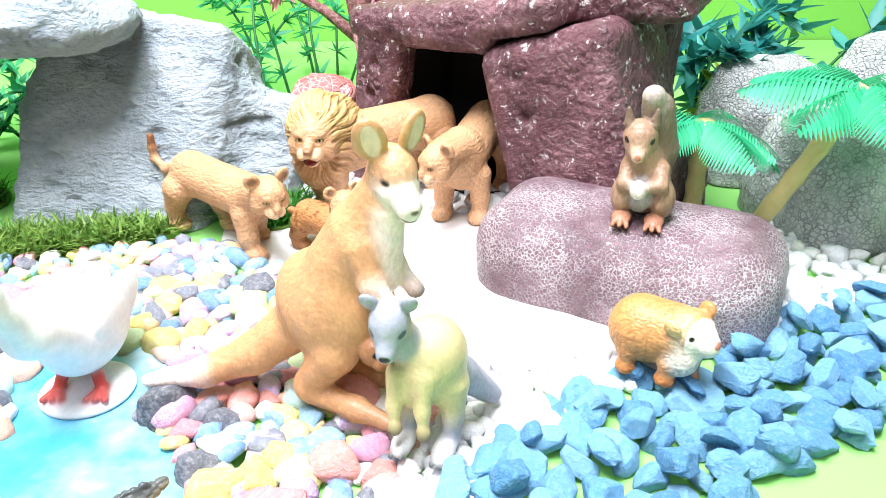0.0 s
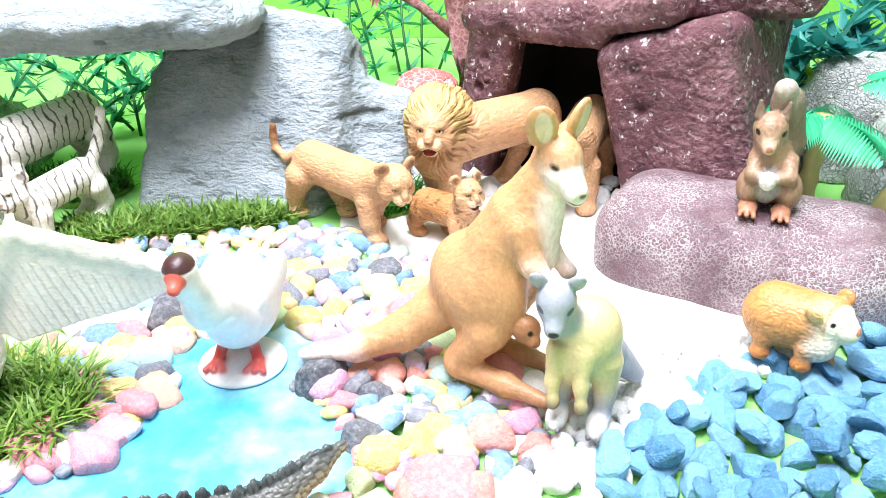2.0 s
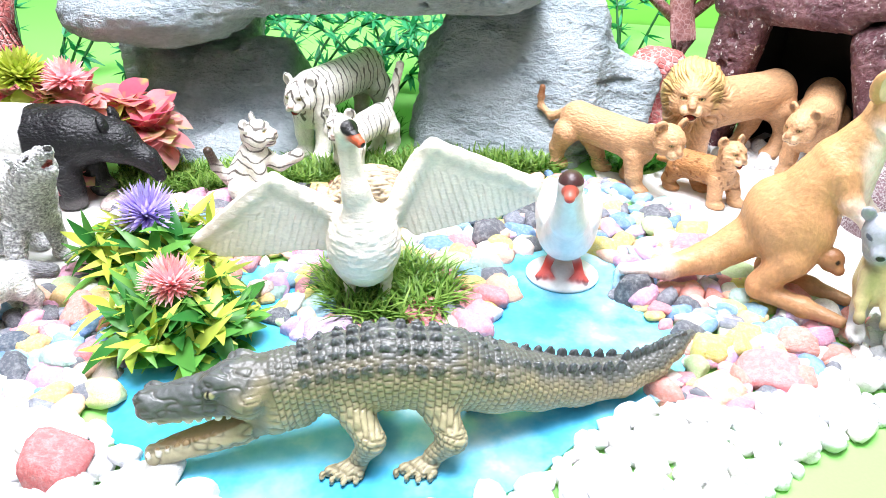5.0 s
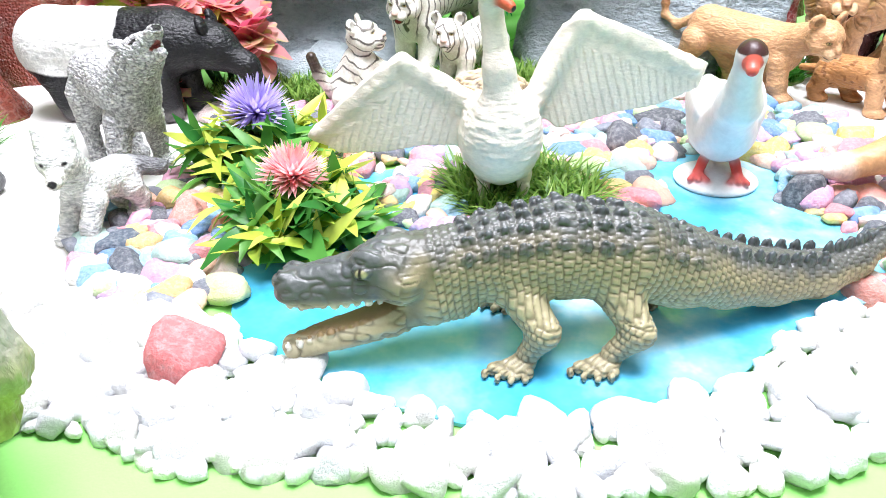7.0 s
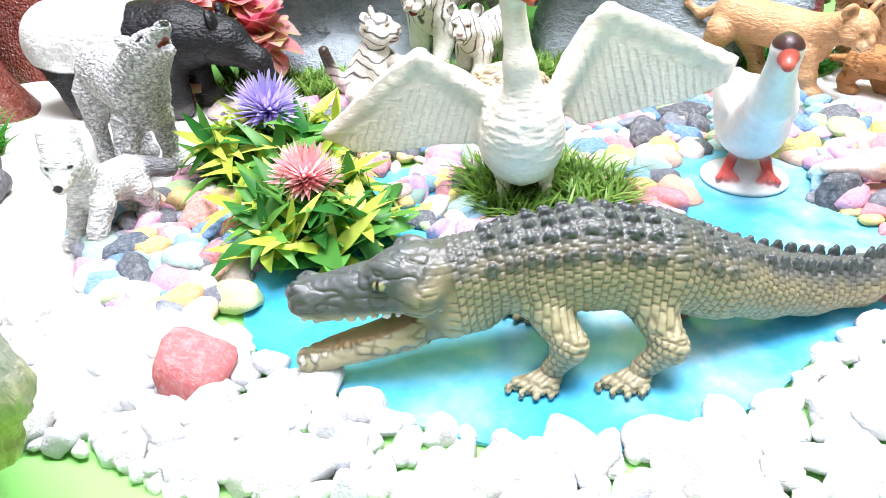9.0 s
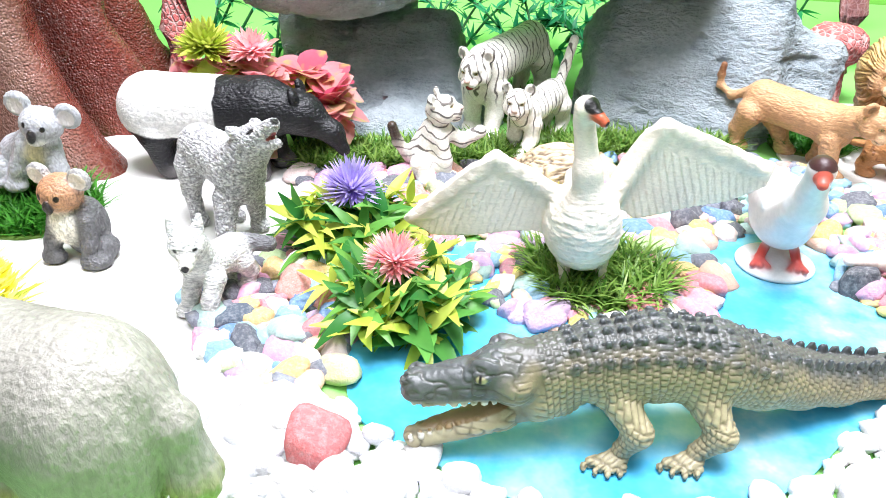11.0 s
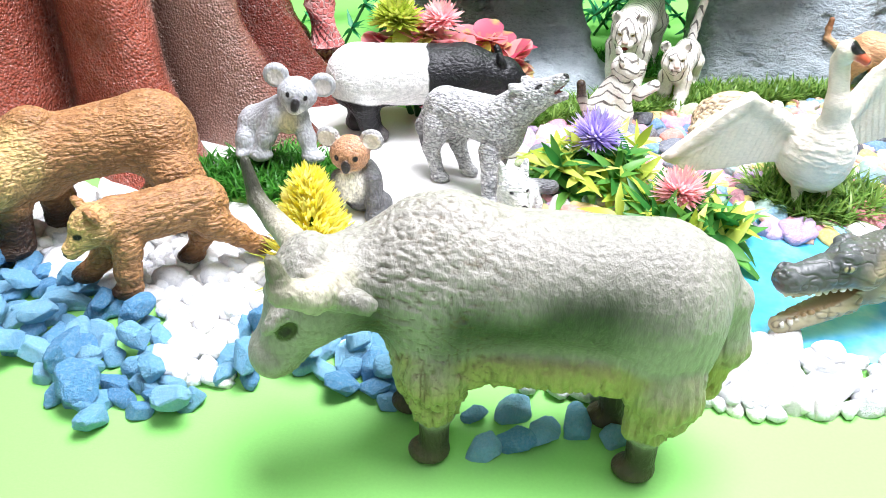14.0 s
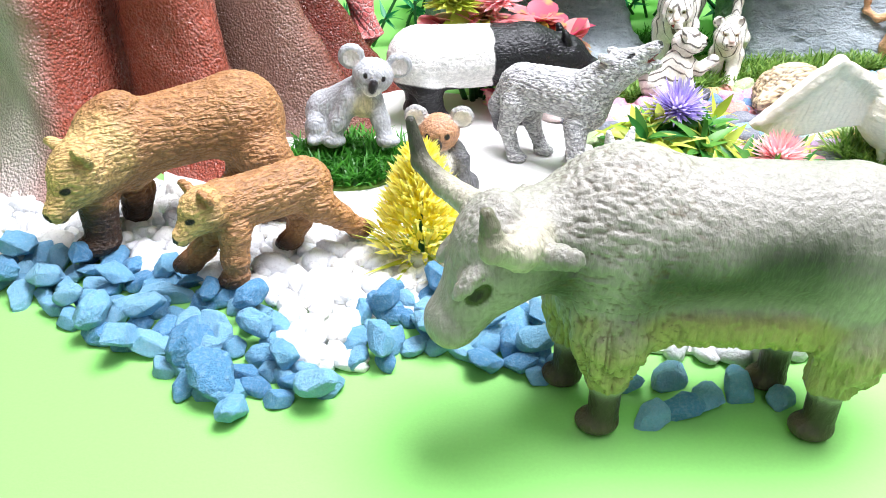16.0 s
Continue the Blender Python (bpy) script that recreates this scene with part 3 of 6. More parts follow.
part("back_shade_sheet", solid_box("back_shade_sheet", -0.046, 0.046, -0.001, 0.001, 0.001, 0.088), CAVE_SHADE, cave, "black sheet standing in for shade at the cave back", pose(cave_spot(4, 50)[0] / 1000, cave_spot(4, 50)[1] / 1000, 0, 0, 0, -37.2))
part("side_shade_sheet", solid_box("side_shade_sheet", -0.001, 0.001, -0.03, 0.03, 0.001, 0.092), CAVE_SHADE, cave, "black sheet standing in for shade at the cave side", pose(cave_spot(-33, 42)[0] / 1000, cave_spot(-33, 42)[1] / 1000, 0, 0, 0, -37.2))
part("side_shade_sheet", solid_box("side_shade_sheet", -0.0006, 0.0006, -0.02, 0.028, -0.03, 0.046), CAVE_SHADE, cave, "black sheet standing in for shade at the cave side", pose(cave_spot(29.6, 32)[0] / 1000, cave_spot(29.6, 32)[1] / 1000, 0.0335, 0, -18, -37.2))
part("floor_shade_sheet", solid_box("floor_shade_sheet", -0.026, 0.03, -0.024, 0.024, 0.0021, 0.0032), CAVE_SHADE, cave, "black sheet standing in for shade on the cave floor", pose(cave_spot(2, 40)[0] / 1000, cave_spot(2, 40)[1] / 1000, 0, 0, 0, -37.2))
c = Clay(4)
c.box(MAROON, -2, 0, 11, 60, 32, 26, (0, 0, 0), 21)
grow("domed_rock", c, DOME_ROCK, pose(0.081, 0.277, 0, 0, 0, -27), "rounded maroon rock with white crackled dust", "rock", h=1.4, rough=0.7, rough_scale=0.06, floor=0)
for x, y, z, rx, ry, rz, a in ((216, 350, 8, 60, 38, 44, 20), (178, 405, 20, 36, 30, 44, 0), (255, 390, 16, 50, 44, 60, 40)):
    c = Clay(4).box(GREY, 0, 0, z, rx, ry, rz, (8, 6, 0), 26)
    grow("granite_boulder", c, GRANITE, pose(x / 1000, y / 1000, 0, 0, 0, a), "pale speckled granite boulder beside the palms", "rock", h=1.7, rough=2.4, rough_scale=0.07, floor=0)
c = Clay(4).ball(GREY, 0, 0, 37, 19, 18, 12).ball(GREY, 0, 0, 30, 16, 15, 7).bone(GREY, 0, 0, 2, 11, 1, 0, 28, 8)
grow("toy_mushroom", c, RED_ROCK, pose(-0.063, 0.428, 0, 0, 0, 20), "salmon red toy mushroom with white specks behind the lion", "mushroom", h=1.2, rough=1.0, floor=0)


def trunk_mesh():
    """A fluted trunk that flares at its foot."""
    turns, levels = 220, 70
    verts, faces, cols = [], [], []
    def bump(deg, lo, hi):
        """One inside the span, easing to nought over a few degrees."""
        return max(0.0, min(1.0, (deg - lo) / 8 + 0.5)) * max(0.0, min(1.0, (hi - deg) / 8 + 0.5))

    stucco, wine = np.array(srgb(216, 206, 196)), np.array(srgb(122, 56, 46))
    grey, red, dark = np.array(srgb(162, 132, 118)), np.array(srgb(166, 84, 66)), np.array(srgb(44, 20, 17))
    for j in range(levels + 1):
        z = 0.26 * j / levels
        flare = 0.036 * math.exp(-z / 0.03)
        for i in range(turns):
            a = 2 * math.pi * i / turns
            lobe = abs(math.sin(a * 5.5 + 0.3 * math.sin(2 * a) + 0.55)) ** 0.55
            r = 0.092 + 0.042 * (lobe - 0.6) + flare * (0.6 + 0.6 * lobe) + 0.006 * math.sin(a * 13 + z * 20)
            verts.append((r * math.cos(a) * 1.05, r * math.sin(a) * 0.95, z))
            deg = (math.degrees(a) + 180) % 360 - 180
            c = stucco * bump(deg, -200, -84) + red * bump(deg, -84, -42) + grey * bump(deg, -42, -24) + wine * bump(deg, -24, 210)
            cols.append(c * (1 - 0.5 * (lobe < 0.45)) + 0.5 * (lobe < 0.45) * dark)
    for j in range(levels):
        for i in range(turns):
            k = (i + 1) % turns
            faces.append((j * turns + i, j * turns + k, (j + 1) * turns + k, (j + 1) * turns + i))
    v = np.array(verts)
    v[:, :2] *= (1 + 0.045 * fractal(v, 30, 4))[:, None]
    faces.append(tuple(levels * turns + i for i in range(turns)))
    return mesh_of("tree_trunk", v.tolist(), faces, np.array(cols))


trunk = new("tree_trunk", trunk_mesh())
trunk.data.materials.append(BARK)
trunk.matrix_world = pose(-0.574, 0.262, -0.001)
tagged(trunk, "broad fluted red-brown and grey painted tree trunk", "tree trunk")


# ---- stones ----
def tumbled_stone(name, seed, planes, sharp, squash, detail, long=1.15, rough=0.02):
    """A stone with flattish faces and worn edges: a ball pressed by a few planes."""
    rnd = np.random.RandomState(seed)
    n = rnd.normal(size=(planes, 3))
    n /= np.linalg.norm(n, axis=1)[:, None]
    reach = rnd.uniform(0.62, 0.92, planes)
    bm = bmesh.new()
    bmesh.ops.create_icosphere(bm, subdivisions=detail, radius=1)
    d = np.array([v.co for v in bm.verts])
    press = (np.maximum(d @ n.T / reach, 0) ** sharp).sum(1) + 0.85 ** sharp
    co = d * (press ** (-1 / sharp))[:, None] * np.array((long, rnd.uniform(0.78, 0.96), rnd.uniform(*squash)))
    co *= (1 + rough * value_noise(co, 2.6, seed) + rough * 0.7 * value_noise(co, 7.0, seed))[:, None]
    for v, p in zip(bm.verts, co):
        v.co = p
    me = bpy.data.meshes.new(name)
    bm.to_mesh(me)
    bm.free()
    me.polygons.foreach_set("use_smooth", [True] * len(me.polygons))
    return me


def hull_stone(name, seed, corners, edge, squash, long):
    """A chip of stone: the hull of a few corners, its edges worn off, its faces rough."""
    rnd = np.random.RandomState(seed)
    v = rnd.normal(size=(corners, 3))
    v = v / np.linalg.norm(v, axis=1)[:, None] * rnd.uniform(0.85, 1.05, (corners, 1)) * np.array((long, rnd.uniform(0.72, 0.95), rnd.uniform(*squash)))
    bm = bmesh.new()
    for co in v:
        bm.verts.new(co)
    out = bmesh.ops.convex_hull(bm, input=bm.verts)
    bmesh.ops.delete(bm, geom=list({g for g in out["geom_interior"] + out["geom_unused"] if isinstance(g, bmesh.types.BMVert)}), context="VERTS")
    bmesh.ops.dissolve_limit(bm, angle_limit=0.35, verts=bm.verts, edges=bm.edges)
    bmesh.ops.bevel(bm, geom=list(bm.edges), offset=edge, segments=1, profile=0.6, affect="EDGES", clamp_overlap=True)
    bmesh.ops.triangulate(bm, faces=list(bm.faces))
    bmesh.ops.subdivide_edges(bm, edges=list(bm.edges), cuts=1, use_grid_fill=True)
    co = np.array([x.co for x in bm.verts])
    for x, k in zip(bm.verts, 1 + 0.05 * value_noise(co, 3.0, seed) + 0.04 * value_noise(co, 8.0, seed)):
        x.co *= k
    bmesh.ops.recalc_face_normals(bm, faces=bm.faces)
    me = bpy.data.meshes.new(name)
    bm.to_mesh(me)
    bm.free()
    return me


ROUND = [tumbled_stone("pebble", s, 13, 26, (0.52, 0.8), 3) for s in range(15)]
ROUND_SMALL = [tumbled_stone("pebble", s + 20, 12, 14, (0.55, 0.78), 2) for s in range(9)]
SHARP = [hull_stone("chipped_stone", s + 40, 26, 0.1, (0.55, 0.8), 1.3) for s in range(14)]
WHITE_ROUND = [tumbled_stone("white_pebble", s + 80, 12, 14, (0.6, 0.9), 3) for s in range(9)]
WHITE_SMALL = [tumbled_stone("white_pebble", s + 100, 12, 14, (0.6, 0.9), 2) for s in range(9)]


def inside(poly, x, y):
    hit = False
    for (x1, y1), (x2, y2) in zip(poly, poly[1:] + poly[:1]):
        if (y1 > y) != (y2 > y) and x < (x2 - x1) * (y - y1) / (y2 - y1) + x1:
            hit = not hit
    return hit


def scatter(poly, gap, count, seed, holes=()):
    """Places in an outline that keep a gap between them."""
    rnd = random.Random(seed)
    xs, ys = [p[0] for p in poly], [p[1] for p in poly]
    found, cells = [], {}
    for _ in range(count * 40):
        x, y = rnd.uniform(min(xs), max(xs)), rnd.uniform(min(ys), max(ys))
        if not inside(poly, x, y) or any((x - hx) ** 2 / a ** 2 + (y - hy) ** 2 / b ** 2 < 1 for hx, hy, a, b in holes):
            continue
        k = (int(x // gap), int(y // gap))
        near = [q for i in (-1, 0, 1) for j in (-1, 0, 1) for q in cells.get((k[0] + i, k[1] + j), ())]
        if any((x - a) ** 2 + (y - b) ** 2 < gap * gap for a, b in near):
            continue
        cells.setdefault(k, []).append((x, y))
        found.append((x, y))
        if len(found) >= count:
            break
    return found


def lay(places, meshes, material, size, name, label, group, seed, lift=0.0, tilt=14):
    """Loose stones, each an object of its own."""
    rnd = random.Random(seed)
    for x, y in places:
        data = meshes[rnd.randrange(len(meshes))]
        if not data.materials:
            data.materials.append(material)
        s = size * rnd.uniform(0.75, 1.25)
        ob = new(name, data)
        ob.matrix_world = pose(x, y, lift + s * 0.42, rnd.uniform(-tilt, tilt), rnd.uniform(-tilt, tilt), rnd.uniform(0, 360)) @ Matrix.Diagonal((s, s, s, 1))
        tagged(ob, label, "stone", group)


def heap(places, meshes, material, size, name, label, seed, lift=0.0, tilt=25):
    """Stones past counting, joined into one bed."""
    rnd = random.Random(seed)
    verts, faces, base = [], [], 0
    shapes = [(np.array([v.co for v in m.vertices]), [tuple(p.vertices) for p in m.polygons]) for m in meshes]
    for x, y in places:
        v, f = shapes[rnd.randrange(len(shapes))]
        s = size * rnd.uniform(0.7, 1.3)
        m = np.array(pose(x, y, lift + s * 0.4 + rnd.uniform(0, 0.0012), rnd.uniform(-tilt, tilt), rnd.uniform(-tilt, tilt), rnd.uniform(0, 360)))
        verts.append(s * v @ m[:3, :3].T + m[:3, 3])
        faces += [tuple(i + base for i in q) for q in f]
        base += len(v)
    ob = new(name, mesh_of(name, np.concatenate(verts), faces))
    ob.data.materials.append(material)
    return tagged(ob, label, "stones", kind="stuff")


COLOUR_BED = [(-0.335, 0.235), (-0.26, 0.264), (-0.21, 0.289), (-0.16, 0.305), (-0.125, 0.316), (-0.086, 0.31), (-0.07, 0.292), (-0.052, 0.274), (-0.044, 0.245), (-0.034, 0.226),
              (-0.012, 0.21), (0.008, 0.196), (-0.006, 0.174), (-0.03, 0.148), (-0.062, 0.128), (-0.086, 0.136), (-0.07, 0.15), (-0.066, 0.168), (-0.078, 0.184), (-0.092, 0.198),
              (-0.088, 0.217), (-0.1, 0.236), (-0.126, 0.236), (-0.15, 0.212), (-0.2, 0.214), (-0.24, 0.198), (-0.26, 0.165), (-0.267, 0.13), (-0.262, 0.105), (-0.272, 0.085), (-0.285, 0.085),
              (-0.315, 0.105), (-0.335, 0.125), (-0.318, 0.16), (-0.308, 0.19), (-0.325, 0.215)]
ISLAND = [(-0.232, 0.19), (-0.236, 0.168), (-0.215, 0.148), (-0.19, 0.142), (-0.155, 0.152), (-0.138, 0.172), (-0.135, 0.195), (-0.15, 0.214), (-0.2, 0.216)]
SWAN_MAT = (-0.184, 0.176, 0.028, 0.02)
spots = scatter(COLOUR_BED, 0.009, 430, 3) + scatter(ISLAND, 0.0088, 52, 4, (SWAN_MAT,))
near_spots, far_spots = [p for p in spots if p[1] < 0.285], [p for p in spots if p[1] >= 0.285]
lay(near_spots, ROUND, PEBBLE, 0.0071, "pebble", "smooth pastel dyed pebble lying by the pond", "pastel pebbles", 5)
heap(far_spots + scatter(COLOUR_BED, 0.0066, 900, 6) + scatter(ISLAND, 0.0066, 90, 66, (SWAN_MAT,)), ROUND_SMALL, PEBBLE_JOINED, 0.005, "pebble_bed", "bed of small pastel dyed pebbles round the pond", 7, 0.0, 18)

WHITE_FRONT = [(-0.285, 0.04), (-0.262, 0.04), (-0.24, 0.035), (-0.205, 0.042), (-0.16, 0.044), (-0.11, 0.06), (-0.06, 0.09), (-0.02, 0.128), (0.01, 0.155), (0.03, 0.178), (0.05, 0.2),
               (0.075, 0.215), (0.09, 0.225), (0.08, 0.236), (0.04, 0.228), (0.012, 0.222), (0.008, 0.196), (-0.006, 0.174), (-0.03, 0.148), (-0.062, 0.128), (-0.086, 0.13), (-0.104, 0.11),
               (-0.118, 0.09), (-0.136, 0.075), (-0.16, 0.063), (-0.2, 0.064), (-0.235, 0.073), (-0.252, 0.086), (-0.272, 0.085), (-0.3, 0.1), (-0.31, 0.07)]
WHITE_WEST = [(-0.6, 0.12), (-0.55, 0.07), (-0.5, 0.045), (-0.452, 0.03), (-0.42, 0.028), (-0.385, 0.04), (-0.36, 0.04), (-0.34, 0.05), (-0.35, 0.085), (-0.39, 0.085), (-0.42, 0.1), (-0.43, 0.13), (-0.48, 0.14), (-0.54, 0.15)]
WHITE_EAST = [(0.09, 0.228), (0.14, 0.25), (0.2, 0.27), (0.24, 0.29), (0.2, 0.33), (0.15, 0.335), (0.11, 0.345), (0.1, 0.32), (0.145, 0.28), (0.12, 0.235)]
WHITE_CAVE = [(-0.07, 0.365), (-0.03, 0.36), (0.0, 0.352), (0.03, 0.345), (0.055, 0.33), (0.06, 0.37), (0.0, 0.385), (-0.06, 0.395)]
BLUE_EAST = [(0.006, 0.15), (0.006, 0.166), (0.019, 0.181), (0.035, 0.187), (0.047, 0.207), (0.061, 0.212), (0.072, 0.222), (0.084, 0.214), (0.096, 0.218), (0.112, 0.234), (0.138, 0.254), (0.163, 0.27),
             (0.19, 0.266), (0.2, 0.245), (0.17, 0.215), (0.147, 0.197), (0.116, 0.18), (0.096, 0.166), (0.084, 0.156), (0.05, 0.145)]
BLUE_WEST = [(-0.555, 0.088), (-0.527, 0.09), (-0.501, 0.08), (-0.477, 0.075), (-0.454, 0.06), (-0.439, 0.053), (-0.434, 0.034), (-0.417, 0.02), (-0.421, 0.012), (-0.445, 0.005), (-0.454, 0.013), (-0.475, 0.028), (-0.493, 0.035), (-0.52, 0.053), (-0.543, 0.064)]
BLUE_MID = [(-0.418, 0.056), (-0.405, 0.067), (-0.39, 0.069), (-0.36, 0.06), (-0.344, 0.046), (-0.35, 0.031), (-0.374, 0.032), (-0.393, 0.038), (-0.41, 0.027)]


def clear(places):
    """Leaves out what would lie among the blue stones."""
    return [p for p in places if not (inside(BLUE_WEST, *p) or inside(BLUE_MID, *p) or inside(BLUE_EAST, *p))]


white_spots = clear(scatter(WHITE_FRONT, 0.0066, 700, 8))
lay([p for p in white_spots if p[0] < -0.13 and p[1] < 0.07], WHITE_ROUND, WHITE_STONE, 0.0056, "white_pebble", "smooth white pebble at the edge of the pond", "white pebbles", 9, 0.0, 24)
heap(scatter([(-0.345, 0.05), (-0.3, 0.035), (-0.27, 0.045), (-0.29, 0.1), (-0.33, 0.105), (-0.345, 0.08)], 0.009, 60, 35) + [p for p in white_spots if not (p[0] < -0.13 and p[1] < 0.07)] + clear(scatter(WHITE_WEST, 0.0066, 520, 10)) + scatter(WHITE_EAST, 0.009, 120, 11) + scatter(WHITE_CAVE, 0.009, 50, 12),
     WHITE_SMALL, WHITE_STONE_JOINED, 0.0056, "white_pebble_bed", "bed of bright white pebbles", 13)

heap(scatter(WHITE_FRONT, 0.0046, 1500, 31) + clear(scatter(WHITE_WEST, 0.0048, 1000, 32)) + scatter(WHITE_EAST, 0.0056, 300, 33), [tumbled_stone("gravel", s + 120, 8, 10, (0.6, 0.9), 2) for s in range(5)], WHITE_STONE_JOINED, 0.0034,
     "white_gravel", "fine white gravel under the white pebbles", 34, 0.0, 30)

BLUE_UNDER = [(-0.332, 0.024), (-0.318, 0.028), (-0.307, 0.022), (-0.31, 0.012), (-0.324, 0.007), (-0.333, 0.014)]
BLUE_LAST = [(-0.304, 0.024), (-0.29, 0.027), (-0.276, 0.022), (-0.28, 0.014), (-0.29, 0.016)]
lay(scatter(BLUE_EAST, 0.0084, 200, 14, ((0.059, 0.19, 0.008, 0.007),)), SHARP, BLUE_STONE, 0.0068,
    "blue_stone", "chipped dusty blue dyed stone on the green card", "blue stones", 17, 0.0, 30)
lay(scatter(BLUE_WEST, 0.0068, 140, 15) + scatter(BLUE_MID, 0.007, 100, 16) + scatter(BLUE_UNDER, 0.0082, 8, 22) + scatter(BLUE_LAST, 0.011, 3, 23) + [(-0.357, 0.027)], SHARP, BLUE_STONE, 0.0057,
    "blue_stone", "chipped dusty blue dyed stone on the green card", "blue stones", 24, 0.0, 30)
lay(scatter(BLUE_EAST, 0.016, 50, 18) + scatter(BLUE_WEST, 0.015, 22, 19) + scatter(BLUE_MID, 0.017, 12, 21), SHARP, BLUE_STONE, 0.0064, "blue_stone", "chipped dusty blue dyed stone on the green card", "blue stones", 20, 0.006, 30)


def lone_stone(x, y, size, colour, turn, label, flat=1.0, sharp=False, shape=0):
    data = (SHARP if sharp else ROUND)[shape].copy()
    data.materials.clear()
    data.materials.append(single_stone("dyed_stone", srgb(*colour)))
    ob = new("pebble", data)
    ob.matrix_world = pose(x, y, size * 0.45 * flat, 6, -8, turn) @ Matrix.Diagonal((size, size, size * flat, 1))
    tagged(ob, label, "stone", "single large stones")


lone_stone(-0.257, 0.066, 0.0096, (226, 128, 130), 60, "large rough salmon pink stone among white pebbles", 1.45, False, 4)
lone_stone(-0.040, 0.152, 0.011, (236, 150, 150), 40, "large salmon pink stone among pale pebbles", 1.0, False, 1)
lone_stone(-0.085, 0.198, 0.0105, (92, 94, 100), 60, "dark slate grey stone at the edge of the pond", 1.1, True, 4)
lone_stone(-0.308, 0.117, 0.0085, (96, 106, 120), 30, "blue-grey stone beside the wolf pup", 1.0, True, 1)
lone_stone(-0.298, 0.106, 0.008, (104, 108, 118), 120, "slate grey stone beside the wolf pup", 0.9, True, 3)
lone_stone(-0.309, 0.103, 0.0072, (110, 112, 120), 80, "flat slate grey stone beside the wolf pup", 0.8, True, 5)
lone_stone(-0.302, 0.168, 0.0085, (70, 70, 76), 10, "near black stone beside the flowers", 1.0, True, 0)
lone_stone(-0.262, 0.100, 0.0085, (226, 232, 170), 0, "long pale yellow pebble reaching over the water", 0.8, False, 3)
lone_stone(-0.135, 0.264, 0.0105, (90, 92, 98), 15, "dark grey flat pebble", 0.8, False, 5)
lone_stone(-0.150, 0.238, 0.011, (100, 100, 108), 75, "dark grey pebble behind the swan's wing", 0.9, False, 6)
lone_stone(-0.166, 0.165, 0.0100, (226, 140, 146), 110, "rough pink stone on the swan's island", 1.0, True, 6)
lone_stone(-0.288, 0.043, 0.0105, (238, 236, 232), 60, "large white stone behind the yak", 1.1, False, 7)


# ---- grass mats ----
def grass_mesh(name, poly, count, height, seed, lean=1.0, width=0.00062, holes=()):
    rnd = random.Random(seed)
    xs, ys = [p[0] for p in poly], [p[1] for p in poly]
    verts, faces = [], []
    while len(verts) < count * 7:
        x, y = rnd.uniform(min(xs), max(xs)), rnd.uniform(min(ys), max(ys))
        if not inside(poly, x, y) or any((x - hx) ** 2 / a ** 2 + (y - hy) ** 2 / b ** 2 < 1 for hx, hy, a, b in holes):
            continue
        a, h = rnd.uniform(0, 6.283), height * rnd.uniform(0.55, 1.25)
        bend = lean * rnd.uniform(0.2, 1.3)
        side = (-math.sin(a) * width, math.cos(a) * width)
        k = len(verts)
        for t, w in ((0, 1.0), (0.4, 1.0), (0.75, 0.75)):
            out, up = h * bend * t * t, h * t * (1 - 0.3 * bend * t)
            cx, cy = x + out * math.cos(a), y + out * math.sin(a)
            verts += [(cx - side[0] * w, cy - side[1] * w, up), (cx + side[0] * w, cy + side[1] * w, up)]
        verts.append((x + h * bend * math.cos(a), y + h * bend * math.sin(a), h * (1 - 0.3 * bend)))
        faces += [(k, k + 1, k + 3, k + 2), (k + 2, k + 3, k + 5, k + 4), (k + 4, k + 5, k + 6)]
    return mesh_of(name, verts, faces)


def grass_mat(poly, count, height, seed, material, label, lift=0.0, **how):
    ob = new("grass_mat", grass_mesh("grass_mat", poly, count, height, seed, **how))
    ob.data.materials.append(material)
    ob.location.z = lift
    tagged(ob, label, "grass", kind="stuff")
    base = new("grass_backing", sheet_mesh("grass_backing", poly, 0.0006 + lift, 0.0022))
    base.data.materials.append(GRASS)
    tagged(base, "dark green plastic backing of a grass mat", "grass backing", kind="stuff")


def ring(x, y, a, b, n=10, wobble=0.12, seed=1):
    rnd = random.Random(seed)
    out = []
    for i in range(n):
        k = 1 + rnd.uniform(-wobble, wobble)
        out.append((x + a * k * math.cos(6.283 * i / n), y + b * k * math.sin(6.283 * i / n)))
    return out


STRIP = [(-0.352, 0.25), (-0.335, 0.24), (-0.29, 0.258), (-0.25, 0.272), (-0.21, 0.292), (-0.16, 0.308), (-0.128, 0.318), (-0.12, 0.328), (-0.14, 0.334), (-0.2, 0.322), (-0.225, 0.312), (-0.25, 0.3), (-0.3, 0.284), (-0.345, 0.27)]
grass_mat(STRIP, 5200, 0.012, 21, GRASS, "strip of green plastic grass along the boulders")
grass_mat(ring(-0.082, 0.345, 0.02, 0.018, seed=2), 700, 0.014, 22, GRASS_DEEP, "tuft of green plastic grass by the lion cub")
grass_mat(ring(SWAN_MAT[0], SWAN_MAT[1] + 0.002, 0.030, 0.022, seed=3), 1900, 0.0145, 23, GRASS, "round plastic grass island under the swan", holes=((-0.182, 0.17, 0.008, 0.006),))
grass_mat(ring(-0.438, 0.171, 0.036, 0.025, seed=4), 1700, 0.0135, 24, GRASS_DEEP, "thick plastic grass mat under the koala")
grass_mat(ring(-0.25, 0.36, 0.03, 0.022, seed=5), 700, 0.013, 25, GRASS_DEEP, "patch of plastic grass under the white tiger")


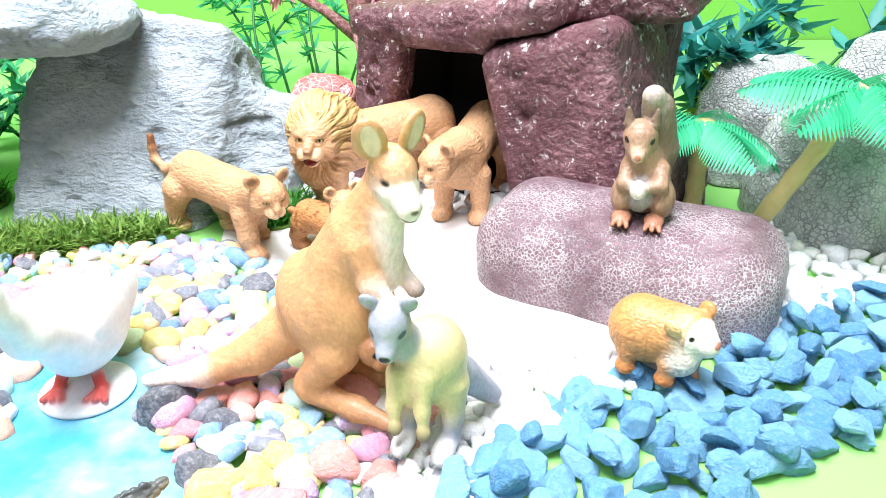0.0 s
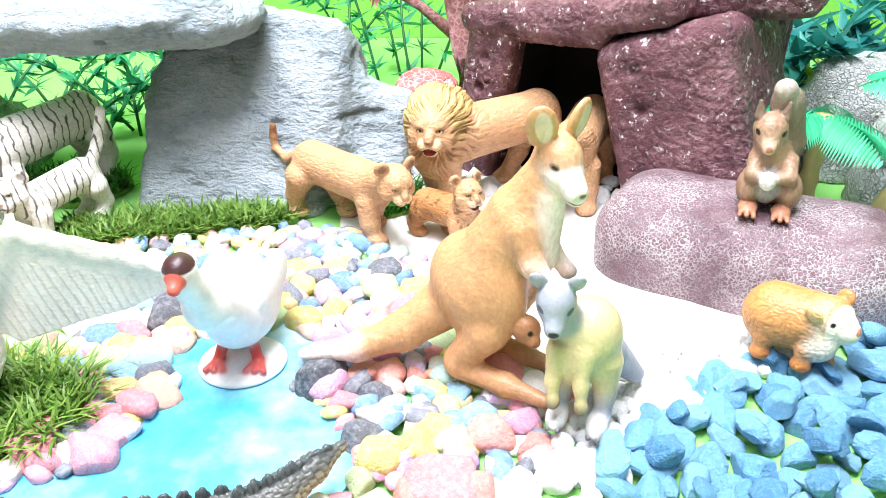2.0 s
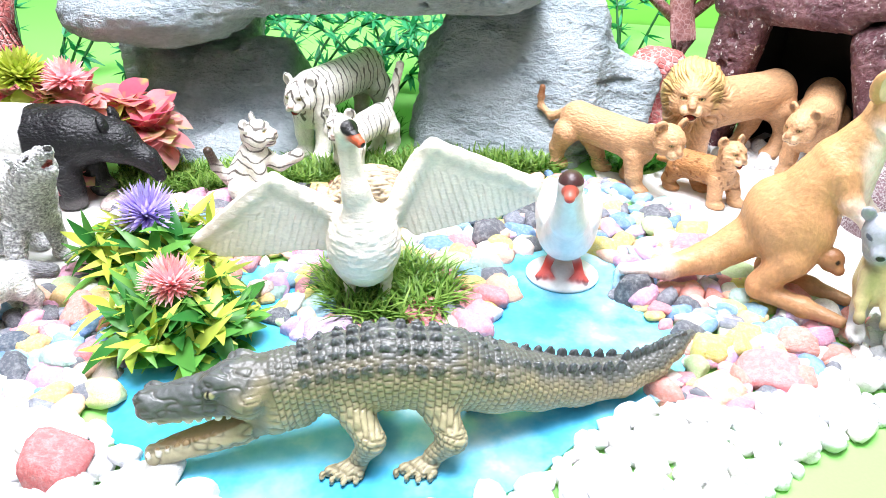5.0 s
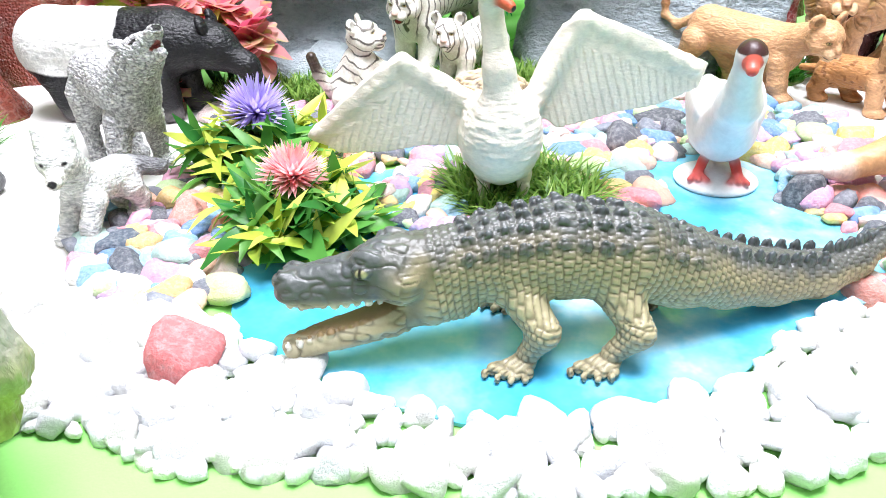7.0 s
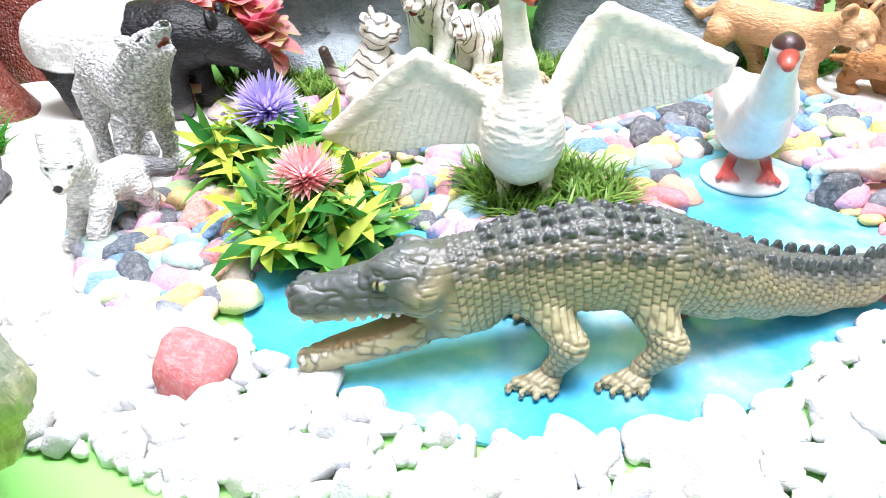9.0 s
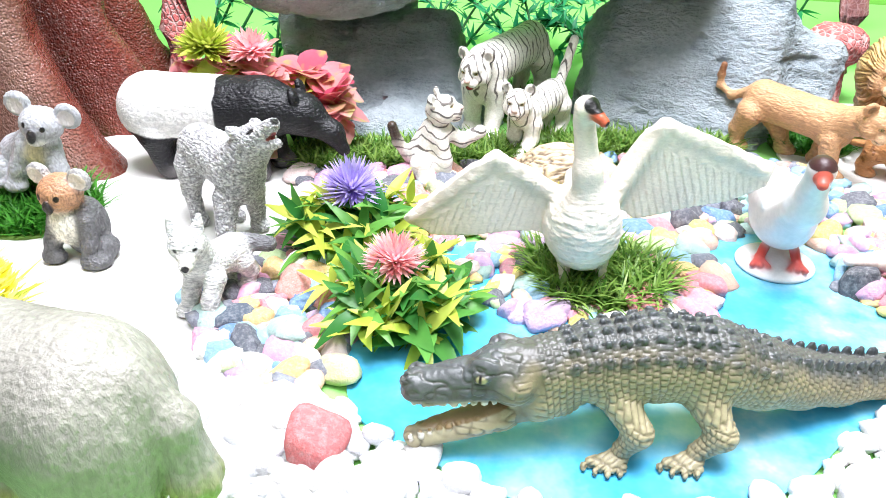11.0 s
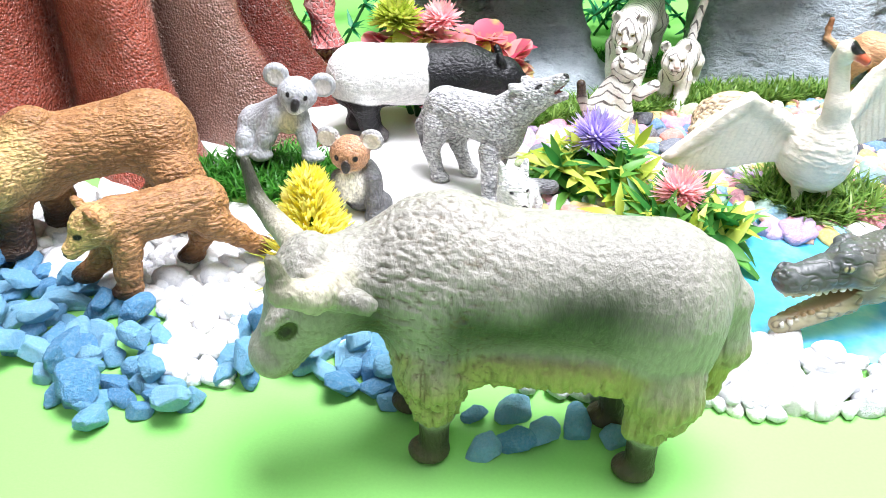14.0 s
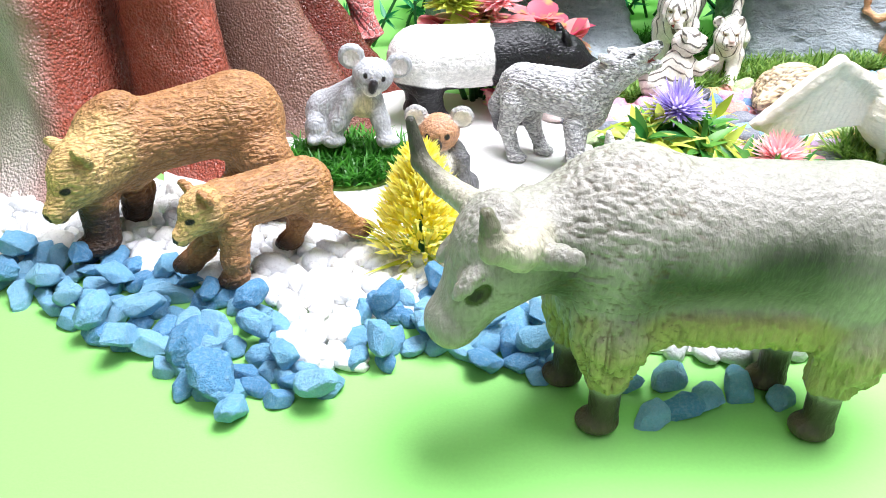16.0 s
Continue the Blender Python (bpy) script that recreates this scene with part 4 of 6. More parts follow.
# ---- plants ----
def leaf_shape(length, width, curl, fold=0.25, rows=5, tip=0.5, blunt=1.0):
    """A leaf along x that curls upward or down, with a folded midrib."""
    verts, faces = [], []
    for i in range(rows + 1):
        t = i / rows
        w = width * max(0.0, math.sin(math.pi * min(1, t ** tip * 0.97 + 0.03))) ** blunt * 0.5 + width * 0.04
        x, z = length * t, curl * length * t * t
        verts += [(x, -w, z + fold * w), (x, 0, z), (x, w, z + fold * w)]
    for i in range(rows):
        k = 3 * i
        faces += [(k, k + 3, k + 4, k + 1), (k + 1, k + 4, k + 5, k + 2)]
    return np.array(verts), faces


def leaves_mesh(name, pieces):
    """One mesh from many (leaf, pose) pieces."""
    verts, faces, base = [], [], 0
    for (v, f), m in pieces:
        m = np.array(m)
        verts.append(v @ m[:3, :3].T + m[:3, 3])
        faces += [tuple(i + base for i in q) for q in f]
        base += len(v)
    return mesh_of(name, np.concatenate(verts), faces)


def rosette(rnd, count, length, width, low, high, z=0.0, curl=-0.25, grow_z=0.0, tip=0.5, blunt=1.0):
    out = []
    for i in range(count):
        k = rnd.uniform(0.75, 1.2)
        shape = leaf_shape(length * k, width * k, curl * rnd.uniform(0.5, 1.5), tip=tip, blunt=blunt, rows=7)
        out.append((shape, pose(0, 0, z + rnd.uniform(0, grow_z), rnd.uniform(-25, 25), -rnd.uniform(low, high), 360 * i / count + rnd.uniform(-18, 18))))
    return out


def pompon(rnd, count, radius, width, lower=-0.3):
    out = []
    for i in range(count):
        z = 1 - (1 - lower) * (i + 0.5) / count
        a = i * 2.39996
        shape = leaf_shape(radius * rnd.uniform(0.85, 1.12), width, 0.12, 0.3, 3, 0.8)
        out.append((shape, pose(0, 0, 0, rnd.uniform(-40, 40), -math.degrees(math.asin(max(-1, min(1, z)))), math.degrees(a))))
    return out


def stem_mesh(name, points, r0, r1, sides=7):
    verts, faces = [], []
    n = len(points)
    for i, p in enumerate(points):
        a, b = Vector(points[max(0, i - 1)]), Vector(points[min(n - 1, i + 1)])
        q = (b - a).to_track_quat("Z", "Y")
        r = r0 + (r1 - r0) * i / (n - 1)
        for k in range(sides):
            t = 6.28319 * k / sides
            verts.append(tuple(Vector(p) + q @ Vector((r * math.cos(t), r * math.sin(t), 0))))
    for i in range(n - 1):
        for k in range(sides):
            j = (k + 1) % sides
            faces.append((i * sides + k, i * sides + j, (i + 1) * sides + j, (i + 1) * sides + k))
    faces += [tuple(range(sides))[::-1], tuple((n - 1) * sides + k for k in range(sides))]
    return mesh_of(name, verts, faces)


def bush(rnd, count, spread, low, high, length, width, lean=0.0):
    """Whorls of broad drooping leaves on the ends of short twigs."""
    out = []
    for i in range(count):
        a, r = 6.283 * (i + rnd.random() * 0.6) / count, spread * rnd.uniform(0.25, 1.0)
        x, y, z = r * math.cos(a), r * math.sin(a), rnd.uniform(low, high) - 0.3 * r
        tilt = pose(x, y, z, 0, rnd.uniform(10, 45) * r / spread, math.degrees(a))
        for k in range(8):
            g = rnd.uniform(0.7, 1.2)
            shape = leaf_shape(length * g, width * g, rnd.uniform(-0.7, 0.1), 0.3, 5, 0.75)
            out.append((shape, tilt @ pose(0, 0, 0, rnd.uniform(-20, 20), -rnd.uniform(-5, 65), 45 * k + rnd.uniform(-20, 20))))
    return out


def flower_plant(x, y, head_z, head, head_r, seed, label, leaf_len=0.0165, yellow=True):
    rnd = random.Random(seed)
    plant = empty("flowering_plant", pose(x, y, 0), label, "plant")
    part("stem", stem_mesh("stem", [(0, 0, 0), (0.001, 0, head_z * 0.5), (0, 0, head_z)], 0.0016, 0.001), STEM, plant)
    part("foliage", leaves_mesh("foliage", bush(rnd, 28, 0.023, 0.006, head_z * 0.95, leaf_len, 0.0042)), LEAF, plant, "glossy green leaves")
    part("foliage", leaves_mesh("foliage", bush(rnd, 17, 0.026, 0.009, head_z * 0.95, leaf_len, 0.004)), LEAF_YELLOW, plant, "yellow-green leaves")
    part("flower_head", leaves_mesh("flower_head", pompon(rnd, 230, head_r, 0.0019)), head, plant, "spiky pompon flower", pose(0, 0, head_z))
    return plant


flower_plant(-0.286, 0.181, 0.027, PURPLE, 0.0142, 31, "purple spiky pompon flower above green and yellow leaves")
flower_plant(-0.254, 0.139, 0.023, PINK, 0.012, 32, "coral pink pompon flower with drooping green leaves")
rnd = random.Random(33)
extra = empty("leafy_sprig", pose(-0.245, 0.128, 0), "drooping green leaves hanging over the pond", "plant")
part("foliage", leaves_mesh("foliage", bush(rnd, 6, 0.012, 0.006, 0.015, 0.019, 0.008)), LEAF, extra)


def yellow_conifer(x, y):
    rnd = random.Random(34)
    plant = empty("yellow_conifer", pose(x, y, 0), "small yellow bristly plastic conifer with grassy base", "plant")
    part("stem", stem_mesh("stem", [(0, 0, 0), (0, 0, 0.02), (0, 0, 0.042)], 0.0014, 0.0006), STEM, plant)
    pieces = []
    for i in range(1700):
        t, a = rnd.random() ** 0.75, rnd.uniform(0, 6.283)
        r = 0.0165 * (1.0 - t) ** 0.8 * rnd.uniform(0.55, 1)
        pieces.append((leaf_shape(0.0078 * rnd.uniform(0.8, 1.2), 0.0018, 0.1, 0.3, 2, 0.8), pose(r * math.cos(a), r * math.sin(a), 0.007 + 0.036 * t, rnd.uniform(-60, 60), -rnd.uniform(10, 55) - 25 * t, math.degrees(a) + rnd.uniform(-30, 30))))
    part("needles", leaves_mesh("needles", pieces), YELLOW, plant, "bright yellow needles")
    part("foliage", leaves_mesh("foliage", rosette(rnd, 40, 0.028, 0.0022, 4, 40, 0.001, -0.15, 0.004)), LEAF_YELLOW, plant, "yellow-green grass blades")


yellow_conifer(-0.396, 0.091)


def coleus(x, y, seed, scale=1.0, lift=0.0):
    """Three leafy heads on short stems."""
    rnd = random.Random(seed)
    plant = empty("coleus_plant", pose(x, y, 0), "red coleus leaves with yellow-green leaves between", "plant")
    for dx, dy, z, count, mat, words in ((0.0, 0.0, 0.036, 42, LEAF_RED, "layered crimson leaves with pale rims"), (0.017, -0.006, 0.028, 36, LEAF_RED, "layered crimson leaves with pale rims"),
                                         (-0.017, -0.004, 0.03, 36, LEAF_RED, "layered crimson leaves with pale rims"), (-0.004, -0.012, 0.026, 22, LEAF_YELLOW, "yellow-green leaves"), (0.008, 0.012, 0.03, 22, LEAF_RED, "crimson leaves")):
        z += lift
        part("stem", stem_mesh("stem", [(dx * 0.3, dy * 0.3, 0), (dx * 0.7, dy * 0.7, z * 0.5), (dx, dy, z)], 0.0018, 0.0011), STEM, plant)
        part("foliage", leaves_mesh("foliage", rosette(rnd, count, 0.0135 * scale, 0.0145, -15, 70, -0.006, -0.45, 0.012, 1.2, 0.55)), mat, plant, words, pose(dx, dy, z))
    return plant


red_plant = coleus(-0.378, 0.262, 35, 1.0, 0.01)
part("flower_head", leaves_mesh("flower_head", pompon(random.Random(36), 150, 0.015, 0.0046)), LEAF_YELLOW, red_plant, "yellow pompon flower", pose(-0.012, -0.006, 0.056))
part("flower_head", leaves_mesh("flower_head", pompon(random.Random(37), 110, 0.012, 0.0034)), PINK, red_plant, "pink pompon flower", pose(0.012, -0.004, 0.056))
coleus(-0.345, 0.272, 38, 1.05)
rnd = random.Random(39)
small = empty("yellow_flower", pose(-0.208, 0.237, 0), "small yellow flower among the pebbles", "plant")
part("stem", stem_mesh("stem", [(0, 0, 0), (0, 0, 0.004), (0, 0, 0.008)], 0.001, 0.0008), STEM, small)
part("flower_head", leaves_mesh("flower_head", pompon(rnd, 110, 0.0075, 0.0018)), YELLOW, small, "yellow petals", pose(0, 0, 0.009))


def sprig(x, y, turn, length, seed, material, height=0.03, label="creeping plastic sprig with narrow teal leaves", leaf=0.0125, width=0.003):
    """An arching stem with whorls of narrow leaves."""
    rnd = random.Random(seed)
    plant = empty("leafy_sprig", pose(x, y, 0, 0, 0, turn), label, "plant", "leafy sprigs")
    pts = [(length * t, 0.012 * math.sin(3 * t + seed), height * math.sin(math.pi * (0.12 + 0.62 * t)) - height * 0.36 * (1 - t)) for t in [i / 9 for i in range(10)]]
    part("stem", stem_mesh("stem", pts, 0.0011, 0.0006), STEM, plant)
    pieces = []
    for i, p in enumerate(pts[1:]):
        for side in range(8):
            k = rnd.uniform(0.7, 1.25)
            pieces.append((leaf_shape(leaf * k, width * k, rnd.uniform(-0.3, 0.2)), Matrix.Translation(p) @ pose(0, 0, 0, rnd.uniform(-50, 50), -rnd.uniform(-35, 60), rnd.uniform(-120, 120))))
    part("foliage", leaves_mesh("foliage", pieces), material, plant)
    return plant


seed = 50
thicket = random.Random(51)
for x0, x1, y0, y1, low, high, count in ((-0.34, -0.19, 0.42, 0.47, 0.035, 0.06, 12), (-0.14, -0.06, 0.5, 0.6, 0.05, 0.09, 8), (-0.52, -0.38, 0.36, 0.45, 0.05, 0.085, 10)):
    for _ in range(count):
        seed += 1
        sprig(thicket.uniform(x0, x1), thicket.uniform(y0, y1), thicket.choice((10, 30, 150, 170, 60, 120)) + thicket.uniform(-20, 20), thicket.uniform(0.05, 0.085), seed, LEAF_TEAL, thicket.uniform(low, high))
for x, y, turn, length, height in ((0.15, 0.43, 20, 0.07, 0.09), (0.17, 0.45, 150, 0.07, 0.1), (0.21, 0.44, 10, 0.1, 0.09), (0.25, 0.42, 30, 0.09, 0.08), (0.16, 0.41, 60, 0.05, 0.07), (0.14, 0.425, 60, 0.04, 0.075), (0.15, 0.42, 120, 0.04, 0.08), (0.165, 0.42, 30, 0.04, 0.07), (0.18, 0.42, 200, 0.04, 0.075)):
    seed += 1
    sprig(x, y, turn, length, seed, LEAF_SPRIG, height, "upright sprig with thick blue-green leaves", 0.02, 0.0062)
for x, y, turn in ((0.145, 0.40, 80), (0.155, 0.385, 20)):
    seed += 1
    sprig(x, y, turn, 0.03, seed, LEAF_YELLOW, 0.055, "yellow-green leafy sprig by the cave", 0.011, 0.004)


def palm(x, y, top, lean, seed, reach, label):
    """A jointed stem with a crown of toothed fronds."""
    rnd = random.Random(seed)
    plant = empty("toy_palm", pose(x, y, 0), label, "palm", "toy palms")
    pts, n = [], 24
    for i in range(n + 1):
        t = i / n
        pts.append((lean[0] * t, lean[1] * t, top * t))
    verts_mesh = stem_mesh("stem", pts, 0.0042, 0.0036, 10)
    for v in verts_mesh.vertices:
        i = v.index // 10
        cx, cy, cz = pts[min(i, n)]
        k = 1.14 if i % 4 == 0 else 1.0 - 0.05 * (i % 4 == 2)
        v.co.x, v.co.y = cx + (v.co.x - cx) * k, cy + (v.co.y - cy) * k
    part("stem", verts_mesh, PALM_TRUNK, plant, "pale jointed stem")
    for i in range(8):
        pieces = []
        length, steps = reach * rnd.uniform(0.85, 1.1), 22
        turn, rise, droop = 45 * i + rnd.uniform(-12, 12), rnd.uniform(0.15, 0.5), rnd.uniform(0.4, 0.8)
        base = pose(lean[0], lean[1], top, 0, 0, turn)
        for j in range(steps):
            t = (j + 1) / steps
            p = (length * t, 0, length * (rise * t - droop * t * t))
            w = length * 0.44 * math.sin(math.pi * (0.12 + 0.82 * t)) + 0.001
            for s in (-1, 1):
                pieces.append((leaf_shape(w, length * 0.05, -0.25, 0.2, 2, 0.7), base @ Matrix.Translation(p) @ pose(0, 0, 0, 0, 22, s * 58)))
        part("frond", leaves_mesh("frond", pieces), LEAF_PALM, plant)


palm(0.117, 0.318, 0.060, (-0.002, -0.004), 71, 0.037, "small palm with pale jointed stem and mint green fronds")
palm(0.134, 0.306, 0.078, (0.039, -0.004), 72, 0.046, "leaning palm with pale jointed stem and mint green fronds")


def blossom_tree(x, y):
    rnd = random.Random(73)
    tree = empty("blossom_tree", pose(x, y, 0), "small bare red-brown tree with pink blossom", "tree")
    part("trunk", stem_mesh("trunk", [(0, 0, 0), (0.004, 0, 0.04), (-0.004, 0, 0.08), (-0.012, 0, 0.12)], 0.011, 0.006, 10), RED_BARK, tree)
    for i, (dx, dz, r) in enumerate(((0.034, 0.078, 0.024), (-0.052, 0.086, 0.018), (0.05, 0.088, 0.026), (0.012, 0.09, 0.022), (0.02, 0.104, 0.026))):
        limb = part("limb", stem_mesh("limb", [(0, 0, 0.05), (dx * 0.5, 0.004, (dz + 0.055) / 2), (dx, 0, dz)], 0.0045, 0.002, 8), RED_BARK, tree)
        part("blossom", leaves_mesh("blossom", [(leaf_shape(r * rnd.uniform(0.5, 1), 0.006, 0.1), pose(dx, 0, dz, rnd.uniform(-90, 90), rnd.uniform(-80, 80), rnd.uniform(0, 360))) for _ in range(70)]), BLOSSOM, limb)


blossom_tree(-0.045, 0.496)
stump = empty("toy_stump", pose(-0.449, 0.326, 0), "thick salmon red toy stump behind the coleus", "tree stump")
part("trunk", stem_mesh("trunk", [(0, 0, 0), (0.001, 0, 0.02), (-0.002, 0, 0.045), (0.001, 0, 0.08)], 0.013, 0.009, 14), RED_ROCK, stump)
part("foliage", leaves_mesh("foliage", rosette(random.Random(40), 22, 0.0135, 0.0145, -10, 70, -0.004, -0.4, 0.008, 1.2, 0.55)), LEAF_RED, red_plant, "crimson lower leaves", pose(0.016, -0.026, 0.012))


# ---- toy animals ----
BLACK, DARK, WHITE = srgb(24, 22, 22), srgb(60, 46, 36), srgb(238, 234, 226)
TAN, TAN_PALE, TAN_DARK = srgb(200, 156, 116), srgb(228, 194, 156), srgb(140, 94, 62)


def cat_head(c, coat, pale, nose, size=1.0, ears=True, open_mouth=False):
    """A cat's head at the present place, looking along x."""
    c.ball(coat, 0, 0, 0, 8.8, 8, 7.8).ball(coat, 2.4, 0, 3.4, 5.6, 5.6, 4.2)
    for s in (-1, 1):
        c.ball(coat, 2.5, 5 * s, -2.6, 4.6, 3.6, 4, melt=2).ball(pale, 8.2, 1.8 * s, -3, 3.4, 2.7, 2.6, melt=1.2).ball(coat, 5.4, 3.1 * s, 3.6, 2.4, 2.1, 1.3, melt=1.2)
    c.ball(pale, 6.4, 0, -6, 3.6, 2.8, 2.1, melt=1).bone(coat, 4, 0, 3.4, 2.5, 10.2, 0, -0.2, 1.8, 1.2).ball(nose, 11.2, 0, -0.7, 1.3, 1.6, 1.0, melt=0.5)
    if ears:
        for s in (-1, 1):
            c.ball(coat, -2, 7.0 * s, 7.4, 1.9, 3.5, 3.9, (15 * s, 0, 20 * s), 0.8)
            c.cut(0.2, 7.4 * s, 7.8, 1.5, 2.3, 2.7, (15 * s, 0, 20 * s)).mark(tuple(v * 0.55 for v in coat), -0.6, 7.4 * s, 7.8, 1.2, 1.9, 2.2, (15 * s, 0, 20 * s))
    for s in (-1, 1):
        c.cut(8.3, 3.7 * s, 1.9, 1.5, 1.35, 0.8, (0, 0, 24 * s)).mark(tuple(v * 0.25 for v in coat), 7.0, 3.8 * s, 1.9, 3, 1.5, 0.85).mark(srgb(206, 186, 120), 7.2, 3.7 * s, 1.8, 3, 1.0, 0.62).mark(BLACK, 7.4, 3.6 * s, 1.9, 3, 0.5, 0.6)
        c.mark(DARK, 9.6, 3.0 * s, -4.9, 2.4, 1.7, 0.35, (20 * s, 0, 0))
    if open_mouth:
        c.cut(11, 0, -5.2, 3.4, 2.6, 1.4).mark(DARK, 9.5, 0, -5.2, 3.0, 3.0, 1.7).mark(srgb(190, 80, 76), 9, 0, -5.8, 2, 1.8, 0.8)
    else:
        c.mark(DARK, 11, 0, -4.2, 2.2, 2.6, 0.5)
    return c


def toy(name, clay, material, x, y, z, turn, label, scale=1.0, fur=None, **how):
    """A figurine; fur: how its locks run, how fine and deep they are, and the shade painted into their grooves."""
    how.setdefault("fine", True)
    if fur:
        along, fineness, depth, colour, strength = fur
        how["carve"], shade_grooves = pelt(along, fineness, depth, len(label))
        how["paint"] = shade_grooves(colour, strength, how.get("paint"))
    return grow(name, clay, material, pose(x, y, z, 0, 0, turn) @ Matrix.Scale(scale, 4), label, "figurine", **how)


# lion family
c = Clay(2.6)
c.bone(TAN, 4, 0, 36, 14, 60, -4, 38, 12.5).ball(TAN, 0, 0, 33, 13, 12, 16).ball(TAN, 62, -4, 36, 13, 12, 15)
c.leg(TAN, (2, -8, 26), (2, -9, 14), (0, -9, 0), 7, 5, 4.5).leg(TAN, (2, 9, 26), (4, 9, 14), (6, 9, 0), 7, 5, 4.5)
c.leg(TAN, (62, -11, 30), (68, -12, 16), (62, -12, 0), 9, 5, 4.4, ahead=(-2, 0)).leg(TAN, (62, 5, 30), (58, 5, 16), (50, 5, 0), 9, 5, 4.4, ahead=(-2, 0))
c.bone(TAN_DARK, 73, -4, 42, 2.4, 80, -5, 20, 1.8)
MANE = srgb(212, 176, 116)
c.ball(MANE, 3, 3, 44, 15, 15.5, 18).ball(MANE, 0, 0, 30, 11, 12, 13).ball(MANE, 0, 0, 46, 14, 15, 17).ball(MANE, 12, 4, 46, 12, 11, 13)
c.at(-6, -6, 44.5, 228, -2, size=1.26)
cat_head(c, TAN, TAN_PALE, TAN_DARK, ears=False, open_mouth=True)
c.at()


def mane_at(p):
    whole = np.clip(1.6 - (((p - np.array((3, 2, 42))) / np.array((20, 19, 23))) ** 2).sum(1), 0, 1)
    face = np.clip(1.5 - (((p - np.array((-10, -10, 45))) / np.array((9, 9, 9.5))) ** 2).sum(1), 0, 1)
    return whole * (1 - face)


def mane_strands(p):
    """Wavy locks combed out from the face: nought in the grooves."""
    q = p - np.array((-7, -7, 45))
    ahead = -0.669 * q[:, 0] - 0.743 * q[:, 1]
    side = 0.743 * q[:, 0] - 0.669 * q[:, 1]
    turn, out = np.arctan2(q[:, 2], side), np.hypot(q[:, 2], side) - 0.6 * ahead
    wave = turn * 11 + 0.6 * np.sin(out * 0.32 + 3 * turn)
    flat = np.stack([wave, out * 0.07, ahead * 0.05], 1)
    return np.clip((np.abs(value_noise(flat, 1.0, 2)) + 0.5 * np.abs(value_noise(flat, 2.2, 5))) * 1.5, 0, 1)


FUR_LION = pelt((0.3, 1, 1.1), 1.2, 0.12, 4)


def locks(p):
    m = mane_at(p)
    return 1.9 * m * (0.45 - mane_strands(p)) + (1 - m) * FUR_LION[0](p)


def mane_paint(p, col):
    m = mane_at(p)
    w = (np.clip(0.62 - mane_strands(p), 0, 1) * 1.5 * m)[:, None]
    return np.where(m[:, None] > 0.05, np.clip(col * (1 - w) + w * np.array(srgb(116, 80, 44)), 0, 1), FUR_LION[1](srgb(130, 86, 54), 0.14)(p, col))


toy("toy_lion", c, FUR, -0.053, 0.343, 0.001, 38, "tan plastic lion figurine with a shaggy golden mane", h=0.85, carve=locks, paint=mane_paint, floor=0)

c = Clay(2.2)
c.bone(TAN, 0, 0, 32, 11, 36, 0, 36, 11).ball(TAN, 38, 0, 34, 11, 10, 14).ball(TAN, -2, 0, 30, 9, 10, 14).bone(TAN, -2, 0, 38, 9.5, -16, 4, 38, 8)
c.leg(TAN, (0, -8, 24), (0, -9, 12), (-1, -9, 0), 6, 4.4, 4, ahead=(-2, 0)).leg(TAN, (0, 8, 24), (-2, 9, 12), (-3, 9, 0), 6, 4.4, 4, ahead=(-2, 0))
c.leg(TAN, (40, -8, 26), (44, -9, 14), (40, -9, 0), 8, 4.6, 4, ahead=(-2, 0)).leg(TAN, (38, 8, 26), (42, 9, 14), (36, 9, 0), 8, 4.6, 4, ahead=(-2, 0))
c.at(-20, 5, 36, 149, -18)
cat_head(c, TAN, TAN_PALE, TAN_DARK)
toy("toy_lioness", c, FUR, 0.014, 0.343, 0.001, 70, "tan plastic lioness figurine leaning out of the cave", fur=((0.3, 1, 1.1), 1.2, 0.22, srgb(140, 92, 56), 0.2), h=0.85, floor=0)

c = Clay(2.0)
c.bone(TAN, 8, 7, 28, 10, 45, 6, 26, 10).ball(TAN, 46, 6, 24, 10, 9, 11).ball(TAN, 6, 7, 27, 9, 9, 11).bone(TAN, 48, 5, 28, 8, 60, 2, 33, 7)
c.leg(TAN, (48, 0, 20), (50, -1, 10), (52, -1, 0), 5.6, 4.3, 3.8).leg(TAN, (44, 13, 20), (40, 14, 10), (38, 14, 0), 5.6, 4.2, 3.8)
c.leg(TAN, (5, 0, 22), (0, 0, 12), (0, 0, 0), 7.5, 4.4, 3.8).leg(TAN, (8, 14, 22), (16, 14, 12), (20, 14, 0), 7.5, 4.4, 3.8)
c.bone(TAN, 0, 7, 31, 2.8, -10, 6, 26, 2.2).bone(TAN, -10, 6, 26, 2.0, -18, 6, 30, 1.7).bone(TAN, -18, 6, 30, 1.7, -18.5, 6, 35, 1.7).bone(TAN_DARK, -18.5, 6, 36, 1.9, -18, 6, 41, 1.6)
c.at(66, -1, 35, -22, -22, size=0.95)
cat_head(c, TAN, TAN_PALE, TAN_DARK)
toy("toy_lion_cub", c, FUR, -0.122, 0.332, 0.001, -34, "tan plastic lion cub figurine walking with curled tail", fur=((0.3, 1, 1.1), 1.2, 0.22, srgb(140, 92, 56), 0.2), h=0.8, floor=0)


def spots(p, col):
    w = np.clip((value_noise(p, 0.55, 8) - 0.45) * 5, 0, 0.7)[:, None] * (p[:, 2] > 8)[:, None]
    return col * (1 - w) + w * np.array(srgb(110, 66, 34))


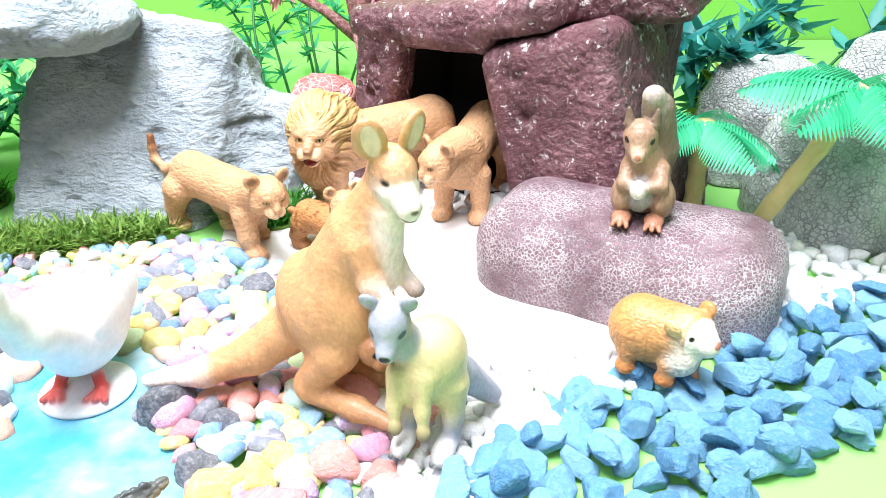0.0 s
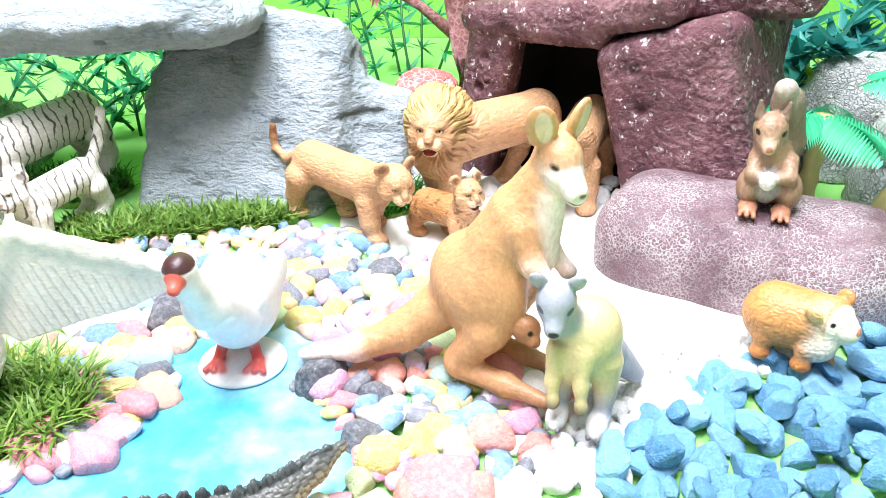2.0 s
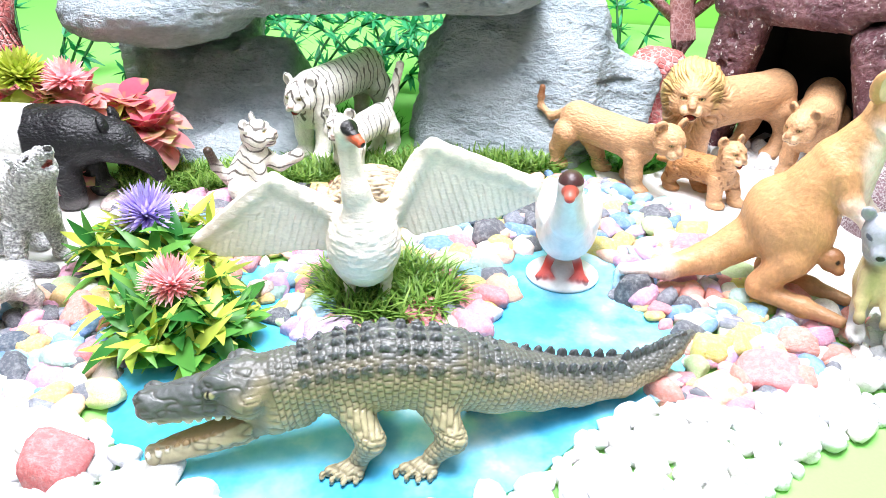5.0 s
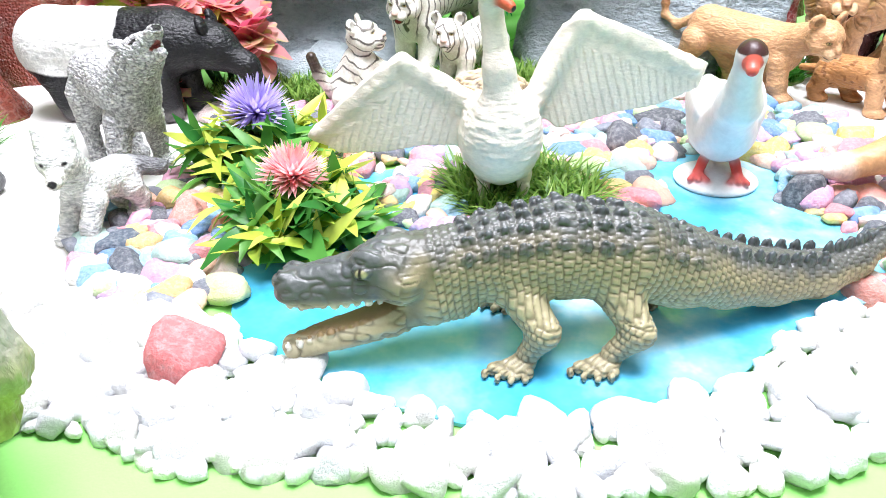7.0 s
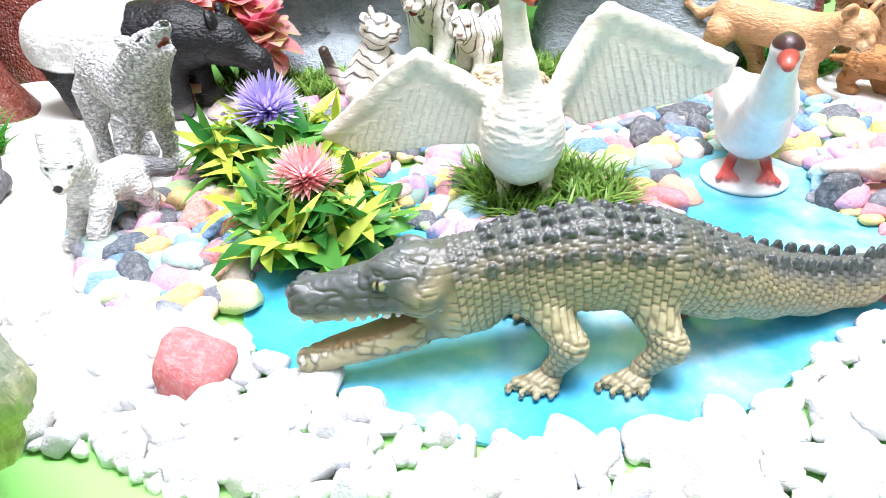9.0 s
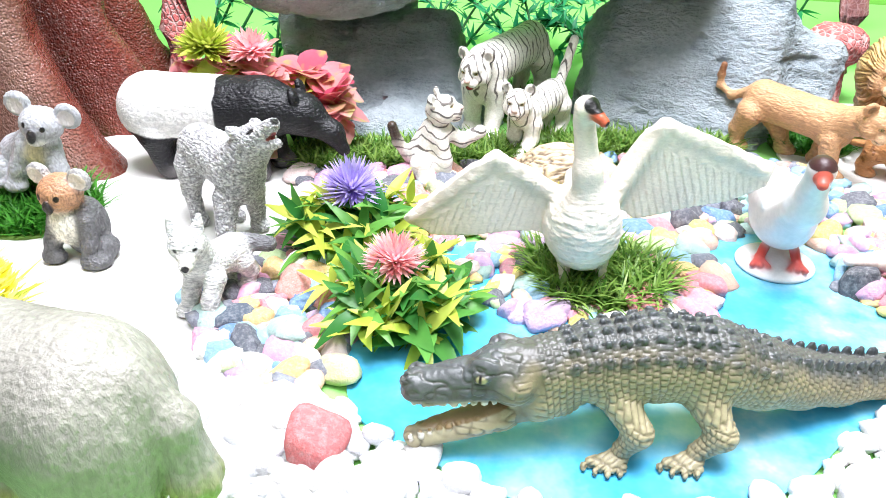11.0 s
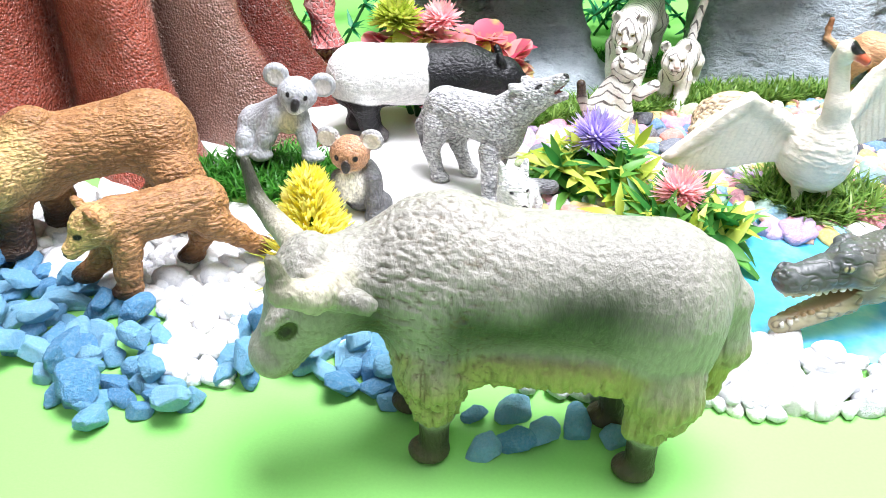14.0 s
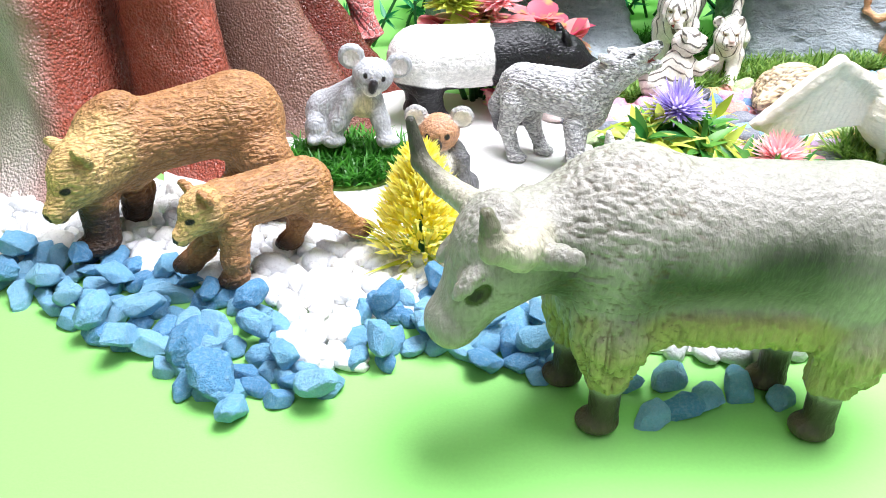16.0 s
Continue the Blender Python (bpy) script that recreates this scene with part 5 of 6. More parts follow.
BROWNISH = srgb(176, 126, 80)
c = Clay(1.6)
c.bone(BROWNISH, 0, 4, 15, 7.5, 22, 3, 17, 7.5).ball(TAN, 24, 2, 16, 6.5, 6.5, 8).bone(TAN, 24, 2, 20, 6, 27, 0, 26, 5.5)
c.leg(BROWNISH, (-1, 0, 12), (-4, -1, 6), (-3, -1, 0), 5.5, 3.4, 3).leg(BROWNISH, (4, 9, 12), (6, 10, 6), (8, 10, 0), 5, 3.4, 3)
c.leg(TAN, (24, -2, 14), (25, -3, 7), (25, -3, 0), 4.4, 3.4, 3.1).leg(TAN, (26, 8, 14), (29, 8, 7), (30, 8, 0), 4.4, 3.4, 3)
c.bone(BROWNISH, -7, 5, 14, 2, -16, 6, 12, 1.6)
c.at(28, 0, 30, -18, 0, size=0.78)
cat_head(c, TAN, TAN_PALE, DARK, open_mouth=True)
toy("toy_lion_cub", c, FUR, -0.058, 0.312, 0.001, -40, "small spotted brown lion cub figurine with an open mouth", fur=((0.3, 1, 1.1), 1.2, 0.22, srgb(140, 92, 56), 0.2), h=0.7, paint=spots, floor=0)

# kangaroos
ROO, ROO_PALE = srgb(202, 150, 106), srgb(244, 222, 214)
c = Clay(3.0)
c.bone(ROO, 0, 9, 31, 15, 12, 10, 56, 11).ball(ROO, -4, 9, 34, 13, 12, 15).ball(ROO, 5, 1, 30, 13, 7.5, 16, (0, 20, 0)).ball(ROO, 5, 17, 30, 13, 7.5, 16, (0, 20, 0))
c.bone(ROO, 13, 10, 60, 9, 20, 11, 74, 6.2).bone(ROO_PALE, 19, 8, 46, 6, 21, 9, 66, 5.4)
for y in (-1, 17):
    c.bone(ROO, 6, y, 20, 7, -3, y - 1, 8, 4.8).bone(ROO, -3, y - 1, 5, 4.4, 14, y - 3, 3.4, 3.6).bone(srgb(178, 136, 98), 14, y - 3, 3.4, 3.6, 28, y - 5, 2.6, 2.4)
c.bone(ROO, -8, 9, 25, 9.5, -24, 0, 12, 6.5).bone(ROO, -24, 0, 12, 6.5, -38, -9, 7, 4.6).bone(ROO_PALE, -38, -9, 7, 4.6, -53, -18, 6, 2.2)
for y in (3, 17):
    c.bone(ROO, 15, y, 56, 5, 20, y - 3, 47, 3.4).bone(ROO_PALE, 20, y - 3, 47, 3.2, 27, y - 4, 41, 2.4).ball(DARK, 28, y - 4, 39.6, 2, 2, 1.6)
c.ball(srgb(150, 104, 70), 19, 0, 24, 4.6, 4.2, 4.8, melt=1).ball(srgb(150, 104, 70), 22, -2, 21.5, 2.4, 2.2, 2.2, melt=1).mark(BLACK, 21.5, -3.6, 25, 0.9)
c.at(23, 10, 79, -38, -30)
c.mark(ROO_PALE, 8, 0, -2.2, 9, 7, 5.4).ball(ROO, 0, 0, 0, 8, 6.6, 6.6).bone(ROO_PALE, 3, 0, -1.5, 5.2, 11.5, 0, -2.5, 3.7, 2).ball(ROO_PALE, 4, 0, -2, 6, 6.3, 4, melt=1).ball(ROO_PALE, 12.6, 0, -4.4, 2.6, 2.6, 1.8, melt=1.2).mark(srgb(120, 96, 84), 15.6, 0, -0.8, 1.4, 1.7, 0.8).mark(DARK, 13.4, 0, -4.0, 3, 3.4, 0.35)
for s in (-1, 1):
    c.ball(ROO, -5, 6.4 * s, 8.2, 2.0, 4.7, 6.8, (-24 * s, -14, 22 * s), 1).cut(-2.6, 7.2 * s, 9.4, 1.5, 2.4, 5.2, (-24 * s, -14, 22 * s)).mark(srgb(240, 204, 184), -3.2, 7.0 * s, 9.4, 1.7, 2.6, 5.6, (-24 * s, -14, 22 * s)).mark(srgb(150, 116, 92), 4.8, 5.4 * s, 1.7, 1.6, 3, 1.0).mark(BLACK, 5.0, 5.6 * s, 1.6, 1.0, 3, 0.6)
for y in (3, 17):
    for k in range(4):
        c.mark(DARK, 24 + k * 1.3, y - 4.6, 43 - k * 1.3, 0.35, 4, 2.2)
toy("toy_kangaroo", c, VELVET, -0.034, 0.200, 0.006, -21, "large tan kangaroo figurine with a joey in its pouch", fur=((0.8, 1, 0.5), 1.2, 0.14, srgb(168, 112, 70), 0.16), h=0.95, floor=-3)

PALE_OLIVE, BLUE_GREY = srgb(206, 190, 142), srgb(154, 157, 168)
c = Clay(2.2)
c.ball(PALE_OLIVE, 1, 6, 29, 11, 12, 13).ball(PALE_OLIVE, -2, 2, 24, 9, 9, 11).bone(BLUE_GREY, -6, -1, 38, 6, -8, -4, 44, 5.5)
for x in (-5, 8):
    c.bone(PALE_OLIVE, x * 0.9, 4, 21, 6.2, x * 1.1, 2, 10, 3.2).bone(BLUE_GREY, x * 1.1, 2, 11, 3.2, x * 1.1, 0, 4, 2.9).ball(srgb(214, 214, 212), x, -5, 2.6, 3.6, 7, 2.6)
    for k in (-1.6, 1.6):
        c.ball(BLACK, x + k, -11.4, 2.6, 0.9, 1.8, 0.9, melt=0.3)
for x in (-7, 2):
    c.bone(PALE_OLIVE, x, -4, 28, 3.2, x, -7, 18, 2.2).bone(PALE_OLIVE, x, -7, 18, 2.1, x + 1, -9, 12, 1.7).ball(DARK, x + 1, -9.4, 11, 1.8)
c.bone(BLUE_GREY, 8, 14, 18, 6, 16, 24, 4, 3.4)
c.at(-8, -5, 47, -80, -30)
c.ball(BLUE_GREY, 0, 0, 0, 6.8, 6, 6).bone(BLUE_GREY, 3, 0, -1, 4.4, 9, 0, -2.5, 3).mark(BLACK, 12, 0, -1.4, 1.6, 1.8, 1.2)
for s in (-1, 1):
    c.ball(BLUE_GREY, -3, 5.6 * s, 5, 1.6, 2.6, 4, (-25 * s, 0, 0), 1).mark(srgb(84, 86, 96), 4.6, 4.6 * s, 1.2, 1.6, 2.6, 0.9)
toy("toy_wallaby", c, SMOOTH, -0.001, 0.180, 0.007, -17, "pale olive young wallaby figurine with blue-grey head and legs", scale=0.94, fur=((0.8, 1, 0.5), 1.2, 0.12, srgb(150, 146, 110), 0.12), h=0.85, floor=-2)

# goose and swan
SNOW, RED = srgb(236, 234, 234), srgb(208, 68, 58)
c = Clay(5)
c.ball(SNOW, 0, 0, 1.2, 15.5, 15, 3.4, melt=1).ball(SNOW, 0, 8, 20.5, 13, 20, 13.5).bone(SNOW, -2, 18, 25, 8, -4, 36, 27, 3).bone(SNOW, 0, -6, 27, 9, 0, -21, 38, 6.6).bone(SNOW, 0, -21, 38, 6.4, -1, -31, 53, 4.6)
c.ball(SNOW, -1, -33, 57.5, 4.8, 5.4, 5.2, melt=2).bone(RED, -1, -36, 56.2, 2.8, -1, -39, 54.8, 1.9, 1)
c.mark(srgb(72, 46, 46), -1, -34, 60.6, 5.2, 5.4, 3.4).mark(srgb(220, 104, 90), -1, -38.2, 56.2, 3.4, 3, 3.2).mark(BLACK, -5, -38, 59, 1.1).mark(BLACK, 3, -38, 59, 1.1)
c.ball(SNOW, -10.5, 12, 28, 3.6, 17, 8.4, melt=1.6).ball(SNOW, 10.5, 12, 28, 3.6, 17, 8.4, melt=1.6)
for x in (-7, 7):
    c.bone(RED, x * 0.8, -2, 9, 2.0, x, -4, 5, 1.8, 0.6)
    for k in (-3, 0, 3):
        c.bone(RED, x, -3, 4.6, 1.3, x + k, -9.5, 4.2, 1.1, 1)
toy("toy_goose", c, SMOOTH, -0.1145, 0.2095, 0.0016, 0, "glossy white goose figurine with red face on a round base", h=0.8, floor=0)

CREAM = srgb(238, 228, 214)
c = Clay(4)
c.ball(CREAM, -4, 4, 24, 14.5, 19, 16.5).ball(CREAM, -4, -3, 30, 11.5, 11, 11).bone(CREAM, -4, -4, 36, 8, -6, -5, 50, 4.4).bone(CREAM, -6, -5, 50, 4.4, -8.5, -2, 68, 3.7).bone(CREAM, -4, 16, 24, 8, -4, 34, 30, 3)
c.bone(CREAM, -8.5, -2, 68, 3.7, -8.5, -4.5, 73, 4.4, 1)
c.bone(srgb(206, 96, 66), -6.6, -7.0, 72.6, 2.6, -3.4, -10.2, 70.4, 1.7, 0.8).mark(BLACK, -6.8, -6.8, 74.6, 4.2, 3.6, 2.9, (0, 0, -45)).mark(BLACK, -2.2, -11.4, 69.8, 1.2)
c.sheet(CREAM, [(4, 34), (9, 48), (16, 60), (24, 63), (34, 60), (48, 54), (66, 46), (64, 38), (50, 33), (36, 31), (16, 25)], 7, 1.5, 0.004, 3)
c.sheet(CREAM, [(-10, 33), (-22, 43), (-37, 50), (-46, 46), (-56, 37), (-71, 23), (-60, 17), (-44, 18), (-30, 20), (-14, 19)], 7, 1.5, 0.004, 3)
c.bone(CREAM, 8, 7, 36, 3, 22, 8, 62, 1.8).bone(CREAM, 22, 8, 62, 1.8, 62, 8, 45, 1.2).bone(CREAM, -12, 7, 34, 3, -37, 8, 49, 1.8).bone(CREAM, -37, 8, 49, 1.8, -68, 9, 24, 1.2)
for x in (-10, 4):
    c.bone(CREAM, x, 0, 12, 3, x, -2, 4, 1.7, 1).ball(BLACK, x, -5, 1.8, 3.6, 5, 1.4, melt=0.6)


def quills(p):
    """Overlapping vanes on the wings, soft ripples on the breast."""
    wing = np.clip((np.abs(p[:, 0] + 4) - 13) / 5, 0, 1)
    s = np.where(p[:, 0] > -4, 1.0, -1.0)
    run = np.abs(p[:, 0] + 4) * 0.36 + p[:, 2] * 0.1 + 0.25 * value_noise(p, 0.12, 2)
    vane = (run - np.floor(run)) - 0.5
    cover = p[:, 2] - np.where(s > 0, 63 - 0.35 * np.abs(p[:, 0] - 22), 50 - 0.75 * np.maximum(0, -p[:, 0] - 37)) > -9
    fine_line = value_noise(p * np.array((1.6, 1, 0.4)), 0.8, 6)
    breast = value_noise(p * np.array((0.5, 0.5, 2.0)), 0.5, 7) * (p[:, 2] < 42)
    return wing * np.where(cover, 0.3 * value_noise(p, 0.4, 4), 0.3 * vane + 0.12 * fine_line) + (1 - wing) * (0.3 * breast + 0.12 * value_noise(p, 0.7, 3))


def swan_paint(p, col):
    w = (np.clip(quills(p) - 0.04, 0, 0.4) * np.clip((np.abs(p[:, 0] + 4) - 13) / 5, 0.3, 1))[:, None] * 0.9
    return col * (1 - w) + w * np.array(srgb(176, 160, 132))


toy("toy_swan", c, FEATHER, -0.187, 0.172, 0.004, 14, "cream swan figurine with spread wings standing on grass", h=0.8, carve=quills, paint=swan_paint, soft=0.4)

# crocodile
OLIVE, SLATE, BELLY = srgb(146, 136, 108), srgb(78, 84, 88), srgb(168, 158, 126)
SPINE = [(-26, 1, 23, 9), (-10, 7, 25.5, 11.2), (5, 11, 27, 12.4), (22, 16, 24.8, 12), (36, 22, 19, 10.6), (49, 29, 13.5, 8.8), (62, 36, 10, 7.6), (76, 43, 8.6, 6.4), (87, 51, 9.6, 5.2), (94, 58, 12, 3.8), (101, 65, 14, 1.4)]
c = Clay(2.5)
for a, b in zip(SPINE, SPINE[1:]):
    c.bone(OLIVE, *a[:3], a[3], *b[:3], b[3])
c.bone(OLIVE, -22, 2, 25, 9, -36, -4.5, 26, 7.6).ball(OLIVE, -33, -3.5, 24, 8, 10.5, 7, (0, 0, 22)).bone(OLIVE, -38, -5.5, 25.2, 6.6, -56, -12, 22.6, 4.6, 2).bone(OLIVE, -40, -9, 23, 4, -54, -14, 20.6, 3, 2).ball(OLIVE, -58, -12.6, 22.6, 4.6, 5.6, 4.6, melt=2)
c.ball(OLIVE, -60, -14.6, 25.6, 2.2, 1.8, 1.8, melt=1.2).ball(OLIVE, -58.6, -9.6, 25.6, 2.2, 1.8, 1.8, melt=1.2).cut(-61, -15, 26.8, 0.8, 0.7, 0.9).cut(-59.6, -10, 26.8, 0.8, 0.7, 0.9)
c.bone(OLIVE, -20, 1, 17.5, 7.6, -34, -5.5, 13, 5.2).bone(OLIVE, -34, -5.5, 12.4, 4.8, -58, -16, 6.4, 3.0, 1.5).bone(OLIVE, -34, -9, 12, 3.4, -57, -17.5, 6, 2.2, 1.5)
c.ball(OLIVE, -25, -5.5, 18, 6.4, 4, 6.6, melt=2).cut(-42, -11, 16.2, 12, 7, 2.3, (0, -12, 22))
c.ball(OLIVE, -39, -9.4, 29.6, 4.6, 3.0, 3.6, melt=1.5).ball(OLIVE, -36, 2, 29.6, 4.6, 3.0, 3.6, melt=1.5).ball(OLIVE, -39.6, -12.2, 28.6, 2.5, 1.5, 1.8, melt=0.2).mark(srgb(170, 164, 124), -39.6, -13, 28.6, 1.6, 2.2, 1.1).mark(BLACK, -39.8, -13.4, 28.6, 0.5, 1.6, 1.6)
c.bone(SLATE, -44, -11.6, 27, 1.2, -34, -10.4, 26.4, 1.4, 1).bone(SLATE, -44, -12.4, 24, 1.0, -32, -10.6, 23.6, 1.2, 1)
c.mark(srgb(150, 126, 92), -46, -10, 14.4, 16, 9, 2.6, (0, -14, 22))
for i in range(9):
    t = i / 8
    big = 1.35 if i in (1, 4, 7) else 1.0
    c.ball(WHITE, -36 - 22 * t, -11.2 - 4.4 * t, 19.4 - 0.6 * t, 0.8 * big, 0.8 * big, 1.5 * big, melt=0.2)
    c.ball(WHITE, -38 - 20 * t, -11.0 - 8.4 * t, 13.6 - 5.2 * t, 0.8 * big, 0.8 * big, 1.5 * big, melt=0.2)
for hip, knee, foot in (((-5, 2, 21), (4, -5, 12), (0, -5, 0)), ((20, 8, 20), (27, 1, 11), (21, 0, 0)), ((-4, 18, 22), (2, 24, 12), (-6, 24, 0)), ((32, 26, 18), (37, 32, 11), (31, 33, 0))):
    c.bone(OLIVE, *hip, 6.2, *knee, 3.7).bone(OLIVE, *knee, 3.5, foot[0], foot[1], 4, 2.7)
    for k in (-6, -2, 2, 6):
        c.bone(OLIVE, foot[0], foot[1], 2.6, 2.2, foot[0] - 3.6 + k * 0.75, foot[1] - 5.4 + abs(k) * 0.25, 1.4, 1.4, 0.8).ball(BLACK, foot[0] - 4.6 + k * 0.85, foot[1] - 7.4 + abs(k) * 0.3, 1.2, 0.8, 1.4, 0.9, melt=0.3)


def along(t):
    """A place on the spine with its radius, t in 0..10."""
    i = min(int(t), len(SPINE) - 2)
    a, b = np.array(SPINE[i]), np.array(SPINE[i + 1])
    return a + (b - a) * (t - i), (b - a)[:3] / np.linalg.norm((b - a)[:3])


SCUTE = srgb(70, 74, 76)
for k in range(32):
    t = 0.5 + k * 0.29
    (x, y, z, r), d = along(t)
    side = np.array((-d[1], d[0], 0)) / math.hypot(d[0], d[1])
    rows = ((-0.84, 0.55), (-0.52, 0.84), (-0.17, 0.98), (0.18, 0.98), (0.54, 0.84)) if t < 4.2 else ((-0.5, 0.86), (0.5, 0.86)) if t < 7.0 else ((0.0, 1.0),)
    for u, w in rows:
        q = np.array((x, y, z)) + side * (u * r * 1.02) + np.array((0, 0, w * r * 1.02))
        high = 2.0 if t < 4.2 else 2.0 + 1.6 * min(1, t - 4.2)
        if t > 8.6:
            high = 1.6
        c.ball(SCUTE, q[0], q[1], q[2], 1.9, 1.05, high, (0, 0, math.degrees(math.atan2(d[1], d[0]))), 0.5)


def on_spine(p):
    """How far along the spine, at what angle round it and how high over it each point lies."""
    best, run, angle, lift, gone = np.full(len(p), 1e9), np.zeros(len(p)), np.zeros(len(p)), np.zeros(len(p)), 0.0
    for a, b in zip(SPINE, SPINE[1:]):
        a, b = np.array(a), np.array(b)
        d = (b - a)[:3]
        long = np.linalg.norm(d)
        t = np.clip((p - a[:3]) @ d / long ** 2, 0, 1)
        q = p - a[:3] - t[:, None] * d
        far = (q ** 2).sum(1)
        near = far < best
        r = a[3] + t * (b[3] - a[3])
        side = (q[:, 0] * -d[1] + q[:, 1] * d[0]) / math.hypot(d[0], d[1])
        run, lift, angle, best = np.where(near, gone + t * long, run), np.where(near, q[:, 2] / r, lift), np.where(near, np.arctan2(side, q[:, 2]) * r, angle), np.where(near, far, best)
        gone += long
    return run, angle, lift


def plates(p):
    """Nought in the joints between the scales, one on their middles."""
    run, angle, lift = on_spine(p)
    leg = (p[:, 2] < 15) & (p[:, 0] > -12) & (p[:, 0] < 42)
    head = p[:, 0] < -30
    u = np.where(leg, p[:, 2] * 0.52 + 0.1 * p[:, 0], run * 0.5) + 0.3 * value_noise(p, 0.2, 2)
    row = np.floor(u)
    v = np.where(leg, (p[:, 0] - p[:, 1]) * 0.44, angle * 0.52) + 0.5 * (row % 2) + 0.3 * value_noise(p, 0.25, 6)
    k = np.clip((0.5 - np.maximum(np.abs(u - row - 0.5), np.abs(v - np.floor(v) - 0.5))) * 5, 0, 1)
    wrinkle = np.clip(np.abs(value_noise(p * np.array((0.7, 1, 1.4)), 0.42, 9)) * 3, 0, 1)
    return np.where(head, wrinkle, k), lift


def croc_carve(p):
    k, lift = plates(p)
    mouth = (p[:, 0] < -34) & (np.abs(p[:, 2] - 15) < 3)
    return np.where(mouth, 0, 0.5 * (0.6 - k) + 0.12 * value_noise(p, 1.1, 4))


def croc_paint(p, col):
    k, lift = plates(p)
    teeth, enamel = col.min(1) > 0.6, col
    tail = np.clip((p[:, 0] - 25) / 60, 0, 1)
    snout = np.clip((-p[:, 0] - 28) / 8, 0, 1) * np.clip((p[:, 2] - 19) / 2.5, 0, 1)
    low = np.clip((-0.1 - lift) * 2, 0, 1)[:, None] * 0.7
    col = col * (1 - low) + low * np.array(BELLY)
    pale = (np.clip(k - 0.5, 0, 1) * 0.5 * np.clip(0.75 - lift, 0, 1))[:, None]
    col = col * (1 - pale) + pale * np.array(srgb(206, 196, 160))
    top = 0.8 * np.clip((lift - 0.52 + 0.3 * tail + 0.25 * value_noise(p, 0.2, 1)) * 2.5, 0, 1)
    top = np.maximum(top, snout * 0.92)[:, None]
    col = col * (1 - top) + top * np.array(SLATE)
    joint = (np.clip(0.6 - k, 0, 1) * 0.85)[:, None]
    return np.where(teeth[:, None], enamel, col * (1 - joint) + joint * np.array(srgb(70, 64, 50)))


toy("toy_crocodile", c, SMOOTH, -0.17, 0.09, 0.0018, 0, "grey-olive crocodile figurine with open jaws beside the pond", h=0.8, fine=True, carve=croc_carve, paint=croc_paint, floor=0)

# white tigers
ICE = srgb(236, 232, 222)


def stripes(freq, skew=0.5, axis=0, low=4):
    def paint(p, col):
        wave = np.sin(freq * (p[:, axis] + skew * np.abs(p[:, 1]) + 1.6 * value_noise(p, 0.14, 3)) + 1.4 * value_noise(p, 0.3, 7))
        w = np.clip((wave - 0.74 - 0.3 * np.clip(-value_noise(p, 0.16, 5), 0, 1)) * 9, 0, 1) * np.clip((p[:, 2] - low) / 8, 0, 1)
        w = w[:, None] * 0.9
        return col * (1 - w) + w * np.array(srgb(58, 50, 48))
    return paint


c = Clay(2.4)
c.bone(ICE, 4, 0, 44, 14, 66, 0, 44, 13).ball(ICE, 0, 0, 38, 11, 12, 17).ball(ICE, 68, 0, 42, 12, 12, 16).bone(ICE, 0, 0, 47, 11, -8, 0, 47, 10)
for y in (-8, 8):
    c.leg(ICE, (2, y, 32), (1, y, 16), (-1 + y * 0.4, y, 0), 8, 5.6, 5, ahead=(-2.5, 0)).leg(ICE, (68, y, 34), (74, y, 18), (68, y, 0), 9.5, 5.4, 4.8, ahead=(-2.5, 0))
c.at(-11, 0, 46, 184, -14, size=1.15)
cat_head(c, ICE, WHITE, srgb(196, 140, 124), open_mouth=True)
toy("toy_tiger", c, SMOOTH, -0.259, 0.314, 0.001, 74, "white tiger figurine with dark stripes under the stone bridge", scale=0.88, fur=((0.5, 1, 1), 1.1, 0.2, srgb(176, 160, 136), 0.2), h=0.85, paint=stripes(1.15, low=22), floor=0)
c = Clay(1.8)
c.bone(ICE, 2, 0, 22, 8, 32, 0, 24, 8).ball(ICE, 34, 0, 22, 7.5, 7.5, 9).bone(ICE, 0, 0, 24, 7, -4, 1, 27, 6.5)
for y in (-5, 5):
    c.leg(ICE, (2, y, 17), (1, y, 9), (-1 + y, y, 0), 5, 3.9, 3.5, ahead=(-2, 0)).leg(ICE, (34, y, 18), (38, y, 9), (34, y, 0), 6, 3.6, 3.4, ahead=(-2, 0))
c.bone(ICE, 39, 0, 27, 3, 46, 0, 36, 2.6).bone(ICE, 46, 0, 36, 2.6, 50, -2, 50, 2.4)
c.at(-5, 1, 30, 200, -6, size=0.86)
cat_head(c, ICE, WHITE, srgb(186, 120, 106))
toy("toy_tiger_cub", c, SMOOTH, -0.233, 0.292, 0.002, 70, "white striped tiger cub figurine with its tail raised", fur=((0.5, 1, 1), 1.2, 0.15, srgb(176, 160, 136), 0.2), h=0.75, paint=stripes(1.6, low=10), floor=0)
c = Clay(1.8)
c.bone(ICE, 1, 6, 11, 9, 6, 2, 24, 7.5).ball(ICE, 6, -3, 8, 5, 6, 6).leg(ICE, (6, -3, 22), (8, -6, 11), (8, -6, 0), 4.6, 3.6, 3.4).leg(ICE, (-3, -4, 9), (-2, -7, 4), (-2, -9, 0), 6, 4, 3.4)
c.bone(ICE, 10, 0, 24, 4.2, 18, -2, 19, 3.4).bone(ICE, 18, -2, 19, 3.4, 27, -3, 23, 3.2).bone(ICE, -6, 10, 8, 3, -12, 8, 18, 2.6).bone(DARK, -12, 8, 18, 2.6, -15, 6, 27, 2.3)
c.at(8, 0, 35, -28, 14, size=0.88)
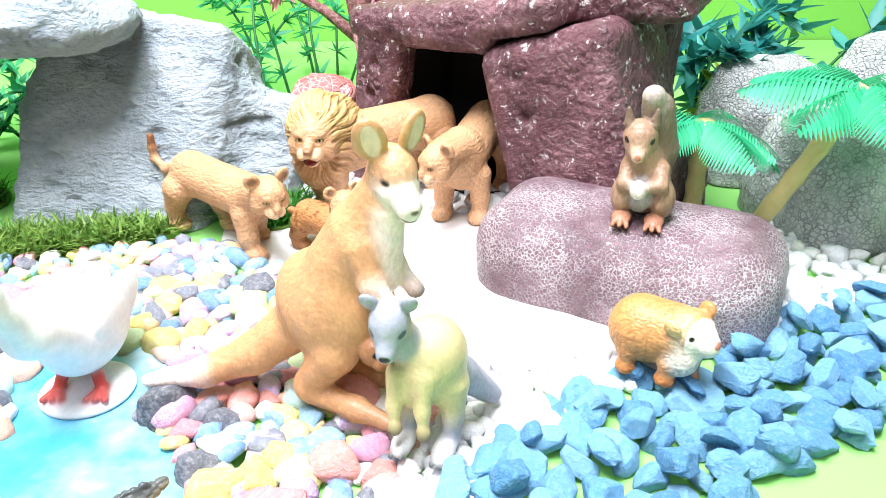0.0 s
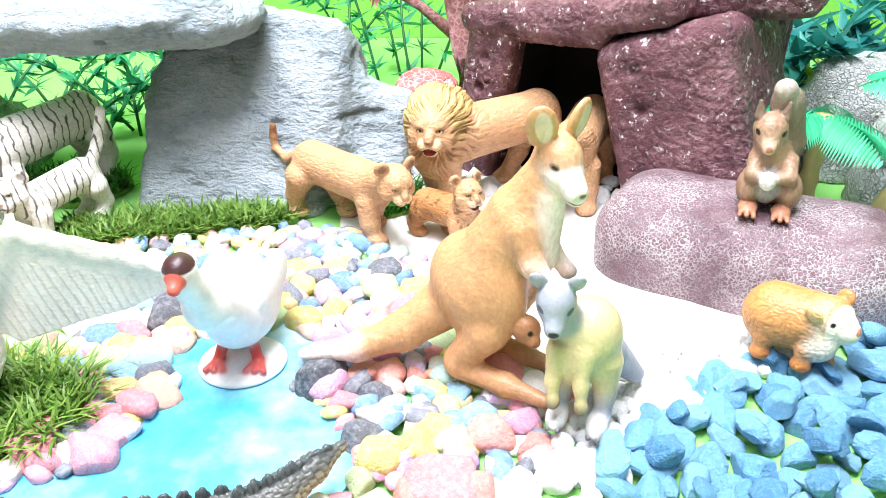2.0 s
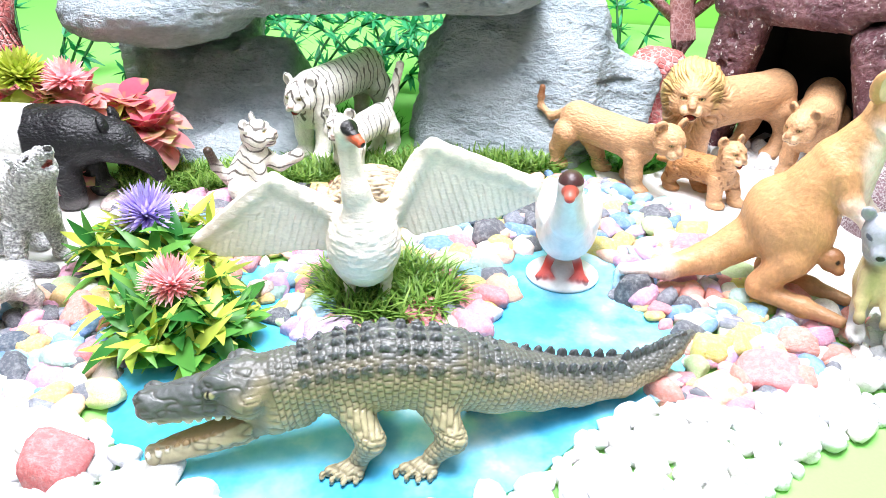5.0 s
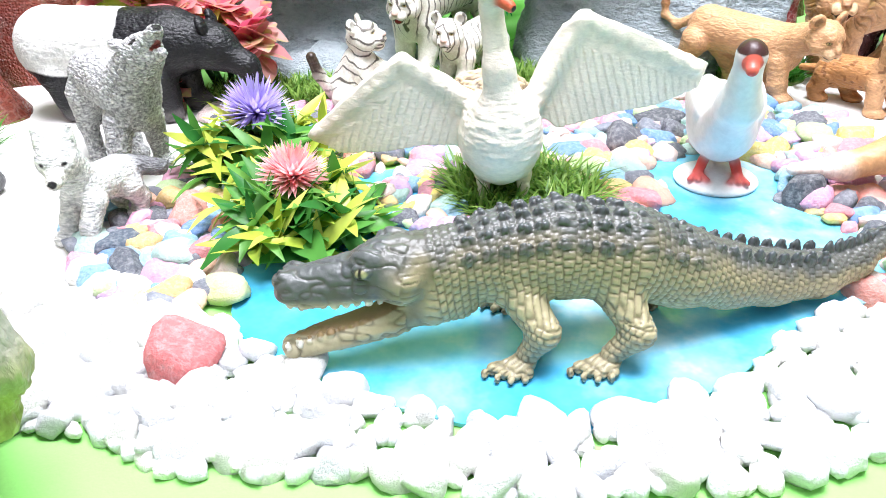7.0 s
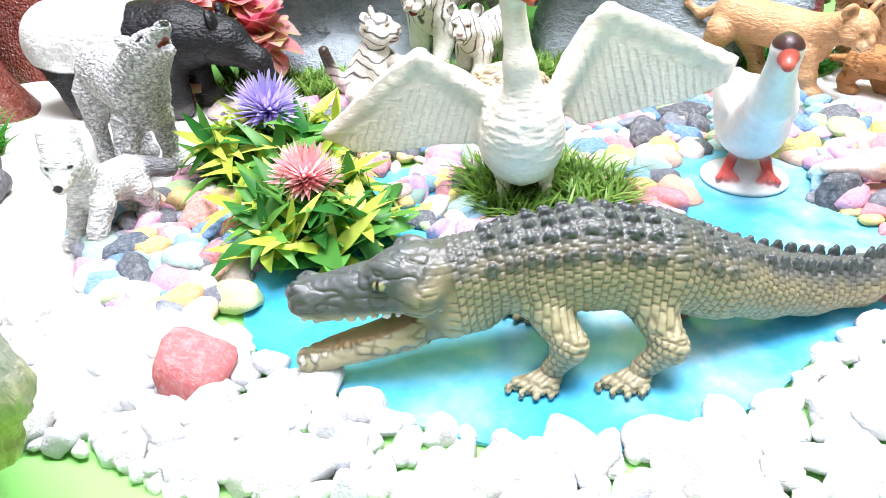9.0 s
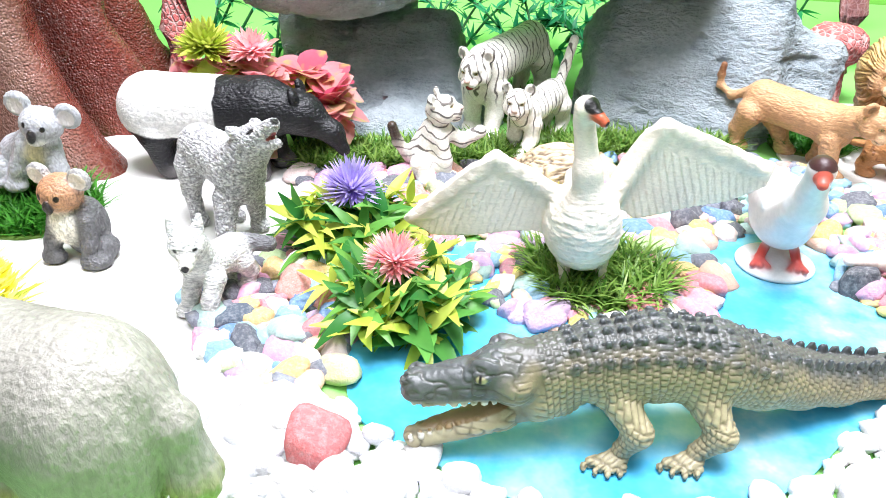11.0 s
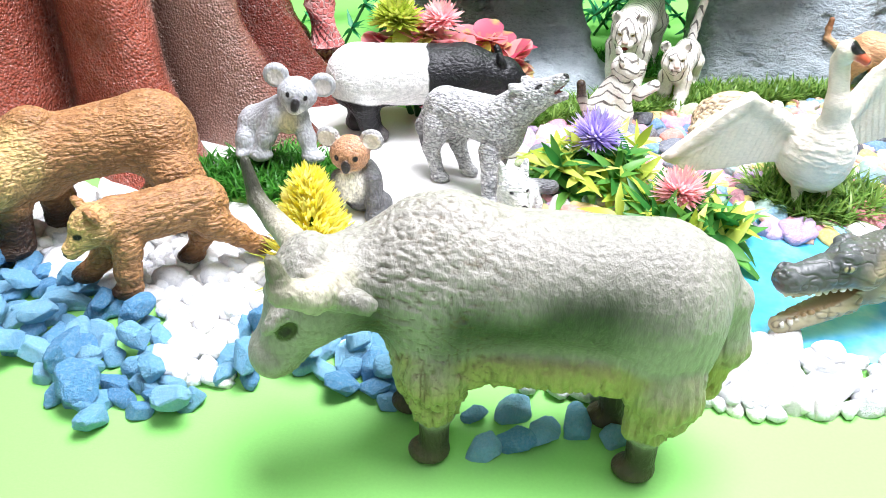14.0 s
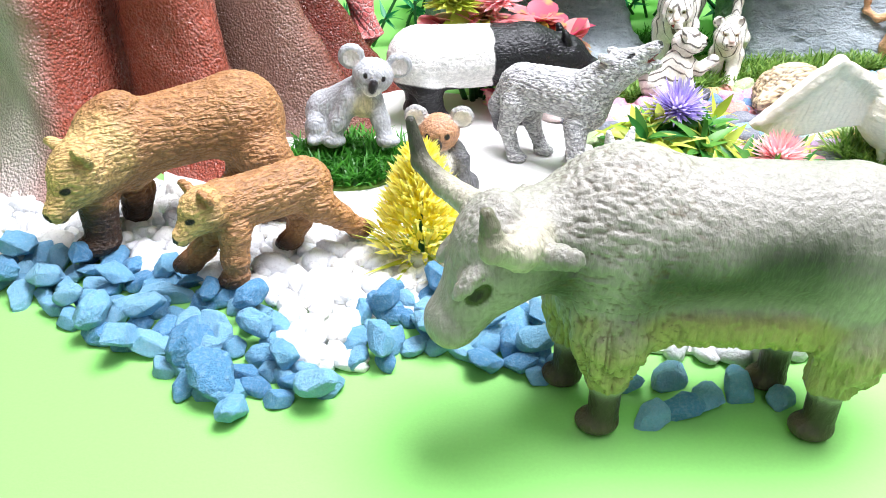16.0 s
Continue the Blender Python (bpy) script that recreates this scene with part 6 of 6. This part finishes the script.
cat_head(c, ICE, WHITE, srgb(186, 120, 106))
toy("toy_tiger_cub", c, SMOOTH, -0.274, 0.25, 0.002, 31, "white striped tiger cub figurine sitting with one paw raised", fur=((0.5, 1, 1), 1.2, 0.15, srgb(176, 160, 136), 0.2), h=0.75, paint=stripes(1.5, axis=2, low=6), floor=0)

# tapir, wolves, koalas
COAL = srgb(20, 20, 24)


def saddle(p, col):
    edge = 40 + 1.2 * value_noise(p, 0.2)
    w = np.clip((edge - p[:, 0]) * 2, 0, 1) * np.clip((p[:, 2] - 19 - 4 * np.cos(p[:, 0] * 0.07)) * 1.2, 0, 1)
    return col * (1 - w[:, None]) + w[:, None] * np.array(srgb(236, 234, 232))


c = Clay(3.6)
c.bone(COAL, 6, 8, 32, 16, 58, 8, 33, 14.5).ball(COAL, 4, 8, 31, 15, 14, 16).bone(COAL, 58, 8, 34, 13, 78, 6, 32, 9.5).bone(COAL, 78, 6, 31, 9, 92, 4, 24, 5).bone(COAL, 92, 4, 24, 4.6, 97, 3, 16, 3)
for x, y, f in ((8, -1, 12), (2, 16, 2), (54, -1, 54), (58, 16, 62)):
    c.leg(COAL, (x, y, 20), (x + 2, y, 10), (f, y, 0), 8, 5, 4.6, 1.1, srgb(96, 92, 92))
for y in (0, 13):
    c.ball(COAL, 76, y, 42, 2, 3, 4.4, (0, -20, 0), 1).mark(srgb(150, 150, 150), 85, y * 0.7 + 1, 32, 1.2)
toy("toy_tapir", c, FUR, -0.410, 0.219, 0.0018, 9, "black tapir figurine with a white saddle and drooping snout", scale=1.03, fur=((0.6, 1, 0.8), 1.1, 0.3, srgb(60, 58, 60), 0.14), h=0.95, paint=saddle, floor=0)

WOLF, WOLF_DARK = srgb(192, 192, 194), srgb(112, 112, 116)


c = Clay(2.0)
c.bone(WOLF, -3, 3, 35, 9.5, 28, 3, 35, 11).ball(WOLF, 30, 3, 33, 9.5, 9, 13).bone(WOLF, 32, 3, 40, 9.5, 42, 4, 50, 7.5)
c.leg(WOLF, (-3, -2, 28), (-7, -3, 15), (-2, -4, 0), 7.5, 3.8, 3).leg(WOLF, (-2, 9, 28), (-1, 10, 15), (5, 10, 0), 7.5, 3.8, 3)
c.leg(WOLF, (28, -4, 24), (31, -8, 12), (32, -10, 0), 5.5, 3.6, 3).leg(WOLF, (26, 9, 24), (22, 12, 12), (20, 13, 0), 5.5, 3.6, 3)
c.bone(WOLF, -10, 3, 36, 4, -16, 3, 22, 4).bone(WOLF_DARK, -16, 3, 22, 4, -15, 3, 12, 2.4)
c.at(45, 4, 52, 4, 36)
c.ball(WOLF, 0, 0, 0, 7.6, 6.6, 6.4).bone(WOLF, 4, 0, 0.6, 4.4, 14.5, 0, 1.0, 2.4, 2).bone(WOLF, 4, 0, -3.4, 3, 11.5, 0, -5.4, 1.7, 1.5).mark(BLACK, 16.6, 0, 1.6, 1.6).mark(srgb(150, 70, 66), 9, 0, -2.4, 6, 2, 1.3)
for s in (-1, 1):
    c.ball(WOLF, -4, 4.8 * s, 6, 1.8, 2.4, 4.6, (-15 * s, -35, 0), 1).mark(BLACK, 5, 4 * s, 2.9, 1.8, 2.4, 0.9)
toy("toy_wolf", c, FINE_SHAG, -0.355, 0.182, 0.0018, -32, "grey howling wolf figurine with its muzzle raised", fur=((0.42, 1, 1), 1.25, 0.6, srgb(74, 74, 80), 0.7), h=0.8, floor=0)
PUP = srgb(222, 222, 222)
c = Clay(1.8)
c.bone(PUP, -3, -3, 18, 6.6, 0, 10, 17, 6.6).bone(PUP, -4, -5, 21, 6.4, -4, -8, 28, 5.8).bone(WOLF_DARK, 3, 14, 19, 3.4, 12, 16, 18, 3)
c.leg(PUP, (-7, -6, 15), (-8, -9, 8), (-9, -10, 0), 4, 3, 2.8, ahead=(0, -1.5)).leg(PUP, (2, -7, 15), (1, -11, 8), (1, -13, 0), 4, 3, 2.8, ahead=(0, -1.5)).leg(PUP, (-4, 10, 13), (-5, 14, 8), (-5, 13, 0), 4.6, 3, 2.7, ahead=(0, -1.5)).leg(PUP, (4, 9, 13), (5, 12, 8), (4, 11, 0), 4.6, 3, 2.7, ahead=(0, -1.5))
c.at(-4, -11, 31, -66, -8)
c.ball(PUP, 0, 0, 0, 6.6, 6.6, 6).bone(WHITE, 4, 0, -2, 3.6, 9.5, 0, -2.6, 2.3, 1.5).mark(BLACK, 11.6, 0, -2, 1.5, 1.4, 1.2).mark(DARK, 9.5, 0, -4.6, 2.4, 2.2, 0.4)
for s in (-1, 1):
    c.bone(PUP, -2, 4 * s, 4.4, 2.4, -3, 5.2 * s, 9.6, 0.9, 1).mark(BLACK, 5.6, 3.3 * s, 1.4, 2.8, 0.8, 0.6)
toy("toy_wolf_cub", c, FINE_SHAG, -0.318, 0.128, 0.0018, 0, "small pale grey wolf cub figurine standing on white card", fur=((0.5, 1, 1), 1.3, 0.3, srgb(130, 130, 134), 0.25), h=0.7, floor=0)

KOALA = srgb(176, 178, 182)
c = Clay(2.5)
c.ball(KOALA, -17, 8, 11, 9.5, 9, 10.5).bone(KOALA, -15, 7, 13, 9, 0, 3, 24, 7).leg(KOALA, (-3, -1, 22), (-9, -3, 11), (-13, -5, 0), 5.2, 4, 3.4).leg(KOALA, (6, 2, 22), (10, -1, 11), (12, -4, 0), 4.8, 3.8, 3.4).ball(KOALA, -20, 0, 7, 5.6, 6, 7).ball(KOALA, -21, -4, 2.6, 3.4, 4.6, 2.6)
c.ball(srgb(200, 190, 150), 2, -2, 19, 5, 4.4, 6, melt=3)
c.at(7.5, -1, 32.5, -80, -4, -14, 0.86)
c.mark(srgb(44, 42, 44), 11, 0, -2, 3.2, 2.4, 3.9).ball(KOALA, 0, 0, 0, 9.5, 10.5, 9).ball(srgb(58, 56, 60), 9.6, 0, -2, 2.4, 2.3, 3.8, melt=0.8).ball(WHITE, 6, 0, -6.4, 4, 4.2, 2.6, melt=2)
for s in (-1, 1):
    c.ball(KOALA, -2, 12.4 * s, 7, 3, 6.8, 6.8, melt=1).cut(1.6, 13 * s, 7.2, 2, 4.6, 4.6).mark(srgb(220, 214, 212), 0.6, 12.6 * s, 6.6, 2.2, 4.4, 4.4).mark(BLACK, 8, 4.6 * s, 2, 3, 1.2, 1.4)
toy("toy_koala", c, VELVET, -0.430, 0.174, 0.0125, 0, "light grey koala figurine sitting on plastic grass", scale=0.99, fur=((0.8, 1, 0.5), 1.2, 0.32, srgb(112, 114, 120), 0.35), h=0.8)
CHARCOAL = srgb(94, 94, 96)
c = Clay(2.0)
c.ball(CHARCOAL, 2, 2, 13, 9.5, 9, 13).ball(srgb(232, 228, 220), -1, -5.6, 16, 6, 3.4, 8, melt=1).leg(CHARCOAL, (-6, -3, 18), (-8, -6, 9), (-9, -8, 0), 4, 3.2, 3.2).leg(CHARCOAL, (8, -3, 18), (9, -6, 9), (9, -8, 0), 4, 3.2, 3.2).ball(CHARCOAL, 11, 0, 5, 5, 6, 5).ball(CHARCOAL, 13, -6, 2.4, 4, 4.6, 2.4)
c.at(-1, -3, 30, -92, -6)
c.mark(srgb(44, 40, 40), 9, 0, -2, 2.8, 2.0, 3.1).ball(srgb(184, 138, 106), 0, 0, 0, 8, 8.6, 7.6).ball(srgb(52, 46, 46), 8, 0, -2, 1.9, 1.9, 3, melt=0.6)
for s in (-1, 1):
    c.ball(srgb(170, 168, 168), -2, 9.4 * s, 6, 2.6, 5, 4.8, melt=1).cut(1.0, 9.8 * s, 6.2, 1.8, 3.2, 3).mark(srgb(228, 220, 212), 0, 9.8 * s, 6.2, 2.2, 3.8, 3.6).mark(BLACK, 6.8, 4 * s, 1.4, 3, 1.1, 1.2)
toy("toy_koala_cub", c, FUR, -0.391, 0.144, 0.0018, 0, "charcoal koala cub figurine with brown face and white chest", fur=((1, 1, 0.5), 1.3, 0.35, srgb(46, 44, 44), 0.45), h=0.7, floor=0)

# bears
BROWN, GOLD, UMBER = srgb(168, 122, 82), srgb(200, 166, 112), srgb(58, 42, 32)
c = Clay(4.2)
c.ball(BROWN, 13, 12, 42, 17, 15.5, 21).bone(BROWN, 20, 13, 43, 15.5, 58, 16, 48, 16.5).ball(BROWN, 64, 16, 45, 18, 17, 21).bone(GOLD, 10, 8, 44, 15, 2, 0, 40, 12.5)
c.ball(BROWN, 16, 9, 60, 7, 6, 5).bone(BROWN, 4, 2, 34, 10, 2, 0, 26, 8).bone(UMBER, 1, 0, 24, 7.6, 0, -1, 6, 6.8, 3).ball(UMBER, -3, -3, 4.5, 8.5, 7, 4.5, melt=2).bone(BROWN, 10, 22, 30, 9, 14, 24, 16, 7).bone(UMBER, 14, 24, 14, 7, 12, 24, 5, 6.4)
c.leg(BROWN, (70, 6, 32), (80, 4, 16), (77, 4, 0), 12, 7.2, 6.6, 1.1, UMBER, (-3, 0)).leg(BROWN, (64, 26, 30), (62, 28, 15), (56, 28, 0), 12, 7.6, 7, 1.1, UMBER, (-3, 0))
for k in (-4, 0, 4):
    c.ball(srgb(214, 196, 160), -11, -4 + k, 2.4, 2.2, 1, 1.1, melt=0.3)
c.at(-2, -5, 39, 215, -34)
c.ball(GOLD, 0, 0, 0, 12, 11, 11).bone(GOLD, 7, 0, -2, 7.5, 17, 0, -3.5, 5, 3).mark(UMBER, 22, 0, -2, 2, 3, 2.2).mark(DARK, 19, 0, -6.4, 5, 4.6, 0.7)
for s in (-1, 1):
    c.ball(GOLD, -4, 9.6 * s, 8.4, 2.6, 4.6, 4.8, (15 * s, 0, 0), 1.5).cut(-1.4, 10 * s, 8.8, 1.8, 3, 3).mark(BLACK, 9.4, 5.6 * s, 2.8, 2.2, 3, 1.5)
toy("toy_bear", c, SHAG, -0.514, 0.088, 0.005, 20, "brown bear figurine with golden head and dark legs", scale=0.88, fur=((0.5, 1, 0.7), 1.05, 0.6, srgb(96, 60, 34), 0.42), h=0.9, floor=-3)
c = Clay(2.5)
c.bone(BROWN, 2, 4, 29, 9.5, 32, 4, 30, 10).ball(BROWN, 34, 4, 28, 9, 9, 10).bone(BROWN, 0, 3, 31, 8.5, -6, 0, 32, 8)
c.leg(BROWN, (2, -2, 22), (0, -3, 11), (0, -3, 0), 6, 4.6, 4, 1.1, UMBER, (-2, 0)).leg(BROWN, (-1, 9, 22), (-7, 10, 12), (-12, 10, 4), 6, 4.4, 4, 1.1, UMBER, (-2, 0))
c.leg(BROWN, (35, -1, 22), (44, -1, 14), (51, -1, 3), 7, 4.4, 3.8, 1.1, UMBER, (2, 0)).leg(BROWN, (31, 10, 22), (32, 11, 11), (28, 11, 0), 7, 4.4, 3.8, 1.1, UMBER, (-2, 0))
c.at(-8, -1, 33, 192, -26)
c.ball(GOLD, 0, 0, 0, 8, 7.6, 7.4).bone(GOLD, 5, 0, -1.5, 4.8, 11, 0, -2.6, 3.4, 2).mark(BLACK, 14.4, 0, -1.6, 1.4, 2, 1.5).mark(DARK, 12, 0, -4.6, 3, 3, 0.5)
for s in (-1, 1):
    c.ball(BROWN, -2, 6.4 * s, 6.4, 2, 3.4, 3.6, melt=1).cut(-0.2, 6.8 * s, 6.8, 1.4, 2.1, 2.2).mark(BLACK, 6.4, 3.8 * s, 2.2, 1.8, 2.2, 1.1)
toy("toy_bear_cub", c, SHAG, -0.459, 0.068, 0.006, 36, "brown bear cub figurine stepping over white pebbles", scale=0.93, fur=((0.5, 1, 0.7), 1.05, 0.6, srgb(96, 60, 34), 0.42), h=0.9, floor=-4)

# yak
FLEECE, STRAW = srgb(160, 157, 148), srgb(166, 164, 98)
c = Clay(6.0)
c.bone(FLEECE, 2, 14, 58, 18, 56, 14, 57.5, 17.5).ball(FLEECE, 3, 14, 63, 17, 13, 16.5).box(FLEECE, 30, 14, 45, 42, 12.5, 16, (0, 0, 0), 7, 4)
c.ball(FLEECE, 2, 14, 52, 17, 17, 24).ball(FLEECE, 59, 14, 51, 16.5, 17, 22).box(STRAW, 30, 14, 36, 38, 15, 5, (0, 0, 0), 4, 4)
c.bone(FLEECE, -6, 12, 59, 15.5, -26, 5, 57, 12)
for x, y, f in ((1, 4, 1), (-6, 23, -7), (62, 4, 59), (56, 24, 53)):
    c.ball(FLEECE, x, y, 31, 10, 8.5, 10, melt=4).bone(FLEECE, x, y, 28, 8, f, y, 19, 6.4, 3).bone(srgb(64, 58, 46), f, y, 18, 4.4, f, y - 1, 5, 4.2, 1).ball(srgb(84, 76, 60), f - 1.5, y - 1, 3, 6, 5.2, 3.4, melt=1.5)
c.bone(FLEECE, 70, 14, 66, 4.6, 77, 16, 54, 4.6, 3).bone(FLEECE, 77, 16, 54, 4.8, 79, 17, 38, 5.4, 3).bone(STRAW, 79, 17, 38, 5.2, 76, 15, 24, 2.6, 3)
c.at(-29, 1, 58, 196, -50)
c.ball(FLEECE, 0, 0, 0, 13, 11, 11.5).bone(FLEECE, 6, 0, -1, 9.4, 19, 0, -2.5, 7.4, 4).ball(FLEECE, 22, 0, -2, 6, 8, 6, melt=2).mark(srgb(110, 96, 80), 29, 0, 0, 2.4, 5, 2).mark(srgb(86, 74, 56), 27, 0, -4.4, 4, 6, 0.8)
c.ball(FLEECE, -4, 0, 8, 9, 9, 5, melt=3)
for s in (-1, 1):
    c.cut(9, 10.4 * s, 2.6, 4, 1.8, 2.2).mark(srgb(64, 74, 36), 9, 9 * s, 2.8, 4.4, 3, 2.6).mark(srgb(30, 26, 18), 9.6, 8.8 * s, 2.6, 2.2, 3, 1.3).ball(FLEECE, 8, 8.4 * s, 6.6, 5, 2.6, 2, melt=2).bone(FLEECE, -7, 10 * s, -1, 3.6, -12, 16 * s, -5, 2.6, 1.5)
    c.cut(26.5, 4.6 * s, 1.6, 1.3, 1.0, 0.9)
c.at()
HORN = srgb(180, 174, 156)
c.bone(HORN, -35, 9, 66, 3.8, -43, 17, 67.5, 3.0, 2).bone(srgb(112, 108, 94), -43, 17, 67.5, 3.0, -49, 21, 72, 2.4, 1).bone(srgb(66, 66, 56), -49, 21, 72, 2.4, -51.5, 23, 82, 1.3, 1)
c.bone(HORN, -22, -4, 65, 4.6, -25, -13, 66.5, 4.0, 2).bone(HORN, -25, -13, 66.5, 4.0, -31, -17, 70, 3.3, 1).bone(srgb(112, 110, 92), -31, -17, 70, 3.0, -32.5, -17, 78, 1.6, 1)


def yak_body(p):
    """Long hair: off the head and the hooves."""
    return (p[:, 2] > 17) * np.clip((p[:, 0] + 22) / 10, 0.5, 1) * np.clip((p[:, 0] + 44) / 8, 0, 1)


def fleece(p):
    low = np.clip((48 - p[:, 2]) / 22, 0, 1)
    front = np.clip((20 - p[:, 0]) / 22, 0, 1)
    q = p + p[:, 2:3] * np.array((0.9, 0, 0))
    hang = strands(p, (1.1, 1.1, 0.22), 0.42, 3)
    lock = strands(q, (0.5, 1.0, 0.9), 0.62, 8)
    return yak_body(p) * ((0.5 - hang) * (0.2 + 1.7 * low) + (0.5 - lock) * (0.12 + 0.55 * front) * (1 - 0.6 * low))


def yak_paint(p, col):
    w = (np.clip((40 - p[:, 2]) / 10, 0, 1) * (p[:, 2] > 17))[:, None] * 0.85
    col = col * (1 - w) + w * np.array(STRAW)
    flank_shade = np.exp(-((p[:, 2] - 53 - 0.26 * (p[:, 0] - 25) + 4 * value_noise(p, 0.08, 4)) / 11) ** 2) * np.clip((p[:, 0] + 2) / 10, 0, 1) * np.clip((64 - p[:, 0]) / 20, 0, 1)
    throat_shade = np.exp(-(((p[:, 0] + 14) / 7) ** 2 + ((p[:, 2] - 52) / 12) ** 2))
    w = (np.maximum(flank_shade, throat_shade) * 0.92)[:, None]
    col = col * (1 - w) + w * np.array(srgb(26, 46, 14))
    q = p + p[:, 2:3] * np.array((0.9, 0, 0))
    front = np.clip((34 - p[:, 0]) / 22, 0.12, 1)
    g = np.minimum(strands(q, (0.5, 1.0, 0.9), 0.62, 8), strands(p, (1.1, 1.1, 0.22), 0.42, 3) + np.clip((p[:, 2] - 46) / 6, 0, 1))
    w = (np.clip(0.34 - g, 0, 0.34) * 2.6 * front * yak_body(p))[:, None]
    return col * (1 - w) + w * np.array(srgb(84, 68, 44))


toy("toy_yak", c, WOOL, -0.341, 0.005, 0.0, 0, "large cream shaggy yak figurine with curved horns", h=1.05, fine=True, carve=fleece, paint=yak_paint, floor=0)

# squirrel, guinea pig and the rest
SQ, SQ_DARK, RUST = srgb(158, 126, 102), srgb(122, 102, 86), srgb(172, 118, 92)
c = Clay(2.0)
c.ball(SQ, 0, 4, 14, 10, 9, 13.5).bone(SQ, -1, 3, 22, 8, -3, 1, 30, 6.5).ball(srgb(170, 170, 172), -1, -4.4, 12, 5, 3, 8, melt=1.5).ball(SQ, -8, 0, 9, 5, 8, 8).ball(SQ, 8, 0, 9, 5, 8, 8)
c.bone(SQ_DARK, 3, 12, 6, 5, 4, 13, 26, 7).bone(SQ_DARK, 4, 13, 26, 7, 1, 10, 44, 6.6).bone(srgb(176, 164, 152), 1, 10, 42, 5.6, -1, 5, 50, 4.6)
for x in (-7, 6):
    c.ball(RUST, x, -7, 2.2, 4, 6, 2.4, melt=1)
    c.bone(SQ, x, 0, 22, 3.4, x * 1.1, -6, 17, 2.8).bone(SQ, x * 1.1, -6, 17, 2.8, x * 0.4 - 1, -9.4, 17, 2)
    for k in (-2, 0, 2):
        c.bone(RUST, x + k, -10, 1.8, 1.3, x + k * 1.4, -14, 1.2, 0.9, 0.6)
c.ball(WHITE, -1.5, -10, 16, 3.4, 3, 4, melt=0.5)
c.at(-4, 0, 35, -86, -18)
c.ball(SQ, 0, 0, 0, 7.6, 6.8, 6.8).bone(srgb(206, 172, 148), 4, 0, -2, 4.8, 9.5, 0, -3, 2.6, 2).mark(RUST, 11.6, 0, -2.2, 1.3)
for s in (-1, 1):
    c.bone(SQ_DARK, -2, 4.8 * s, 5, 2.4, -3.4, 5.6 * s, 10.5, 0.8, 1).mark(BLACK, 4.8, 5.2 * s, 1.4, 1.5, 3, 0.95, (0, 25, 0))
toy("toy_squirrel", c, VELVET, 0.080, 0.269, 0.0375, -19, "brown squirrel figurine holding a nut on the domed rock", scale=0.91, fur=((0.9, 1, 0.35), 1.3, 0.2, srgb(96, 70, 50), 0.22), h=0.75)
GP, GP_WHITE = srgb(194, 138, 84), srgb(232, 224, 206)
c = Clay(2.2)
c.bone(GP, 3, 8, 14, 12, 13, 7, 14.5, 11).bone(GP, 12, 6, 16, 9.5, 19, 4, 19, 8.4).bone(GP_WHITE, 19, 3, 18, 7.8, 25, 1, 17.5, 4.6, 2).ball(GP_WHITE, 18, 0, 11, 6, 6, 7)
for x, y in ((0, -1), (14, -3), (21, 3), (4, 15)):
    c.ball(srgb(196, 120, 60), x, y, 2.2, 3.4, 3, 2.4, melt=1.5).bone(GP, x, y + 1, 8, 3.4, x, y, 3, 2.4)
c.mark(GP_WHITE, 24, 0, 19, 7, 7.5, 8).ball(srgb(226, 186, 130), 14, -4, 24, 3.4, 1.6, 3.2, (20, 0, -30), 1).ball(GP, 23, 10, 25.5, 3.2, 1.6, 3.0, (-20, 0, -30), 1)
c.mark(BLACK, 20.5, -5, 21.4, 1.0, 3, 0.9).mark(srgb(206, 130, 110), 29, -0.6, 19, 1.6, 2.2, 1.4)
toy("toy_guinea_pig", c, VELVET, 0.066, 0.214, 0.007, -25, "orange-brown guinea pig figurine with a white face", scale=0.95, fur=((0.5, 1, 0.8), 1.2, 0.25, srgb(140, 84, 40), 0.3), h=0.75, floor=-2)
c = Clay(3)
c.ball(srgb(184, 164, 134), 0, 0, 6, 15, 11, 11).bone(srgb(184, 164, 134), -12, -4, 6, 4.6, -18, -6, 6, 2.4)


toy("toy_hedgehog", c, FUR, -0.209, 0.25, 0.003, 20, "small brown and cream hedgehog figurine with fine striped spines", scale=1.4, fur=((0.25, 0.9, 1), 0.9, 0.7, srgb(64, 48, 36), 1.0), h=0.8, floor=-2)
ASH = srgb(88, 80, 72)
c = Clay(4)
c.bone(ASH, 0, 0, 36, 12, 44, 0, 36, 12)
for x, y in ((0, -7), (2, 7), (42, -7), (44, 7)):
    c.leg(ASH, (x, y, 26), (x + 1, y, 12), (x, y, 0), 7, 4.4, 4, 1.3)
c.bone(ASH, 46, 0, 42, 8, 58, 0, 50, 7).ball(ASH, 62, 0, 50, 8, 6, 6)
toy("toy_rhino", c, FUR, -0.374, 0.318, 0.092, 4, "dark grey standing figurine on the bridge slab", h=1.2)
c = Clay(3)
c.ball(WHITE, 0, 0, 13, 9, 8, 13).ball(BLACK, 0, 4, 15, 8.6, 7, 12).ball(BLACK, 0, 0, 28, 6.5, 6, 6).ball(BLACK, -4, -5, 2, 3, 5, 2).ball(BLACK, 4, -5, 2, 3, 5, 2)
toy("toy_penguin", c, SMOOTH, 0.006, 0.385, 0.1225, 0, "small black and white figurine on the cave roof", h=0.8)
